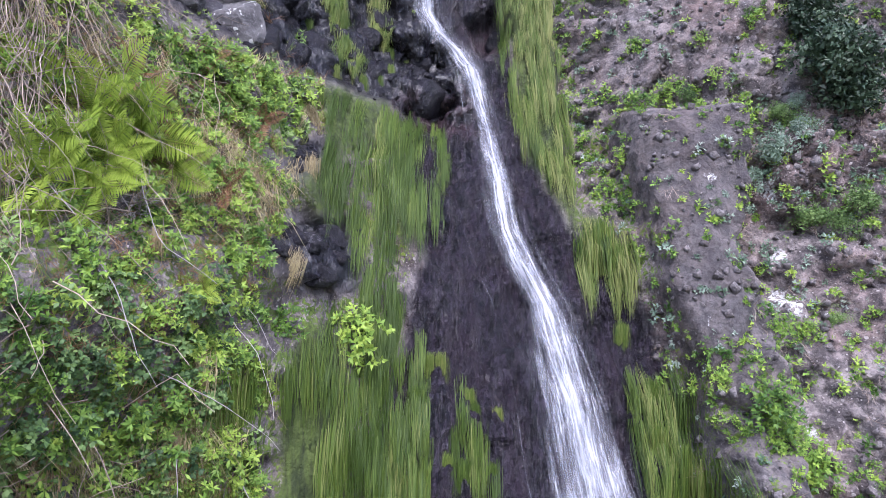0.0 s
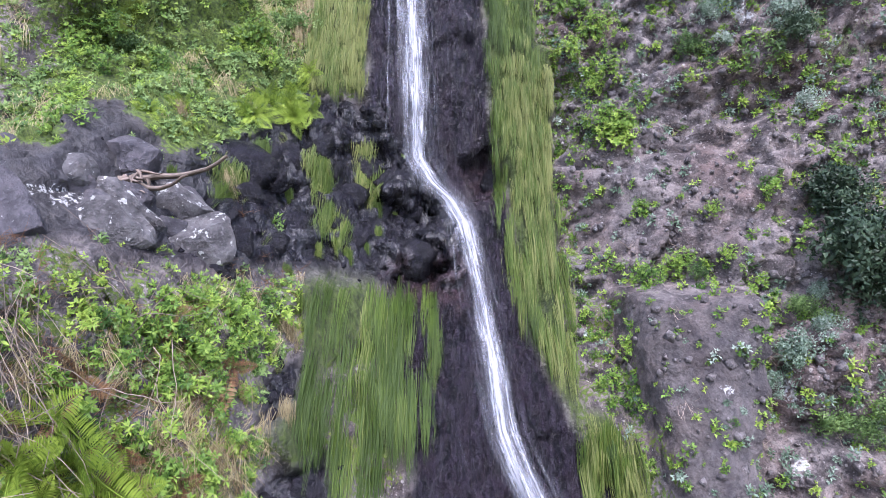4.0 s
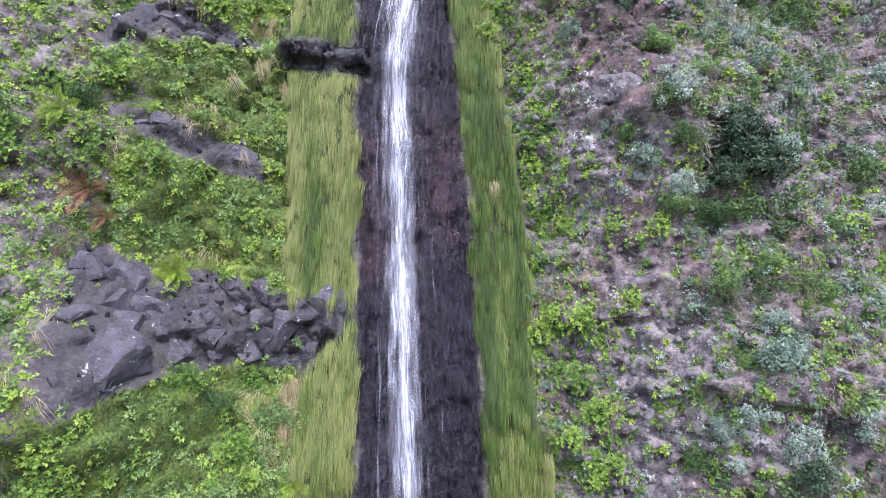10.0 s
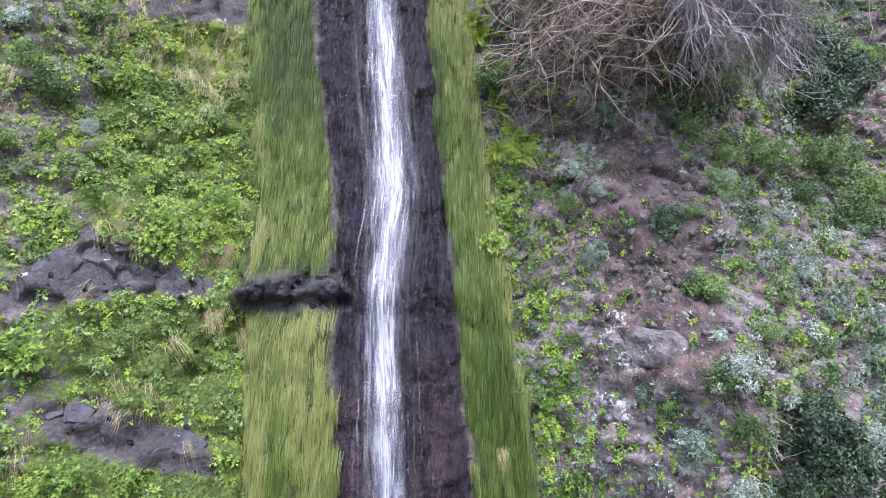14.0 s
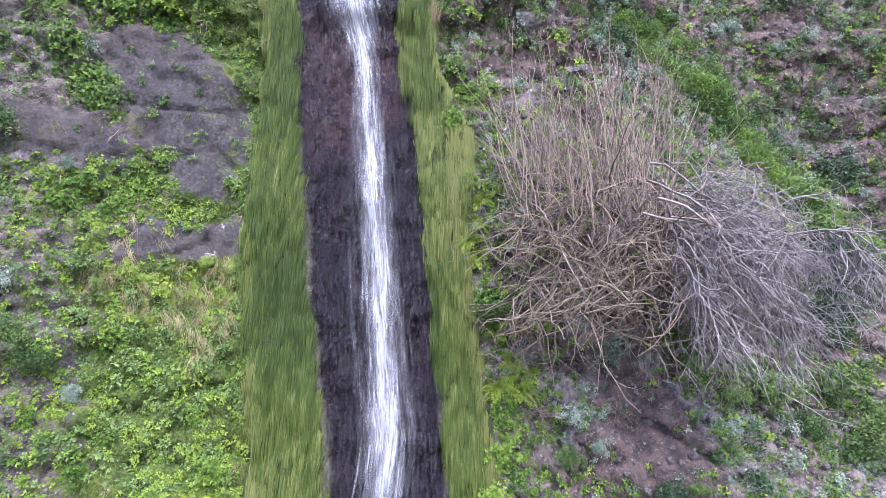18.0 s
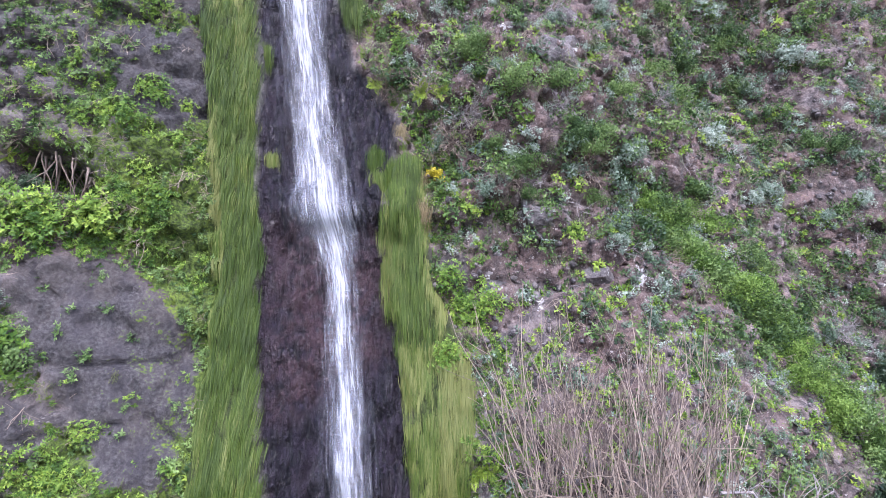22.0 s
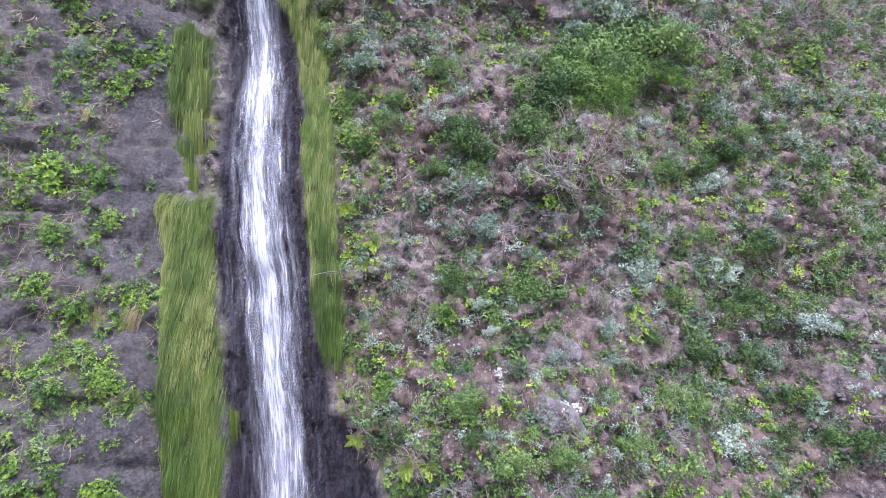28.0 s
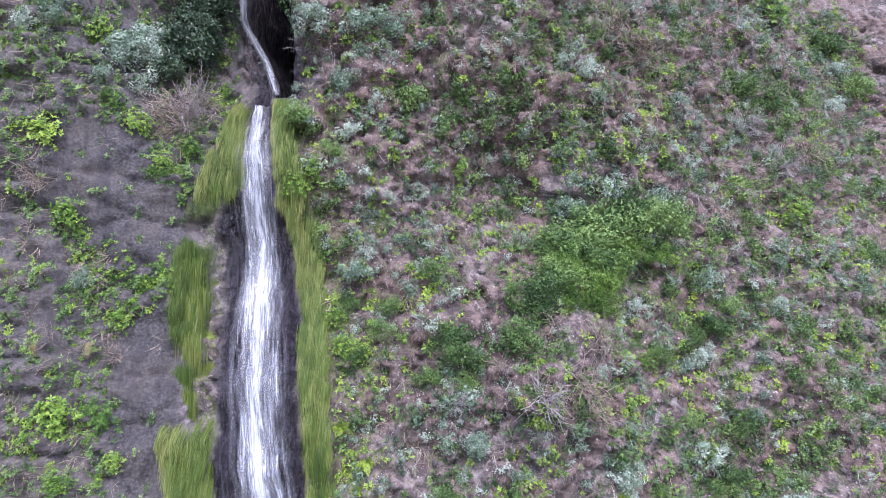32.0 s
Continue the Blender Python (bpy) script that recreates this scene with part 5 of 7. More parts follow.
plant(shrub_kinds, [
    (8.31, 29.85, 0.75), (4.57, 27.88, 0.75), (4.57, 30.96, 0.66), (1.43, 29.35, 0.40), (1.97, 28.50, 0.47), (5.35, 28.73, 0.64),
    (6.25, 27.50, 0.72), (3.19, 28.47, 0.48), (-0.03, 36.13, 0.62), (1.18, 35.27, 0.90), (0.78, 34.85, 0.70), (2.18, 32.69, 0.75),
    (1.46, 34.73, 0.59), (7.38, 35.96, 0.74), (5.35, 35.06, 0.68), (4.51, 31.84, 0.60), (7.31, 33.48, 0.71), (6.87, 32.20, 0.70),
    (6.07, 33.71, 0.68), (9.22, 41.48, 1.36), (10.03, 41.19, 0.93), (0.37, 40.36, 0.92), (-0.12, 35.69, 0.62), (1.13, 35.58, 0.94),
    (1.53, 35.11, 0.71), (7.03, 35.55, 0.87), (6.56, 35.34, 0.73), (0.82, 36.82, 0.55), (3.37, 37.39, 0.84), (5.35, 38.03, 0.87),
], "rounded mid-green shrub on the upper rock slope", "shrub", "green shrubs", seed=15)
plant(shrub_kinds, [
    (14.14, 44.22, 1.62), (14.70, 42.54, 1.61), (4.78, 37.55, 1.67), (4.01, 37.36, 1.41), (5.64, 37.85, 1.35), (3.29, 36.73, 1.24),
    (2.75, 36.10, 1.05), (2.39, 35.57, 0.80), (6.19, 38.14, 0.88), (4.29, 36.82, 1.15), (4.39, 37.77, 1.47), (5.21, 38.03, 1.49),
    (3.57, 37.15, 1.30), (2.82, 36.38, 1.00), (5.76, 37.91, 1.13), (5.97, 37.28, 0.87),
], "rounded mid-green shrub on the upper rock slope", "shrub", "green shrubs", seed=16)
hedge = np.random.default_rng(88)
t = np.linspace(0, 1, 46)
hx, hz = 4.3 + 4.3 * t + hedge.normal(0, 0.24, 46), 28.6 - 5.2 * t + hedge.normal(0, 0.24, 46)
plant(lush_kinds, list(zip(hx, hz, hedge.uniform(0.45, 0.85, 46))), "green shrub in the dense band running down the slope", "shrub", "green shrubs", seed=56)
hx, hz = hedge.uniform(2.9, 5.9, 34), hedge.uniform(35.9, 38.0, 34)
keep = np.abs(hz - 36.0 - 0.62 * (hx - 2.9)) < 0.8
plant(lush_kinds, list(zip(hx[keep], hz[keep], hedge.uniform(0.6, 0.95, keep.sum()))), "green head of the spreading shrub high on the slope", "shrub", "green shrubs", seed=57)
plant(grey_kinds, [
    (4.41, 8.28, 0.63), (4.22, 8.61, 0.32), (4.07, 7.88, 0.47), (4.80, 8.59, 0.47), (3.93, 7.40, 0.47), (4.90, 9.00, 0.40),
    (4.29, 12.66, 0.39), (5.09, 12.95, 0.64), (5.25, 11.64, 0.47),
], "silvery grey-green shrub on the lower rock slope", "shrub", "grey shrubs", seed=17)
plant(grey_kinds, [
    (4.77, 14.11, 0.79), (4.52, 13.36, 0.54), (5.09, 14.56, 0.48), (4.12, 13.07, 0.39), (5.94, 13.39, 0.53), (4.97, 14.13, 0.83),
    (3.59, 17.19, 0.57), (4.00, 16.68, 0.47), (3.97, 18.23, 0.66), (4.57, 13.32, 0.57), (4.08, 13.21, 0.33), (8.59, 18.83, 0.99),
    (2.61, 19.71, 0.42), (5.57, 19.52, 0.45), (3.58, 17.22, 0.50), (4.00, 16.62, 0.42), (2.42, 21.02, 0.54), (2.95, 21.99, 0.52),
    (2.69, 20.69, 0.35), (3.47, 16.84, 0.29), (3.07, 17.82, 0.37), (3.90, 18.64, 0.29), (5.76, 17.28, 0.57), (5.04, 16.52, 0.41),
    (2.59, 19.65, 0.42), (5.50, 19.42, 0.41), (4.74, 20.89, 0.43),
], "silvery grey-green shrub on the middle rock slope", "shrub", "grey shrubs", seed=18)
plant(grey_kinds, [
    (-4.90, 21.53, 0.28), (-5.82, 23.15, 0.54), (-4.92, 21.59, 0.32),
], "silvery grey-green shrub on the middle bank", "shrub", "grey shrubs", seed=19)
plant(grey_kinds, [
    (-6.26, 24.38, 0.51), (-5.45, 25.01, 0.27), (-5.39, 26.94, 0.33), (-5.34, 24.93, 0.30), (-0.67, 36.70, 0.73), (-5.13, 36.66, 0.46),
    (-4.91, 40.99, 1.10), (-4.62, 41.22, 0.91), (-5.98, 41.42, 0.73), (-5.22, 40.31, 0.63), (-4.70, 40.23, 0.55), (-0.68, 41.77, 0.81),
    (-1.68, 41.81, 0.72), (-1.03, 40.51, 0.70), (-0.85, 39.49, 0.56), (-6.52, 41.26, 0.62), (-4.87, 41.34, 0.88), (-4.72, 40.72, 0.90),
    (-5.05, 40.83, 0.76),
], "silvery grey-green shrub on the upper bank", "shrub", "grey shrubs", seed=20)
plant(grey_kinds, [
    (1.28, 28.57, 0.50), (3.79, 29.21, 0.62), (3.43, 27.71, 0.39), (7.50, 31.22, 0.80), (8.38, 31.80, 0.81), (9.02, 28.60, 0.61),
    (6.03, 29.84, 0.73), (7.10, 28.69, 0.60), (4.33, 32.86, 0.71), (1.40, 32.49, 0.37), (1.53, 33.79, 0.47), (3.92, 29.30, 0.50),
    (2.57, 31.61, 0.52), (1.47, 30.64, 0.33), (3.56, 31.56, 0.45), (3.57, 32.07, 0.47), (6.65, 28.62, 0.49), (8.15, 28.19, 0.50),
    (5.04, 27.89, 0.52), (6.35, 34.62, 0.69), (2.86, 30.64, 0.29), (4.30, 33.05, 0.72), (1.54, 33.84, 0.43), (-0.45, 32.32, 0.37),
    (1.58, 32.07, 0.32), (7.60, 33.72, 0.47), (6.76, 34.91, 0.59), (8.80, 35.93, 0.51), (0.02, 41.66, 0.69), (3.77, 41.47, 0.76),
], "silvery grey-green shrub on the upper rock slope", "shrub", "grey shrubs", seed=21)
plant(grey_kinds, [
    (4.33, 41.27, 0.77), (4.72, 38.53, 1.00), (3.81, 38.02, 0.86), (5.96, 38.31, 0.89), (5.07, 35.98, 0.59), (7.06, 36.53, 0.76),
    (13.32, 41.71, 0.87), (14.32, 43.14, 1.08),
], "silvery grey-green shrub on the upper rock slope", "shrub", "grey shrubs", seed=22)
plant(dark_kinds, [
    (5.25, 9.41, 1.20), (5.67, 9.07, 1.19), (5.31, 10.21, 0.90), (5.23, 10.30, 0.85), (5.40, 9.77, 0.83), (5.08, 12.64, 0.64),
], "dense dark green bush on the lower rock slope", "bush", "dark bushes", seed=23)
plant(dark_kinds, [
    (4.98, 17.31, 1.11), (4.69, 16.84, 0.64), (5.29, 16.95, 0.84), (3.50, 20.07, 0.50), (4.96, 17.74, 0.63), (5.15, 17.05, 0.83),
    (7.25, 23.09, 1.16), (8.03, 22.96, 1.07), (4.69, 16.79, 0.55), (7.13, 22.31, 1.23), (7.41, 23.41, 1.19), (7.87, 22.86, 1.07),
    (3.50, 20.22, 0.55),
], "dense dark green bush on the middle rock slope", "bush", "dark bushes", seed=24)
plant(dark_kinds, [
    (-5.43, 28.90, 0.70), (-5.59, 28.52, 0.52), (-4.12, 41.63, 1.30), (-4.03, 41.04, 1.10), (-3.59, 42.05, 1.08), (-4.32, 40.65, 0.70),
    (-4.39, 42.01, 1.36), (-4.03, 42.12, 1.16), (-3.90, 41.52, 0.97), (-4.53, 41.47, 1.03), (-4.33, 41.13, 0.82), (-3.78, 41.15, 0.75),
], "dense dark green bush on the upper bank", "bush", "dark bushes", seed=25)
plant(dark_kinds, [
    (8.95, 25.20, 1.11),
], "dense dark green bush on the upper rock slope", "bush", "dark bushes", seed=26)
plant(fern_kinds, [
    (-2.84, 8.12, 0.75), (-2.67, 7.76, 0.75), (-2.57, 7.97, 0.75), (-2.80, 7.62, 0.75), (-2.65, 7.48, 0.75), (-2.41, 7.73, 0.75), (-2.75, 8.31, 0.75), (-2.37, 11.70, 0.50), (-2.01, 11.50, 0.50), (-2.51, 11.46, 0.50), (-2.13, 11.96, 0.50), (-1.81, 11.62, 0.50),
    (-2.83, 8.16, 0.69), (-2.68, 7.69, 0.64), (-2.84, 7.52, 0.56), (-2.56, 7.94, 0.54), (-2.79, 7.17, 0.46), (-2.02, 6.69, 0.32),
    (-2.16, 11.81, 0.43), (-2.45, 11.66, 0.37), (-1.99, 11.50, 0.39), (-3.32, 11.21, 0.34), (-1.93, 12.31, 0.32), (-3.12, 11.38, 0.29),
], "yellow-green fern with arching fronds on the lower bank", "fern", "ferns", seed=27)
plant(fern_kinds, [
    (-3.87, 15.28, 0.35), (-3.91, 15.37, 0.48), (-5.36, 17.76, 0.55),
], "yellow-green fern with arching fronds on the middle bank", "fern", "ferns", seed=28)
plant(fern_kinds, [
    (-0.50, 11.08, 0.08),
], "yellow-green fern with arching fronds on the lower rock slope", "fern", "ferns", seed=29)
plant(fern_kinds, [
    (1.54, 21.83, 0.48), (1.63, 21.37, 0.50), (1.26, 21.45, 0.43), (1.00, 23.53, 0.34), (1.27, 22.30, 0.36), (1.76, 21.65, 0.37),
    (0.84, 23.81, 0.33), (0.99, 23.53, 0.32),
], "yellow-green fern with arching fronds on the middle rock slope", "fern", "ferns", seed=30)
plant(fern_kinds, [
    (1.09, 24.11, 0.34), (1.11, 24.52, 0.31), (0.22, 30.22, 0.32), (0.56, 30.22, 0.30), (-0.57, 30.48, 0.23), (-0.43, 33.16, 0.28),
    (0.94, 24.44, 0.28), (-0.37, 33.54, 0.29), (-0.55, 33.16, 0.24),
], "yellow-green fern with arching fronds on the upper rock slope", "fern", "ferns", seed=31)
plant(fern_kinds, [
    (-0.71, 33.34, 0.24), (-5.89, 29.01, 0.30), (-0.85, 34.12, 0.29),
], "yellow-green fern with arching fronds on the upper bank", "fern", "ferns", seed=32)
plant(twig_kinds, [
    (-2.50, 7.33, 0.47), (-2.59, 7.18, 0.40), (-2.15, 8.30, 0.29),
], "leafless brown twiggy shrub on the lower bank", "dry shrub", "bare shrubs", seed=33)
plant(twig_kinds, [
    (-5.69, 15.86, 0.49), (-5.13, 15.81, 0.42),
], "leafless brown twiggy shrub on the middle bank", "dry shrub", "bare shrubs", seed=34)
plant(twig_kinds, [
    (4.65, 14.98, 0.53), (5.66, 15.25, 0.62), (1.73, 22.33, 0.82), (1.92, 21.07, 0.55), (1.66, 21.92, 0.65), (3.07, 21.08, 0.51),
    (4.66, 18.43, 0.43),
], "leafless brown twiggy shrub on the middle rock slope", "dry shrub", "bare shrubs", seed=35)
plant(twig_kinds, [
    (0.91, 29.81, 0.82), (0.70, 29.38, 0.61), (-0.35, 30.41, 0.64), (0.30, 30.35, 0.64), (4.55, 30.34, 0.67), (1.68, 28.71, 0.50),
    (2.98, 28.92, 0.60), (4.49, 27.43, 0.60), (7.94, 26.09, 0.79), (-0.07, 32.89, 0.65), (0.39, 32.50, 0.64), (-0.15, 32.41, 0.46),
    (2.46, 29.91, 0.48), (3.54, 29.97, 0.50), (4.65, 31.67, 0.69), (3.71, 34.28, 0.78), (2.68, 31.71, 0.53), (1.04, 29.58, 0.41),
    (0.56, 29.41, 0.49), (3.32, 34.82, 1.27), (2.67, 34.59, 1.05), (3.04, 35.71, 0.82), (-0.02, 35.47, 0.60), (1.96, 35.13, 0.59),
    (1.17, 34.43, 0.59), (3.85, 35.57, 0.84), (5.17, 42.40, 1.48), (5.76, 41.92, 1.09), (8.94, 40.38, 1.17), (10.92, 39.79, 1.23),
], "leafless brown twiggy shrub on the upper rock slope", "dry shrub", "bare shrubs", seed=36)
plant(twig_kinds, [
    (9.88, 39.38, 1.03), (0.30, 35.39, 0.52), (8.06, 42.84, 1.05), (-0.59, 37.58, 0.54),
], "leafless brown twiggy shrub on the upper rock slope", "dry shrub", "bare shrubs", seed=37)
plant(twig_kinds, [
    (-3.83, 40.01, 1.08), (-3.99, 39.49, 0.90), (-5.99, 38.39, 0.58), (-4.12, 39.90, 1.04), (-3.89, 39.67, 1.04), (-3.63, 39.92, 0.97),
    (-4.18, 39.59, 0.78),
], "leafless brown twiggy shrub on the upper bank", "dry shrub", "bare shrubs", seed=38)
plant(aloe_kinds, [
    (2.50, 21.10, 0.45), (2.86, 21.03, 0.39), (3.09, 22.12, 0.43), (3.10, 21.84, 0.48), (3.19, 22.36, 0.38), (3.16, 22.06, 0.39),
    (2.64, 21.39, 0.40),
], "blue-green spiky succulent rosette on the middle rock slope", "succulent", "succulents", seed=39)
plant(aloe_kinds, [
    (5.47, 31.65, 0.53), (5.71, 32.12, 0.54), (8.15, 30.27, 0.66), (4.75, 32.21, 0.52), (6.33, 33.02, 0.69), (6.88, 32.78, 0.70),
    (3.92, 37.89, 0.61), (3.71, 38.15, 0.62), (0.49, 38.40, 0.46),
], "blue-green spiky succulent rosette on the upper rock slope", "succulent", "succulents", seed=40)
plant(straw_kinds, [
    (-2.02, 5.93, 0.38), (-2.17, 5.35, 0.44), (-1.63, 8.61, 0.35), (-1.88, 8.12, 0.31), (-1.49, 7.94, 0.27), (-1.94, 7.70, 0.29),
    (-2.25, 7.05, 0.25), (-1.50, 6.82, 0.31), (-2.54, 10.39, 0.31), (-3.11, 11.26, 0.32), (-2.16, 12.92, 0.43),
], "straw-coloured dry grass tuft on the lower bank", "grass tuft", "dry tufts", seed=41)
plant(straw_kinds, [
    (-2.03, 13.45, 0.51), (-2.16, 13.25, 0.42), (-2.03, 13.23, 0.35), (-5.24, 15.72, 0.28), (-5.67, 15.77, 0.24), (-3.14, 19.76, 0.40),
    (-2.85, 19.69, 0.41), (-2.51, 18.48, 0.39),
], "straw-coloured dry grass tuft on the middle bank", "grass tuft", "dry tufts", seed=42)
plant(straw_kinds, [
    (1.23, 16.74, 0.33),
], "straw-coloured dry grass tuft on the middle rock slope", "grass tuft", "dry tufts", seed=43)
plant(straw_kinds, [
    (-4.25, 32.37, 0.47), (-3.76, 32.40, 0.40), (-4.90, 35.59, 0.23), (-5.60, 35.64, 0.19),
], "straw-coloured dry grass tuft on the upper bank", "grass tuft", "dry tufts", seed=44)
plant(straw_kinds, [
    (0.31, 28.63, 0.48), (0.23, 28.18, 0.40), (-0.11, 29.56, 0.33),
], "straw-coloured dry grass tuft on the upper rock slope", "grass tuft", "dry tufts", seed=45)
plant(tuft_kinds, [
    (-1.12, 11.02, 0.32), (-0.96, 10.70, 0.32), (-1.63, 10.54, 0.37), (-1.59, 10.74, 0.30), (-1.48, 10.12, 0.22), (-0.83, 9.82, 0.19),
    (-1.19, 9.49, 0.18), (-1.54, 9.58, 0.17), (-1.99, 10.33, 0.21), (-2.55, 10.44, 0.38), (-2.46, 10.53, 0.33), (-2.57, 10.24, 0.30),
    (-0.98, 9.59, 0.18), (-0.63, 10.07, 0.20), (-1.76, 9.28, 0.19), (-1.57, 8.99, 0.18), (-2.90, 10.39, 0.23), (-2.30, 10.88, 0.35),
    (-1.79, 9.32, 0.19), (-1.20, 9.51, 0.21), (-1.47, 9.97, 0.34), (-1.64, 10.48, 0.43), (-1.14, 10.79, 0.46), (-0.86, 10.21, 0.18),
], "green grass tuft hanging on wet black rock", "grass tuft", "grass tufts", seed=46, sway=3)
plant(tuft_kinds, [
    (2.31, 5.91, 0.26), (2.56, 5.19, 0.42), (2.81, 5.07, 0.42), (2.40, 5.06, 0.42), (2.55, 4.70, 0.41), (2.77, 4.47, 0.47),
    (3.06, 4.31, 0.46), (2.17, 7.09, 0.55), (2.37, 6.85, 0.46), (2.00, 6.93, 0.47), (-0.03, 5.62, 0.24), (0.32, 5.22, 0.21),
    (-0.30, 5.25, 0.27), (-0.17, 5.63, 0.21), (0.66, 5.01, 0.17), (0.38, 5.09, 0.17), (0.04, 4.51, 0.26), (0.24, 4.44, 0.26),
    (0.57, 4.42, 0.17), (-0.23, 4.82, 0.26),
], "green grass tuft hanging on wet black rock", "grass tuft", "grass tufts", seed=47, sway=3)
plant(tuft_kinds, [
    (-3.61, 37.15, 0.50), (-3.50, 36.74, 0.60), (-3.49, 36.06, 0.58), (-3.37, 36.31, 0.49), (-3.38, 35.42, 0.57), (-3.44, 35.01, 0.55),
    (-3.34, 34.62, 0.46), (-3.09, 35.14, 0.28), (-2.15, 29.01, 0.31), (-2.36, 30.88, 0.32), (-2.58, 28.83, 0.57), (-2.75, 27.63, 0.46),
], "green grass tuft hanging on wet black rock", "grass tuft", "grass tufts", seed=48, sway=3)
plant(tuft_kinds, [
    (-0.50, 29.09, 0.41), (-0.25, 28.86, 0.40), (-0.41, 28.64, 0.50), (-0.52, 29.07, 0.41),
], "green grass tuft hanging on wet black rock", "grass tuft", "grass tufts", seed=49, sway=3)
plant(big_herb_kinds, [
    (-0.98, 6.02, 0.69),
], "lush bright green broad-leaved herb on the lower bank", "herb", "broad-leaved herbs", seed=50)
plant(big_herb_kinds, [
    (4.03, 5.36, 0.69), (4.32, 4.39, 0.70), (2.85, 11.33, 0.65),
], "lush bright green broad-leaved herb on the lower rock slope", "herb", "broad-leaved herbs", seed=51)
plant(big_herb_kinds, [
    (-5.97, 17.28, 0.77), (-5.66, 18.14, 0.72), (-4.91, 18.50, 0.75),
], "lush bright green broad-leaved herb on the middle bank", "herb", "broad-leaved herbs", seed=52)
plant(big_herb_kinds, [
    (1.17, 22.77, 0.66),
], "lush bright green broad-leaved herb on the middle rock slope", "herb", "broad-leaved herbs", seed=53)
plant(big_herb_kinds, [
    (0.80, 26.55, 0.65), (0.67, 27.11, 0.67), (1.03, 26.62, 0.66), (11.19, 44.49, 1.35), (10.10, 38.18, 0.72),
], "lush bright green broad-leaved herb on the upper rock slope", "herb", "broad-leaved herbs", seed=54)
plant(big_herb_kinds, [
    (-5.34, 26.28, 0.80), (-5.66, 26.93, 0.73), (-5.13, 27.90, 0.77), (-5.21, 34.55, 0.69), (-5.37, 41.19, 0.64), (-5.95, 39.22, 0.69),
    (-5.47, 37.81, 0.68), (-5.24, 28.13, 0.78), (-4.41, 28.08, 0.71), (-5.66, 28.06, 0.76),
], "lush bright green broad-leaved herb on the upper bank", "herb", "broad-leaved herbs", seed=55)

plant(rust_kinds, [(-2.75, 8.55, 0.6), (-2.45, 8.0, 0.5), (-2.4, 9.0, 0.4), (-2.0, 8.4, 0.5), (-2.1, 7.6, 0.5), (-5.1, 16.6, 0.7), (-4.8, 16.2, 0.5), (-2.8, 6.3, 0.5)],
      "rust-brown dead fern drooping on the bank", "fern", "dead ferns")
plant([seedling("yellow_bush", (("blossom", mesh("blossom", *bush_arrays(np.random.default_rng(5), 9, 60, 0.1, 0.5)[:2], YELLOW, bush_arrays(np.random.default_rng(5), 9, 60, 0.1, 0.5)[2])),))],
      [(0.47, 28.85, 0.32)], "small bush in bright yellow bloom beside the fall", "bush", "")


# ---- loose and outcropping stones ----
def stone_mesh(seed, mat):
    bm = bmesh.new()
    bmesh.ops.create_icosphere(bm, subdivisions=3, radius=0.5)
    rng = random.Random(seed)
    cuts = [(Vector((rng.gauss(0, 1), rng.gauss(0, 1), rng.gauss(0, 1))).normalized(), rng.uniform(0.27, 0.42)) for _ in range(14)]
    for v in bm.verts:
        for n, d in cuts:
            over = v.co.dot(n) - d
            if over > 0:
                v.co -= n * over
        v.co *= 1 + 0.16 * noise.noise(v.co * 3 + Vector((seed, 0, 0))) + 0.05 * noise.noise(v.co * 9 + Vector((seed, 0, 0)))
    for f in bm.faces:
        f.smooth = mat is BLACK_STONE
    me = bpy.data.meshes.new("stone")
    bm.to_mesh(me)
    bm.free()
    me.materials.append(mat)
    return me


stone_meshes = {m: [stone_mesh(k + 11 * i, m) for k in range(5)] for i, m in enumerate((BLACK_STONE, GREY_STONE, PALE_STONE, LICHEN_STONE))}


def stones(places, mat, seed):
    rng = random.Random(seed)
    for k, (x, z, size) in enumerate(places):
        ob = part("stone", stone_meshes[mat][k % 5], cliff)
        y = float(skin(x, z))
        ob.matrix_basis = pose(x, y + (0.4 if mat is LICHEN_STONE else 0.47 if mat is BLACK_STONE else 0.32) * size, z, rng.uniform(-30, 30), rng.uniform(-35, 35), rng.uniform(-30, 30)) @ Matrix.Diagonal((rng.uniform(1.1, 1.6) * size, (0.7 if mat is LICHEN_STONE else 0.95) * size, rng.uniform(0.9, 1.25) * size, 1))

stones([
    (-0.55, 9.99, 0.56), (1.11, 10.73, 0.60), (-1.22, 10.35, 0.46), (-1.44, 10.05, 0.44),
    (-1.03, 9.79, 0.52), (-1.85, 10.43, 0.36), (-1.66, 10.82, 0.46), (-0.95, 10.62, 0.48), (-1.30, 11.50, 0.41), (-0.65, 10.60, 0.49),
    (-1.89, 9.86, 0.46), (-2.31, 10.28, 0.39), (-2.01, 9.60, 0.43), (-2.49, 9.99, 0.41), (-2.30, 9.58, 0.46), (-1.47, 9.53, 0.41),
    (-0.98, 9.29, 0.43), (-0.44, 9.30, 0.46), (-1.50, 11.26, 0.40), (-0.90, 11.09, 0.41), (-2.03, 10.85, 0.44), (-2.42, 10.76, 0.34),
], BLACK_STONE, 3)
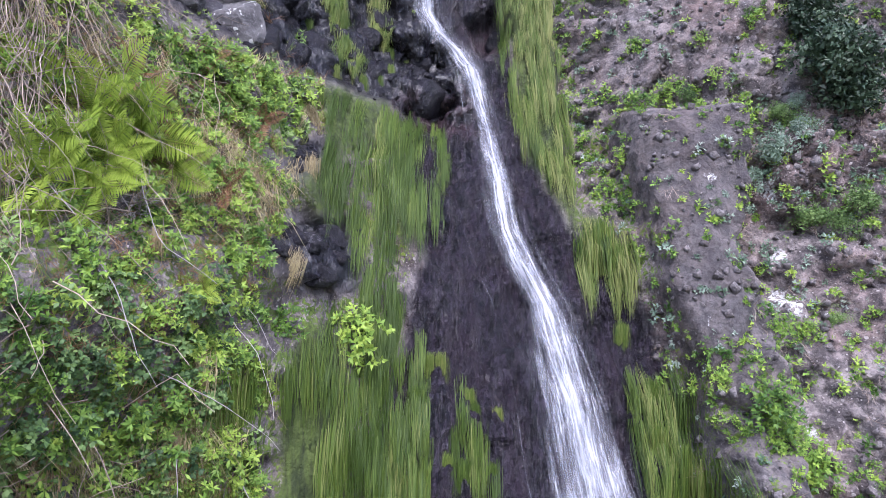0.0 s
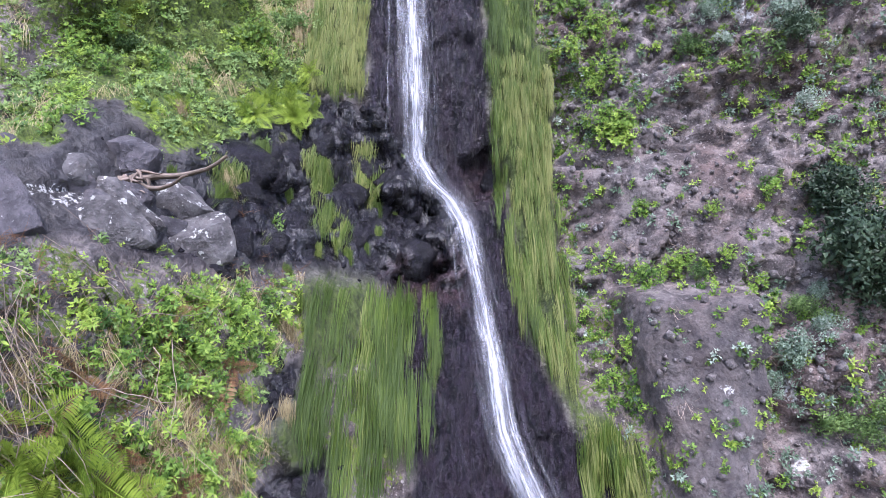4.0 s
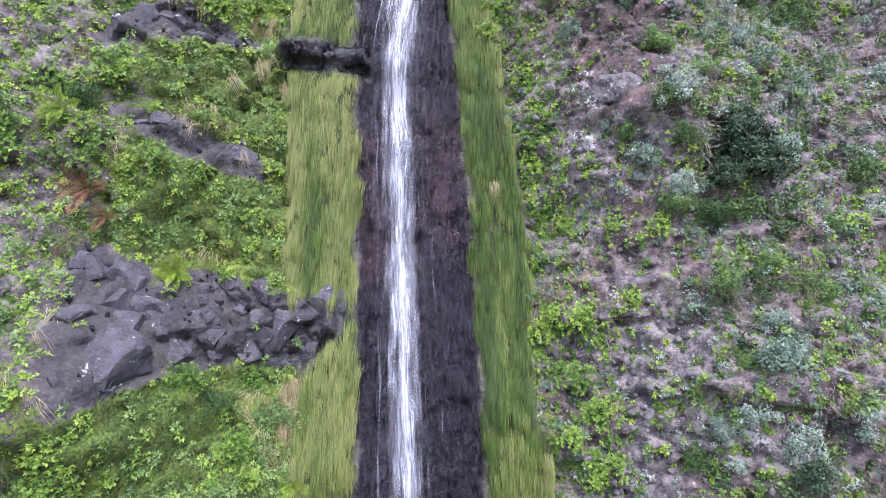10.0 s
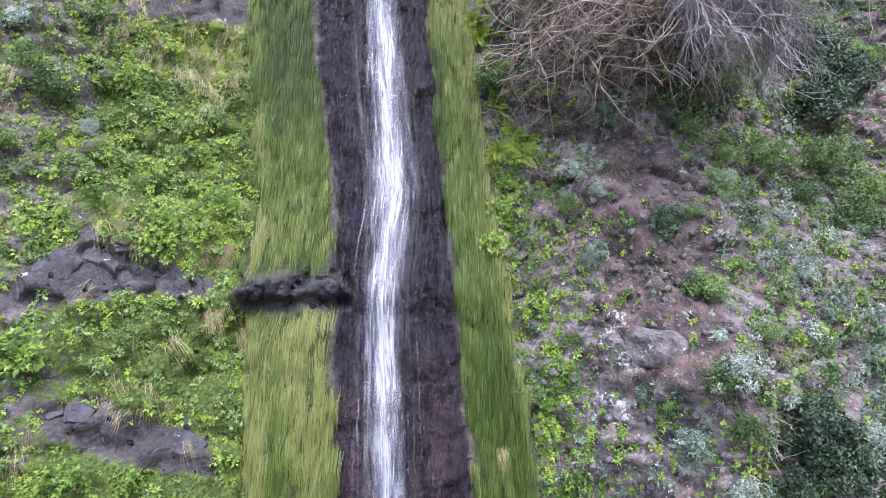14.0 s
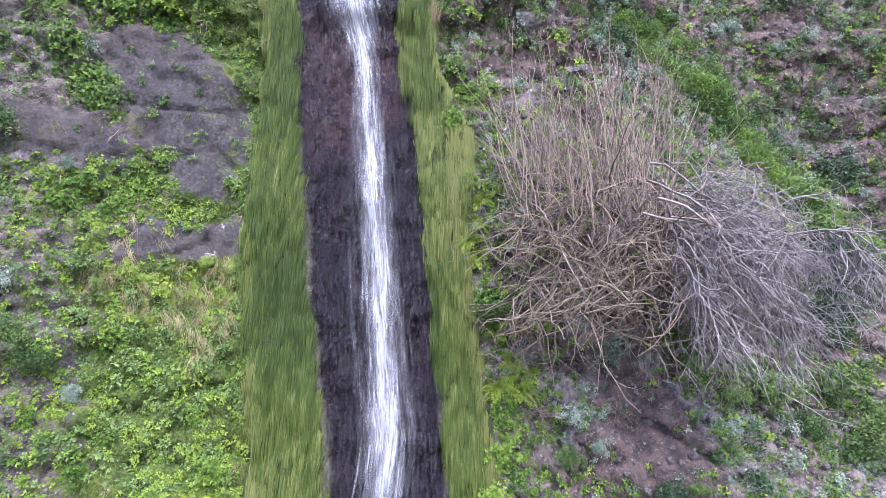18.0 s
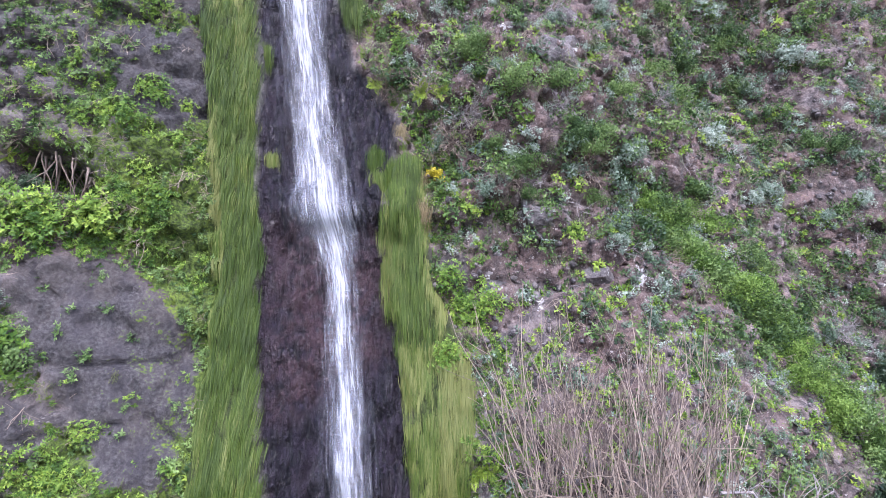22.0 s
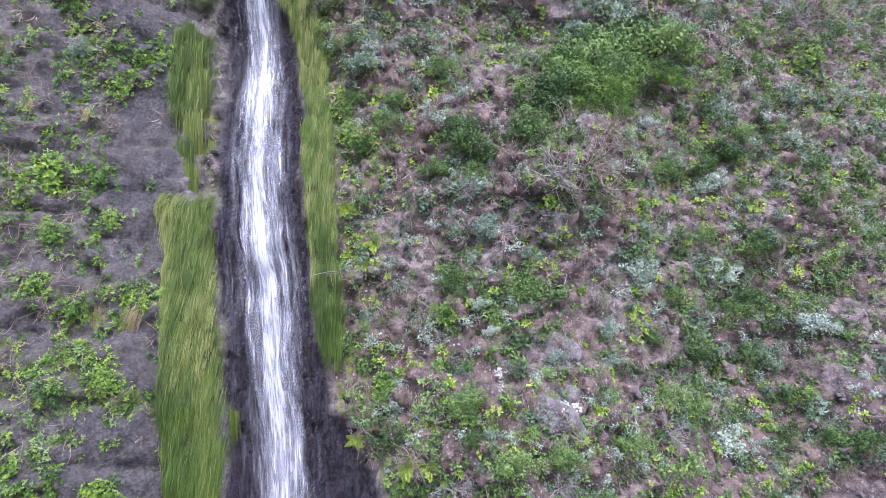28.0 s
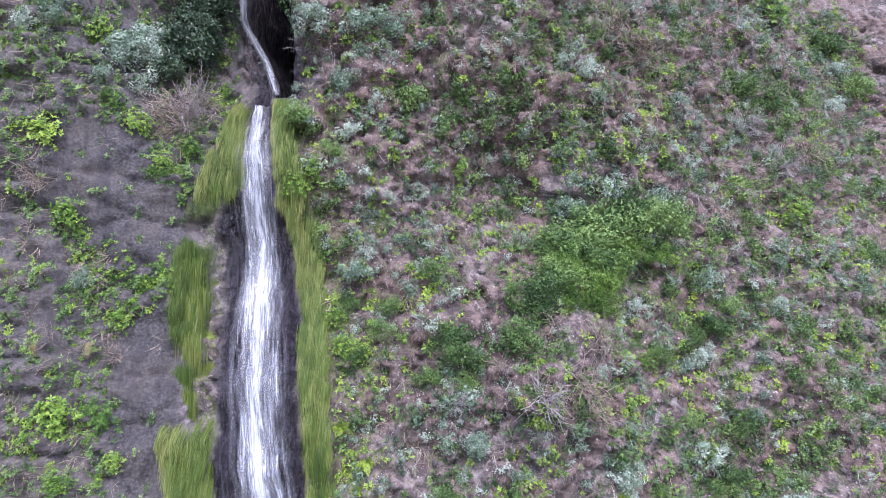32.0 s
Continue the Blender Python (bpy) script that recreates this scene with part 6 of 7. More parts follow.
stones([
    (-4.13, 14.24, 0.93), (-4.47, 14.89, 0.67), (-3.42, 14.37, 0.74), (-4.47, 15.30, 0.68), (-4.65, 14.77, 0.47), (-3.61, 14.17, 0.41),
    (-2.79, 14.13, 0.46), (-3.30, 14.64, 0.39), (-3.64, 15.06, 0.40), (-2.85, 14.74, 0.40), (-2.51, 15.02, 0.49), (-2.58, 14.44, 0.55),
    (-2.23, 14.55, 0.49), (-3.17, 15.18, 0.33), (-4.07, 14.82, 0.44), (-1.95, 14.67, 0.41), (-4.84, 15.42, 0.44), (-2.04, 14.10, 0.48),
    (-3.12, 14.25, 0.38), (-2.73, 9.77, 0.41), (-3.03, 10.01, 0.44), (-3.15, 9.97, 0.37), (-2.79, 10.13, 0.33), (1.42, 18.87, 0.43),
    (-5.00, 19.38, 0.29), (-4.74, 19.54, 0.45), (-4.46, 19.63, 0.45), (-4.07, 19.56, 0.46), (-3.73, 19.49, 0.39), (-3.23, 19.27, 0.39),
], GREY_STONE, 3)
stones([(1.34, 27.10, 0.67)], GREY_STONE, 33)
stones([
    (2.25, 28.19, 0.45), (3.19, 27.22, 0.69), (1.42, 26.97, 0.59), (2.09, 26.81, 0.48), (3.85, 27.21, 0.73), (2.52, 30.88, 0.62), (2.68, 30.56, 0.52), (2.63, 31.71, 0.77), (2.71, 31.08, 0.66), (1.71, 31.47, 0.55), (5.34, 33.83, 0.45), (5.93, 33.84, 0.69), (8.92, 30.38, 0.59),
    (2.74, 18.40, 0.63), (2.72, 17.56, 0.61), (3.37, 18.41, 0.82), (2.26, 28.15, 0.79),
], PALE_STONE, 3)

stones([(0.45, 19.2, 0.34), (0.62, 18.95, 0.3), (0.35, 18.8, 0.3), (0.7, 18.6, 0.26), (0.5, 18.4, 0.3), (0.62, 18.15, 0.24), (0.4, 18.1, 0.26), (0.72, 19.3, 0.22),
        (-2.35, 19.22, 0.3), (-2.1, 19.25, 0.34), (-1.8, 19.25, 0.36), (-1.55, 19.3, 0.34), (-1.35, 19.15, 0.3), (-1.5, 18.95, 0.22), (-1.95, 19.05, 0.24),
        (-0.75, 30.9, 0.3), (-0.6, 30.5, 0.34), (-0.5, 30.1, 0.36), (-0.75, 29.9, 0.28), (-0.4, 29.7, 0.34), (-0.65, 29.4, 0.3), (-0.35, 29.3, 0.26), (-0.55, 28.9, 0.32), (-0.8, 28.7, 0.24),
        (-0.5, 28.4, 0.3), (-0.75, 28.2, 0.26), (-1.95, 28.4, 0.34), (-2.1, 28.7, 0.26), (-1.85, 29.0, 0.24), (-2.15, 29.5, 0.22), (0.35, 20.9, 0.26), (0.25, 21.5, 0.22), (0.5, 20.3, 0.24),
        (1.45, 18.95, 0.3), (1.4, 14.1, 0.3), (1.55, 13.9, 0.22), (1.25, 14.2, 0.2)], BLACK_STONE, 9)
stones([(-3.07, 9.92, 0.86), (-2.86, 9.99, 0.75), (-3.09, 9.75, 0.87), (-2.67, 9.59, 0.87), (-3.41, 10.26, 0.51), (-3.11, 10.25, 0.55)], LICHEN_STONE, 6)
stones([(-1.1, 10.25, 0.5), (1.1, 10.75, 0.45)], BLACK_STONE, 5)
def boulders(outline, mats, seed, gap, lo, hi):
    """Blocks set close over a ledge, on a jittered grid."""
    rng = random.Random(seed)
    x0, x1 = min(p[0] for p in outline), max(p[0] for p in outline)
    z0, z1 = min(p[1] for p in outline), max(p[1] for p in outline)
    chosen = {m: [] for m in mats}
    for j in range(int((z1 - z0) / (gap * 0.8)) + 1):
        for i in range(int((x1 - x0) / gap) + 1):
            x = x0 + (i + 0.5 * (j % 2) + rng.uniform(-0.3, 0.3)) * gap
            z = z0 + (j + rng.uniform(-0.3, 0.3)) * gap * 0.8
            if float(inside(np.array([x]), np.array([z]), outline, 0.08)[0]) > 0.5:
                chosen[mats[0] if x > -2.9 or len(mats) == 1 else mats[-1]].append((x, z, lo + (hi - lo) * rng.random() ** 2.2))
    for m in mats:
        stones(chosen[m], m, seed + 1)


boulders(DARK_ROCKS[2], (BLACK_STONE, GREY_STONE), 71, 0.5, 0.3, 0.95)
boulders(DARK_ROCKS[3], (GREY_STONE,), 72, 0.44, 0.24, 0.9)
boulders(DARK_ROCKS[5], (GREY_STONE,), 73, 0.36, 0.2, 0.5)
boulders(DARK_ROCKS[7], (GREY_STONE,), 74, 0.42, 0.2, 0.5)
boulders(DARK_ROCKS[0], (BLACK_STONE,), 75, 0.2, 0.16, 0.26)
boulders(DARK_ROCKS[1], (BLACK_STONE,), 76, 0.26, 0.2, 0.36)


# ---- low plant cover that nobody could count ----
def spread(name, pieces, x, z, size, mat, seed, label, turn=40, sink=0.02):
    """Many small plants, joined into one object."""
    rng = np.random.default_rng(seed)
    y = skin(x, z) + sink
    vs, fs, tones, at = [], [], [], 0
    pick = rng.integers(0, len(pieces), len(x))
    for k, piece in enumerate(pieces):
        v, q = piece[0], piece[1]
        tone = piece[2] if len(piece) > 2 else np.full(len(v), 0.5)
        sel = np.where(pick == k)[0]
        if not len(sel):
            continue
        a = np.radians(rng.uniform(-turn, turn, len(sel)))
        c, s = np.cos(a)[:, None], np.sin(a)[:, None]
        flip = rng.choice([-1.0, 1.0], len(sel))[:, None]
        vx, vy, vz = v[None, :, 0] * flip, v[None, :, 1], v[None, :, 2]
        sz = size[sel][:, None]
        out = np.stack([x[sel][:, None] + sz * (vx * c + vz * s), y[sel][:, None] + sz * vy, z[sel][:, None] + sz * (-vx * s + vz * c)], -1)
        vs.append(out.reshape(-1, 3))
        fs.append((q[None] + (np.arange(len(sel)) * len(v))[:, None, None] + at).reshape(-1, q.shape[1]))
        tones.append((tone[None] + rng.normal(0, 0.24, len(sel))[:, None]).ravel())
        at += len(sel) * len(v)
    me = mesh(name, np.concatenate(vs), np.concatenate(fs), mat, np.concatenate(tones))
    return tagged(new(name, me), label, "plants", kind="stuff")


def sow(rng, n, x0, x1, z0, z1, want):
    """Random places in a box, kept by a chance that want(x, z) gives."""
    x, z = rng.uniform(x0, x1, n), rng.uniform(z0, z1, n)
    grown = step(-0.6, 0.3, x - run(z, 3, -4.4, 8, -4.4, 12, -5.4, 16, -6.4, 25, -7.0, 35, -7.8, 45, -8.8)) * step(0.6, -0.3, x - run(z, 4, 6.2, 12, 7.4, 16, 8.4, 20, 9.0, 25, 10.6, 30, 12.4, 40, 15.5))
    keep = rng.uniform(0, 1, n) < want(x, z) * grown
    return x[keep], z[keep]


def free(x, z):
    bed, mat, dark, slab, spots = zones(x, z)
    return np.clip(1 - bed - mat - 0.95 * dark - 0.92 * slab - 0.6 * spots, 0, 1)


tri = dict(shape=blades, k=3)
small_herbs = library(6, lambda r: herb_arrays(r, 11, 8, 0.18, 0.32, 0.5, **tri))
tiny_herbs = library(4, lambda r: herb_arrays(r, 6, 7, 0.27, 0.42, 0.4, **tri))
small_bush = library(4, lambda r: bush_arrays(r, 11, 19, 0.085, 0.55, **tri)[:3])
small_tuft = library(5, lambda r: tuft_arrays(r, 22, 0.9, 0.016, 3))
small_twig = library(5, lambda r: brush_arrays(r, 6, 2))
rng = np.random.default_rng(7)


def left_of(x, z):
    return step(0.05, -0.1, x - mat_left(z))


def right_of(x, z):
    return step(-0.05, 0.1, x - mat_right(z))


# the green bank beside the fall: herbs over short hanging grass
x, z = sow(rng, 19000, -6.6, -1.4, 3, 25, lambda x, z: left_of(x, z) * free(x, z) * np.clip(0.62 + 1.3 * cloud(x, z, 0.7, 3, 701), 0.15, 1))
half = (cloud(x, z, 0.5, 3, 702) + 0.5 * (hashed(x * 90, z * 90, 5) - 0.5) > 0.0) | (hashed(x * 70, z * 70, 6) < 0.15)
half &= (z > 12.8) | (z < 10.3) | (hashed(x * 50, z * 50, 7) < 0.45)
spread("bank_herbs", small_herbs[:2] + tiny_herbs, x[half], z[half], rng.uniform(0.12, 0.27, half.sum()), BRIGHT, 1, "low bright green herbs covering the steep bank")
spread("bank_green_herbs", small_herbs[:2] + tiny_herbs, x[~half], z[~half], rng.uniform(0.12, 0.27, (~half).sum()), MID, 16, "low mid-green herbs covering the steep bank")
x, z = sow(rng, 10000, -7.0, -1.4, 3, 26, lambda x, z: left_of(x, z) * free(x, z) * (0.5 - 1.2 * cloud(x, z, 0.7, 3, 701)) * np.where(z > 10, 0.6, 0.7))
spread("bank_grass", small_tuft, x, z, rng.uniform(0.18, 0.36, len(x)), GRASS, 2, "short green grass hanging between the herbs")
x, z = sow(rng, 15000, -6.0, -1.4, 3, 25, lambda x, z: left_of(x, z) * free(x, z) * step(-0.02, 0.2, cloud(x, z, 1.1, 3, 703)) * np.where(z < 10.5, 1.0, 0.3))
spread("bank_straw", small_tuft, x, z, rng.uniform(0.25, 0.5, len(x)), STRAW, 3, "dry straw-coloured grass on the bank")
x, z = sow(rng, 5200, -5.5, -1.4, 3, 10.5, lambda x, z: left_of(x, z) * free(x, z) * step(-0.05, 0.15, cloud(x, z, 1.2, 3, 704)))
spread("bank_dead_fern", small_twig, x, z, rng.uniform(0.2, 0.4, len(x)), RUST, 4, "rust-brown dead fern litter on the bank")
x, z = sow(rng, 13000, -8.5, -2.6, 24, 45, lambda x, z: left_of(x, z) * free(x, z) * (0.30 + 0.9 * cloud(x, z, 1.2, 3, 705)))
spread("upper_bank_herbs", small_herbs, x, z, rng.uniform(0.18, 0.38, len(x)), MID, 5, "scattered green herbs on the upper bank")
x, z = sow(rng, 10500, -8.5, -2.6, 24, 45, lambda x, z: left_of(x, z) * free(x, z) * (0.22 + 1.0 * cloud(x, z, 1.0, 3, 706)))
spread("upper_bank_bright_herbs", small_herbs, x, z, rng.uniform(0.18, 0.34, len(x)), BRIGHT, 6, "scattered bright green herbs on the upper bank")
x, z = sow(rng, 2600, -8.5, -2.6, 24, 45, lambda x, z: left_of(x, z) * free(x, z) * (0.3 - 0.8 * cloud(x, z, 1.2, 3, 705)))
spread("upper_bank_twigs", small_twig, x, z, rng.uniform(0.3, 0.6, len(x)), TWIG, 7, "brown dry stalks on the upper bank")

LEDGES = [[(-6.6, 28.9), (-4.2, 28.7), (-3.3, 27.6), (-4.2, 27.5), (-6.6, 27.6)], [(-6.0, 24.9), (-4.6, 24.8), (-3.9, 24.4), (-6.0, 24.2)], [(-4.7, 32.9), (-3.5, 32.9), (-3.4, 32.4), (-4.7, 32.2)], [(-5.4, 37.0), (-3.8, 36.9), (-3.7, 36.4), (-5.4, 36.2)]]
x, z = sow(rng, 3600, -6.6, -3.3, 24, 37.2, lambda x, z: np.clip(sum(inside(x, z, o, 0.2) for o in LEDGES), 0, 1) * np.clip(0.7 + cloud(x, z, 0.7, 3, 709), 0, 1))
spread("ledge_herbs", small_herbs, x, z, rng.uniform(0.2, 0.36, len(x)), BRIGHT, 15, "bright green herbs crowding the rock ledges")

big_leaves = library(4, lambda r: herb_arrays(r, 26, 6, 0.11, 0.6, 0.6))
x, z = sow(rng, 1100, -4.6, -1.9, 3, 6.9, lambda x, z: left_of(x, z) * free(x, z) * np.clip(0.45 + 1.3 * cloud(x, z, 0.9, 3, 707), 0, 1))
spread("bramble_leaves", big_leaves, x, z, rng.uniform(0.22, 0.42, len(x)), MID, 8, "green bramble leaves trailing over the lower bank", sink=-0.06)
x, z = sow(rng, 1700, -4.6, -1.5, 3, 9.2, lambda x, z: left_of(x, z) * free(x, z) * np.clip(0.4 - 1.3 * cloud(x, z, 0.9, 3, 707), 0, 1))
spread("bank_sprigs", library(4, lambda r: herb_arrays(r, 18, 9, 0.16, 0.27, 0.6)), x, z, rng.uniform(0.22, 0.45, len(x)), BRIGHT, 9, "bright green leafy sprigs on the lower bank", sink=-0.06)

# the drier side: a green strip along the fall, then rosettes and litter on rock
x, z = sow(rng, 11000, 0.0, 5.0, 5, 30, lambda x, z: right_of(x, z) * free(x, z) * step(1.5, 0.25, x - mat_right(z)) * (0.62 + 0.9 * cloud(x, z, 0.9, 3, 711)))
spread("strip_herbs", small_herbs, x, z, rng.uniform(0.16, 0.32, len(x)), BRIGHT, 11, "bright green herbs in a strip along the wet rock")
x, z = sow(rng, 16000, 0.5, 8.5, 4, 27, lambda x, z: right_of(x, z) * (0.35 + 0.65 * free(x, z)) * np.clip(0.42 + 1.3 * cloud(x, z, 1.0, 3, 712), 0, 1))
spread("rock_herbs", tiny_herbs, x, z, rng.uniform(0.10, 0.26, len(x)), BRIGHT, 12, "small green rosettes scattered over dry rock")
x, z = sow(rng, 9000, 0.5, 8.5, 4, 27, lambda x, z: right_of(x, z) * (0.35 + 0.65 * free(x, z)) * np.clip(0.26 + 1.0 * cloud(x, z, 1.1, 3, 713), 0, 1))
spread("rock_grey_herbs", tiny_herbs, x, z, rng.uniform(0.10, 0.26, len(x)), GREY, 13, "small grey-green rosettes scattered over dry rock")
x, z = sow(rng, 2500, 0.8, 9.5, 4, 27, lambda x, z: right_of(x, z) * free(x, z) * np.clip(0.4 - 0.9 * cloud(x, z, 1.0, 3, 712), 0, 1))
spread("rock_twigs", small_twig, x, z, rng.uniform(0.2, 0.5, len(x)), TWIG, 14, "brown dry stalks and litter on the rock")

# the high slope: mixed low shrubs
def high(x, z):
    return right_of(x, z) * (0.3 + 0.7 * free(x, z)) * np.maximum(step(23.5, 27.5, z + 0.35 * (x - 4)), 0.8 * step(3.4, 4.8, x + 0.5 * cloud(x, z, 1.5, 2, 741)) * step(11.0, 14.0, z))


x, z = sow(rng, 19000, -2.6, 16, 11, 47, lambda x, z: high(x, z) * np.clip(0.30 + 1.3 * cloud(x, z, 1.1, 3, 721), 0, 1))
spread("slope_herbs", small_herbs[:3] + tiny_herbs[:2], x, z, rng.uniform(0.2, 0.42, len(x)), MID, 21, "green herbs and low shrubs on the high slope")
x, z = sow(rng, 24000, -2.6, 16, 11, 47, lambda x, z: high(x, z) * np.clip(0.22 + 1.3 * cloud(x, z, 0.9, 3, 722), 0, 1))
spread("slope_bright_herbs", small_herbs[:2] + tiny_herbs, x, z, rng.uniform(0.18, 0.36, len(x)), BRIGHT, 22, "bright green herbs on the high slope")
x, z = sow(rng, 11000, -2.6, 16, 11, 47, lambda x, z: high(x, z) * np.clip(0.2 + 1.2 * cloud(x, z, 1.0, 3, 723), 0, 1))
spread("slope_grey_shrubs", small_bush, x, z, rng.uniform(0.25, 0.5, len(x)), GREY, 23, "small grey-green shrubs on the high slope")
x, z = sow(rng, 6500, -2.4, 16, 11, 47, lambda x, z: high(x, z) * np.clip(0.24 + 1.2 * cloud(x, z, 1.4, 3, 726), 0, 1))
spread("slope_green_shrubs", small_bush, x, z, rng.uniform(0.45, 0.95, len(x)), MID, 26, "rounded green shrubs covering the high slope")
x, z = sow(rng, 4200, -2.4, 16, 11, 47, lambda x, z: high(x, z) * np.clip(0.18 + 1.2 * cloud(x, z, 1.4, 3, 727), 0, 1))
spread("slope_silver_shrubs", small_bush, x, z, rng.uniform(0.4, 0.8, len(x)), GREY, 27, "rounded silvery shrubs on the high slope")
x, z = sow(rng, 5000, -2.6, 15, 11, 46, lambda x, z: high(x, z) * np.clip(0.45 - 1.0 * cloud(x, z, 1.1, 3, 721), 0, 1))
spread("slope_twigs", small_twig, x, z, rng.uniform(0.3, 0.7, len(x)), TWIG, 24, "dry brown brush between the shrubs")


x, z = sow(rng, 7000, -2.4, 16, 11, 47, lambda x, z: high(x, z) * np.clip(0.2 + 1.3 * cloud(x, z, 0.9, 3, 729), 0, 1))
spread("slope_dark_herbs", small_herbs[:3], x, z, rng.uniform(0.25, 0.5, len(x)), DARK, 30, "small dark green shrubs on the high slope")
x, z = sow(rng, 9000, -2.4, 16, 11, 47, lambda x, z: high(x, z) * np.clip(0.35 + 1.2 * cloud(x, z, 1.2, 3, 728), 0, 1))
spread("slope_grass", small_tuft, x, z, rng.uniform(0.25, 0.5, len(x)), SAGE, 28, "olive-grey grass between the shrubs")
x, z = sow(rng, 3500, -2.4, 16, 11, 47, lambda x, z: high(x, z) * np.clip(0.3 - 1.2 * cloud(x, z, 1.2, 3, 728), 0, 1))
spread("slope_straw", small_twig, x, z, rng.uniform(0.3, 0.6, len(x)), PALE_TWIG, 29, "pale dry stalks between the shrubs")


# loose chips and grit on the ledges of the drier rock
def chip_arrays(r):
    v = unit(np.array([(1, 0, 0), (-1, 0, 0), (0, 1, 0), (0, -1, 0), (0, 0, 1), (0, 0, -1)], float) + r.normal(0, 0.25, (6, 3))) * r.uniform(0.3, 0.6, (6, 1))
    return v, np.array([(0, 2, 4), (2, 1, 4), (1, 3, 4), (3, 0, 4), (2, 0, 5), (1, 2, 5), (3, 1, 5), (0, 3, 5)])


chips = library(6, chip_arrays)
x, z = sow(rng, 40000, 0.4, 11, 4, 42, lambda x, z: right_of(x, z) * np.clip(0.4 + 1.2 * cloud(x, z, 0.8, 3, 731), 0, 1) * (0.3 + 0.5 * step(34, 24, z)))
spread("rock_chips", chips, x, z, 0.03 + 0.17 * rng.uniform(0, 1, len(x)) ** 3, PALE_STONE, 31, "loose grey stone chips lodged on the rock slope", 180, -0.005)
x, z = sow(rng, 9000, -6, 3, 4, 40, lambda x, z: np.clip(zones(x, z)[0] * 0.02 + 0.5 * zones(x, z)[2], 0, 1))
spread("lava_chips", chips, x, z, 0.04 + 0.14 * rng.uniform(0, 1, len(x)) ** 3, BLACK_STONE, 32, "broken black lava chips in the wet bed", 180, 0.01)


# ---- the fallen dead tree with its thicket ----
def proud(x, z, out):
    return np.stack([x, skin(x, z) - out, z], -1)


def dead_tree():
    root = tagged(new("dead_tree"), "fallen leafless grey tree with a tangled brown thicket", "dead tree")
    rng = np.random.default_rng(33)
    n = 190
    bx, bz = rng.uniform(1.5, 3.7, n), rng.uniform(23.8, 25.1, n)
    start = proud(bx, bz, rng.uniform(0.2, 1.2, n))
    way = np.stack([0.22 * (bx - 2.6) + rng.normal(0, 0.16, n), rng.normal(0.05, 0.15, n), np.ones(n)], -1)
    canes = wander(rng, start, way, rng.uniform(0.9, 2.3, n), 7, 0.22)
    side = wander(rng, canes[np.repeat(np.arange(n), 3), rng.integers(2, 6, 3 * n)], np.repeat(way, 3, 0) + rng.normal(0, 0.4, (3 * n, 3)), rng.uniform(0.3, 0.7, 3 * n), 4, 0.3)
    part("cane_thicket", mesh("cane_thicket", *joined([tubes(canes, 0.009, 0.003), tubes(side, 0.004, 0.002)]), TWIG), root, "thicket of upright thin brown canes")
    n = 420
    bx, bz = rng.uniform(1.4, 3.8, n), rng.uniform(22.5, 24.7, n)
    knot = wander(rng, proud(bx, bz, rng.uniform(0.05, 1.3, n)), rng.normal(0, 1, (n, 3)) + np.array([0.1, -0.2, -0.25]), rng.uniform(0.6, 1.6, n), 7, 0.55, 0.06)
    twig = wander(rng, knot[np.repeat(np.arange(n), 3), rng.integers(1, 6, 3 * n)], rng.normal(0, 1, (3 * n, 3)) + np.array([0, 0, -0.3]), rng.uniform(0.2, 0.6, 3 * n), 4, 0.5, 0.05)
    part("tangle", mesh("tangle", *joined([tubes(knot, 0.011, 0.004), tubes(twig, 0.005, 0.002)]), TWIG), root, "dense brown tangle of dry twigs")
    limbs = [((3.3, 24.85), (1.0, 0.0, 0.05), 2.7), ((3.1, 24.55), (1.0, -0.05, -0.15), 2.7), ((3.2, 24.3), (1.0, -0.1, -0.35), 2.4), ((3.5, 24.9), (1.0, 0.0, -0.1), 2.9), ((3.0, 24.1), (0.8, -0.1, -0.55), 2.0),
             ((3.4, 24.6), (1.0, 0.0, -0.25), 2.6), ((3.3, 24.2), (0.9, -0.15, -0.65), 2.0), ((3.6, 24.0), (0.9, -0.1, -0.8), 2.6), ((3.4, 23.7), (0.75, -0.1, -0.9), 2.2)]
    for (lx, lz), way, length in limbs:
        s = proud(np.array([lx]), np.array([lz]), 1.3)
        main = wander(rng, s, np.array([way]), length, 14, 0.6, 0.05)
        m = 20
        at = rng.integers(3, 11, m)
        b1 = wander(rng, main[np.zeros(m, int), at], np.array([way]) + rng.normal(0, 0.5, (m, 3)) + np.array([0, 0, -0.35]), rng.uniform(0.5, 1.2, m), 8, 0.6, 0.07)
        b2 = wander(rng, b1[np.repeat(np.arange(m), 7), rng.integers(1, 7, 7 * m)], np.array([0.5, -0.05, -0.5]) + rng.normal(0, 0.55, (7 * m, 3)), rng.uniform(0.35, 0.9, 7 * m), 6, 0.35, 0.09)
        b3 = wander(rng, b2[np.repeat(np.arange(7 * m), 3), rng.integers(1, 5, 21 * m)], np.array([0.3, 0, -0.7]) + rng.normal(0, 0.6, (21 * m, 3)), rng.uniform(0.15, 0.45, 21 * m), 4, 0.35, 0.08)
        limb = part("limb", mesh("limb", *tubes(main, 0.022, 0.006), PALE_TWIG), root, "bleached grey fallen limb")
        part("branch_crown", mesh("branch_crown", *joined([tubes(b1, 0.013, 0.005), tubes(b2, 0.007, 0.003), tubes(b3, 0.0045, 0.0025)]), PALE_TWIG), limb)
    return root


dead_tree()


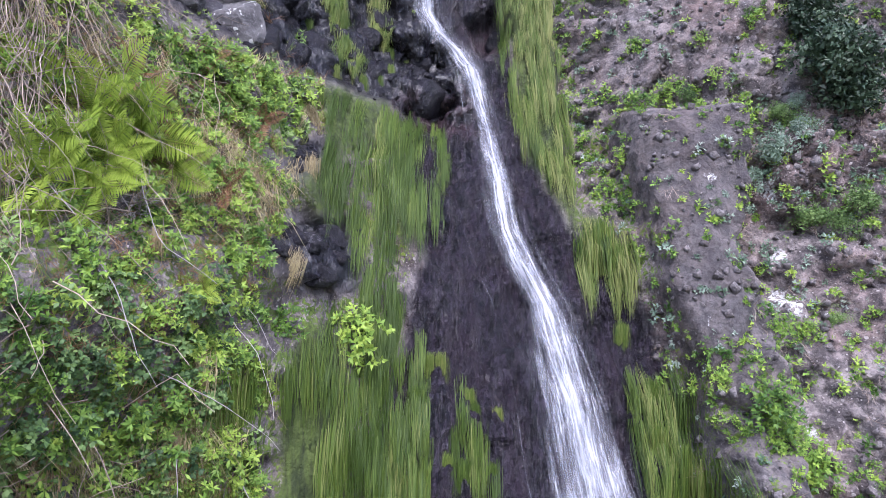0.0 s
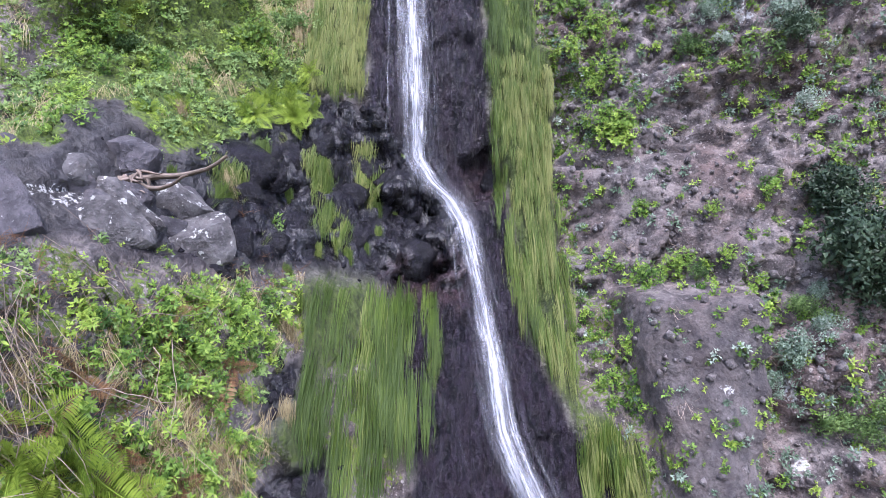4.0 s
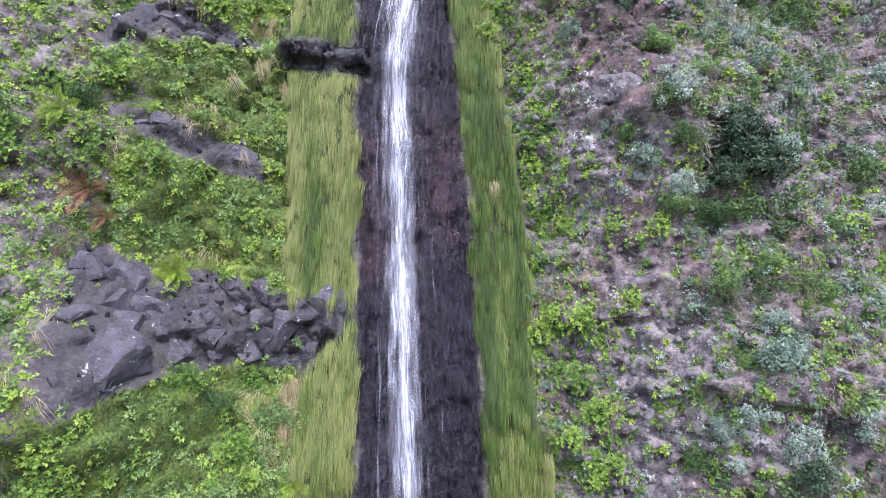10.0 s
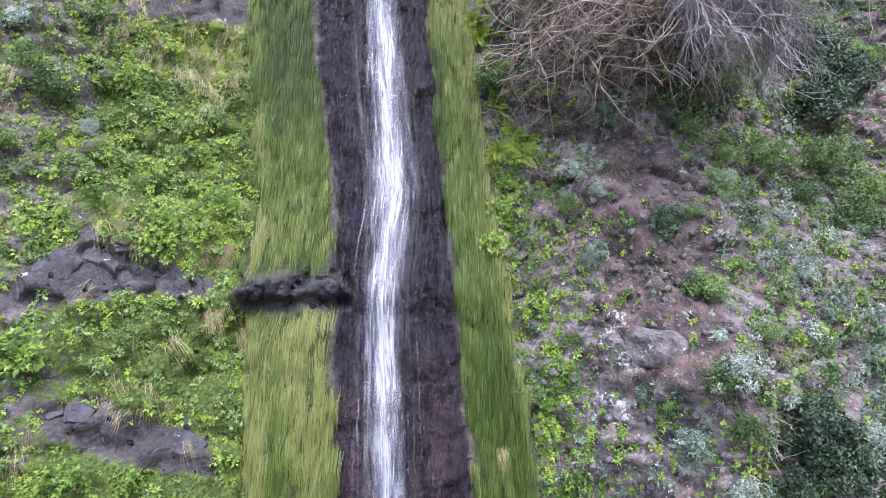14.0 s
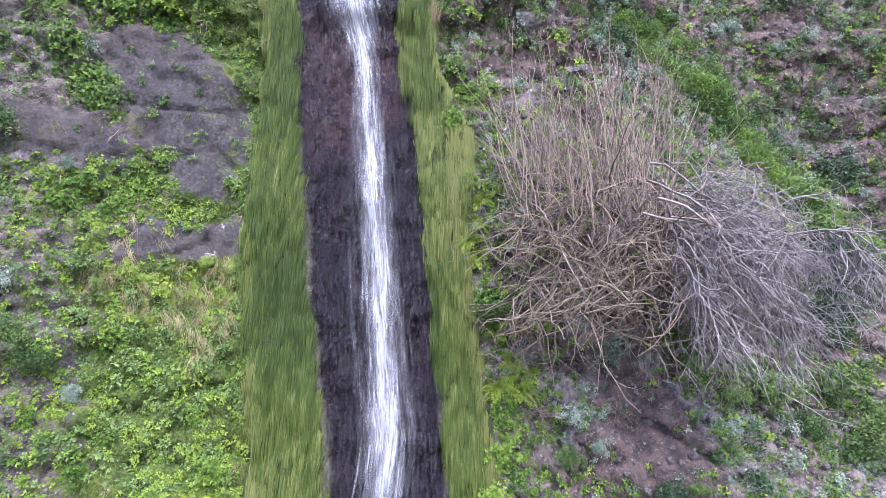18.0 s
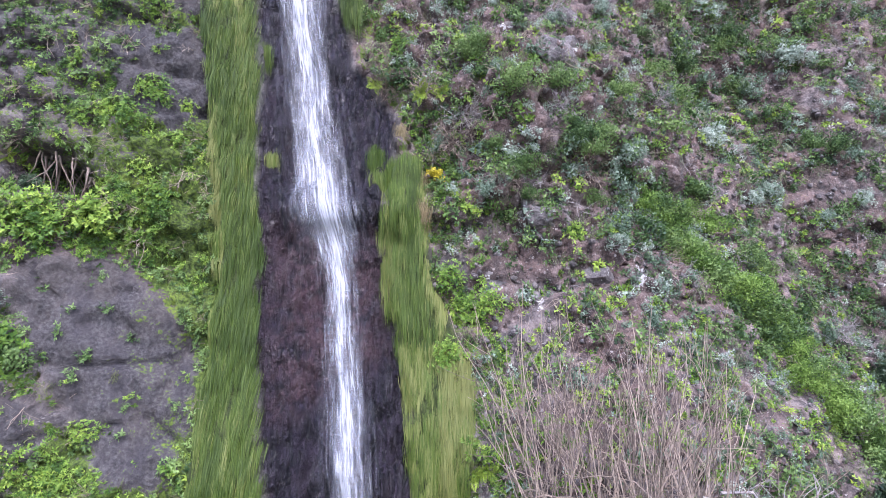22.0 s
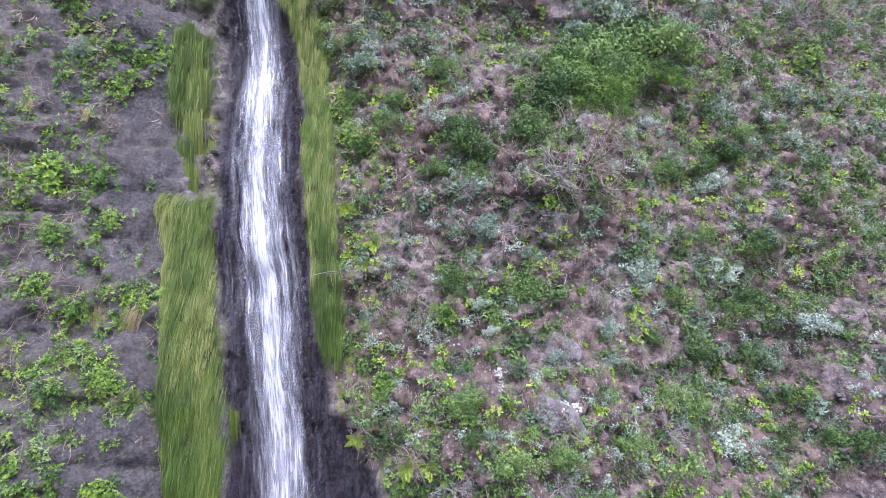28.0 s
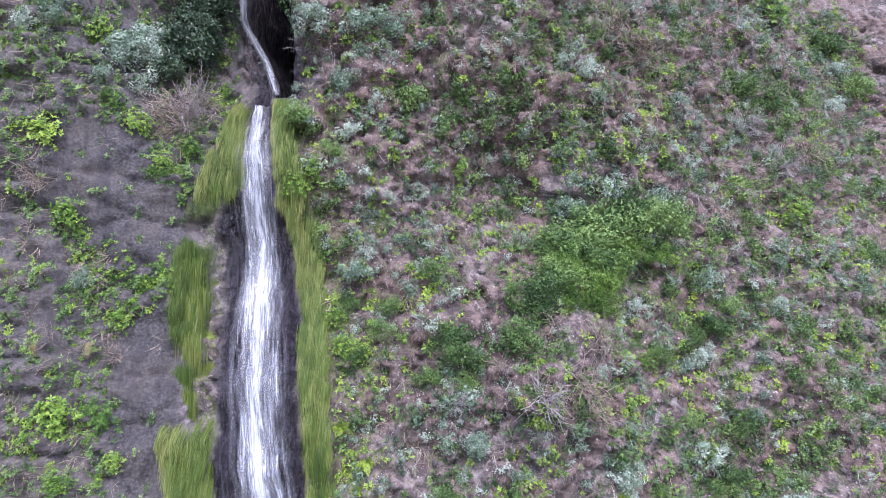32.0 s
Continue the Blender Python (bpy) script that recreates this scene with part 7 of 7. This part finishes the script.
# ---- brambles and roots hanging beside the lower bank, and what lies on the ledges ----
def hanging_roots():
    root = tagged(new("dry_vine"), "mass of brown leafless hanging stems on the bank", "dry stems")
    rng = np.random.default_rng(44)
    n = 1050
    bx, bz = -3.9 + 0.95 * rng.uniform(0, 1, n) ** 0.8, rng.uniform(6.0, 9.4, n)
    lines = wander(rng, proud(bx, bz, rng.uniform(0.05, 0.4, n)), np.array([0.03, -0.05, -1.0]) + rng.normal(0, 0.16, (n, 3)), rng.uniform(0.8, 2.2, n), 11, 0.42, 0.08)
    part("stem_mass", mesh("stem", *tubes(lines, rng.uniform(0.003, 0.006, n), 0.002), TWIG), root)
    n = 26
    bx, bz = rng.uniform(-3.2, -1.7, n), rng.uniform(4.8, 8.0, n)
    lines = wander(rng, proud(bx, bz, rng.uniform(0.1, 0.35, n)), np.array([0.25, -0.1, -0.8]) + rng.normal(0, 0.4, (n, 3)), rng.uniform(0.5, 1.5, n), 9, 0.3, 0.06)
    for line in lines:
        part("trailing_stem", mesh("trailing_stem", *tubes(line[None], 0.005, 0.002), PALE_TWIG), root)
    n = 420
    bx, bz = rng.uniform(-4.4, -2.3, n), rng.uniform(4.6, 9.6, n)
    lines = wander(rng, proud(bx, bz, rng.uniform(0.02, 0.4, n)), rng.normal(0, 0.7, (n, 3)) + np.array([0, -0.2, -0.3]), rng.uniform(0.4, 1.1, n), 7, 0.5, 0.05)
    part("tangle", mesh("tangle", *tubes(lines, 0.005, 0.002), TWIG), root)


hanging_roots()


def cave_roots():
    root = tagged(new("root_clump"), "brown dead roots hanging before the dark hollow", "roots")
    rng = np.random.default_rng(46)
    wood = bark_material("root_bark", (0.06, 0.042, 0.034), (0.22, 0.17, 0.14))
    for k in range(22):
        x = rng.uniform(-5.5, -4.5)
        z = 29.05 - 0.35 * (x + 5.5) + rng.uniform(-0.1, 0.15)
        line = wander(rng, proud(np.array([x]), np.array([z]), 0.12), np.array([[rng.normal(0.1, 0.3), -0.12, -1.0]]), rng.uniform(0.3, 0.75), 7, 0.35, 0.1)
        part("root_strand", mesh("root_strand", *tubes(line, rng.uniform(0.012, 0.035), 0.005), wood), root)


cave_roots()


def driftwood():
    root = tagged(new("dead_root"), "weathered brown dead root stump lying on the rock ledge", "driftwood")
    rng = np.random.default_rng(52)
    wood = bark_material("weathered_wood", (0.075, 0.055, 0.046), (0.22, 0.17, 0.14))
    start = proud(np.array([-3.05]), np.array([10.3]), 0.2)
    trunk = wander(rng, start, np.array([[1.0, 0.1, 0.08]]), 1.0, 9, 0.22)
    part("log", mesh("log", *tubes(trunk, 0.045, 0.02), wood), root)
    trunk = wander(rng, start + np.array([[0.1, -0.05, -0.1]]), np.array([[1.0, 0.2, 0.02]]), 0.6, 9, 0.35)
    part("log", mesh("log", *tubes(trunk, 0.035, 0.015), wood), root)
    n = 24
    lines = wander(rng, np.repeat(start, n, 0) + rng.normal(0, 0.06, (n, 3)), np.stack([rng.normal(-0.2, 0.7, n), rng.normal(-0.3, 0.2, n), rng.normal(-0.6, 0.25, n)], -1), rng.uniform(0.2, 0.42, n), 8, 0.3)
    for line in lines:
        part("root_arm", mesh("root_arm", *tubes(line[None], 0.026, 0.008), wood), root)


driftwood()


def litter_scrap():
    bm = bmesh.new()
    bmesh.ops.create_grid(bm, x_segments=5, y_segments=4, size=0.06)
    for v in bm.verts:
        v.co.z += 0.012 * noise.noise(v.co * 30)
    bmesh.ops.solidify(bm, geom=bm.faces[:], thickness=0.002)
    me = bpy.data.meshes.new("paper_scrap")
    bm.to_mesh(me)
    bm.free()
    scrap, nt, bsdf = material("white_paper")
    nt.links.new(blend(nt, noise_at(nt, nt.nodes.new("ShaderNodeTexCoord").outputs["Object"], 20.0), (0.7, 0.7, 0.68), (0.85, 0.85, 0.84)), bsdf.inputs["Base Color"])
    me.materials.append(scrap)
    ob = tagged(new("paper_scrap", me), "small white scrap of paper caught among leaves", "litter")
    ob.matrix_world = pose(SCRAP[0], float(skin(*SCRAP)) - 0.30, SCRAP[1], 80, 12, 8)


SCRAP = (-3.25, 5.61)
litter_scrap()
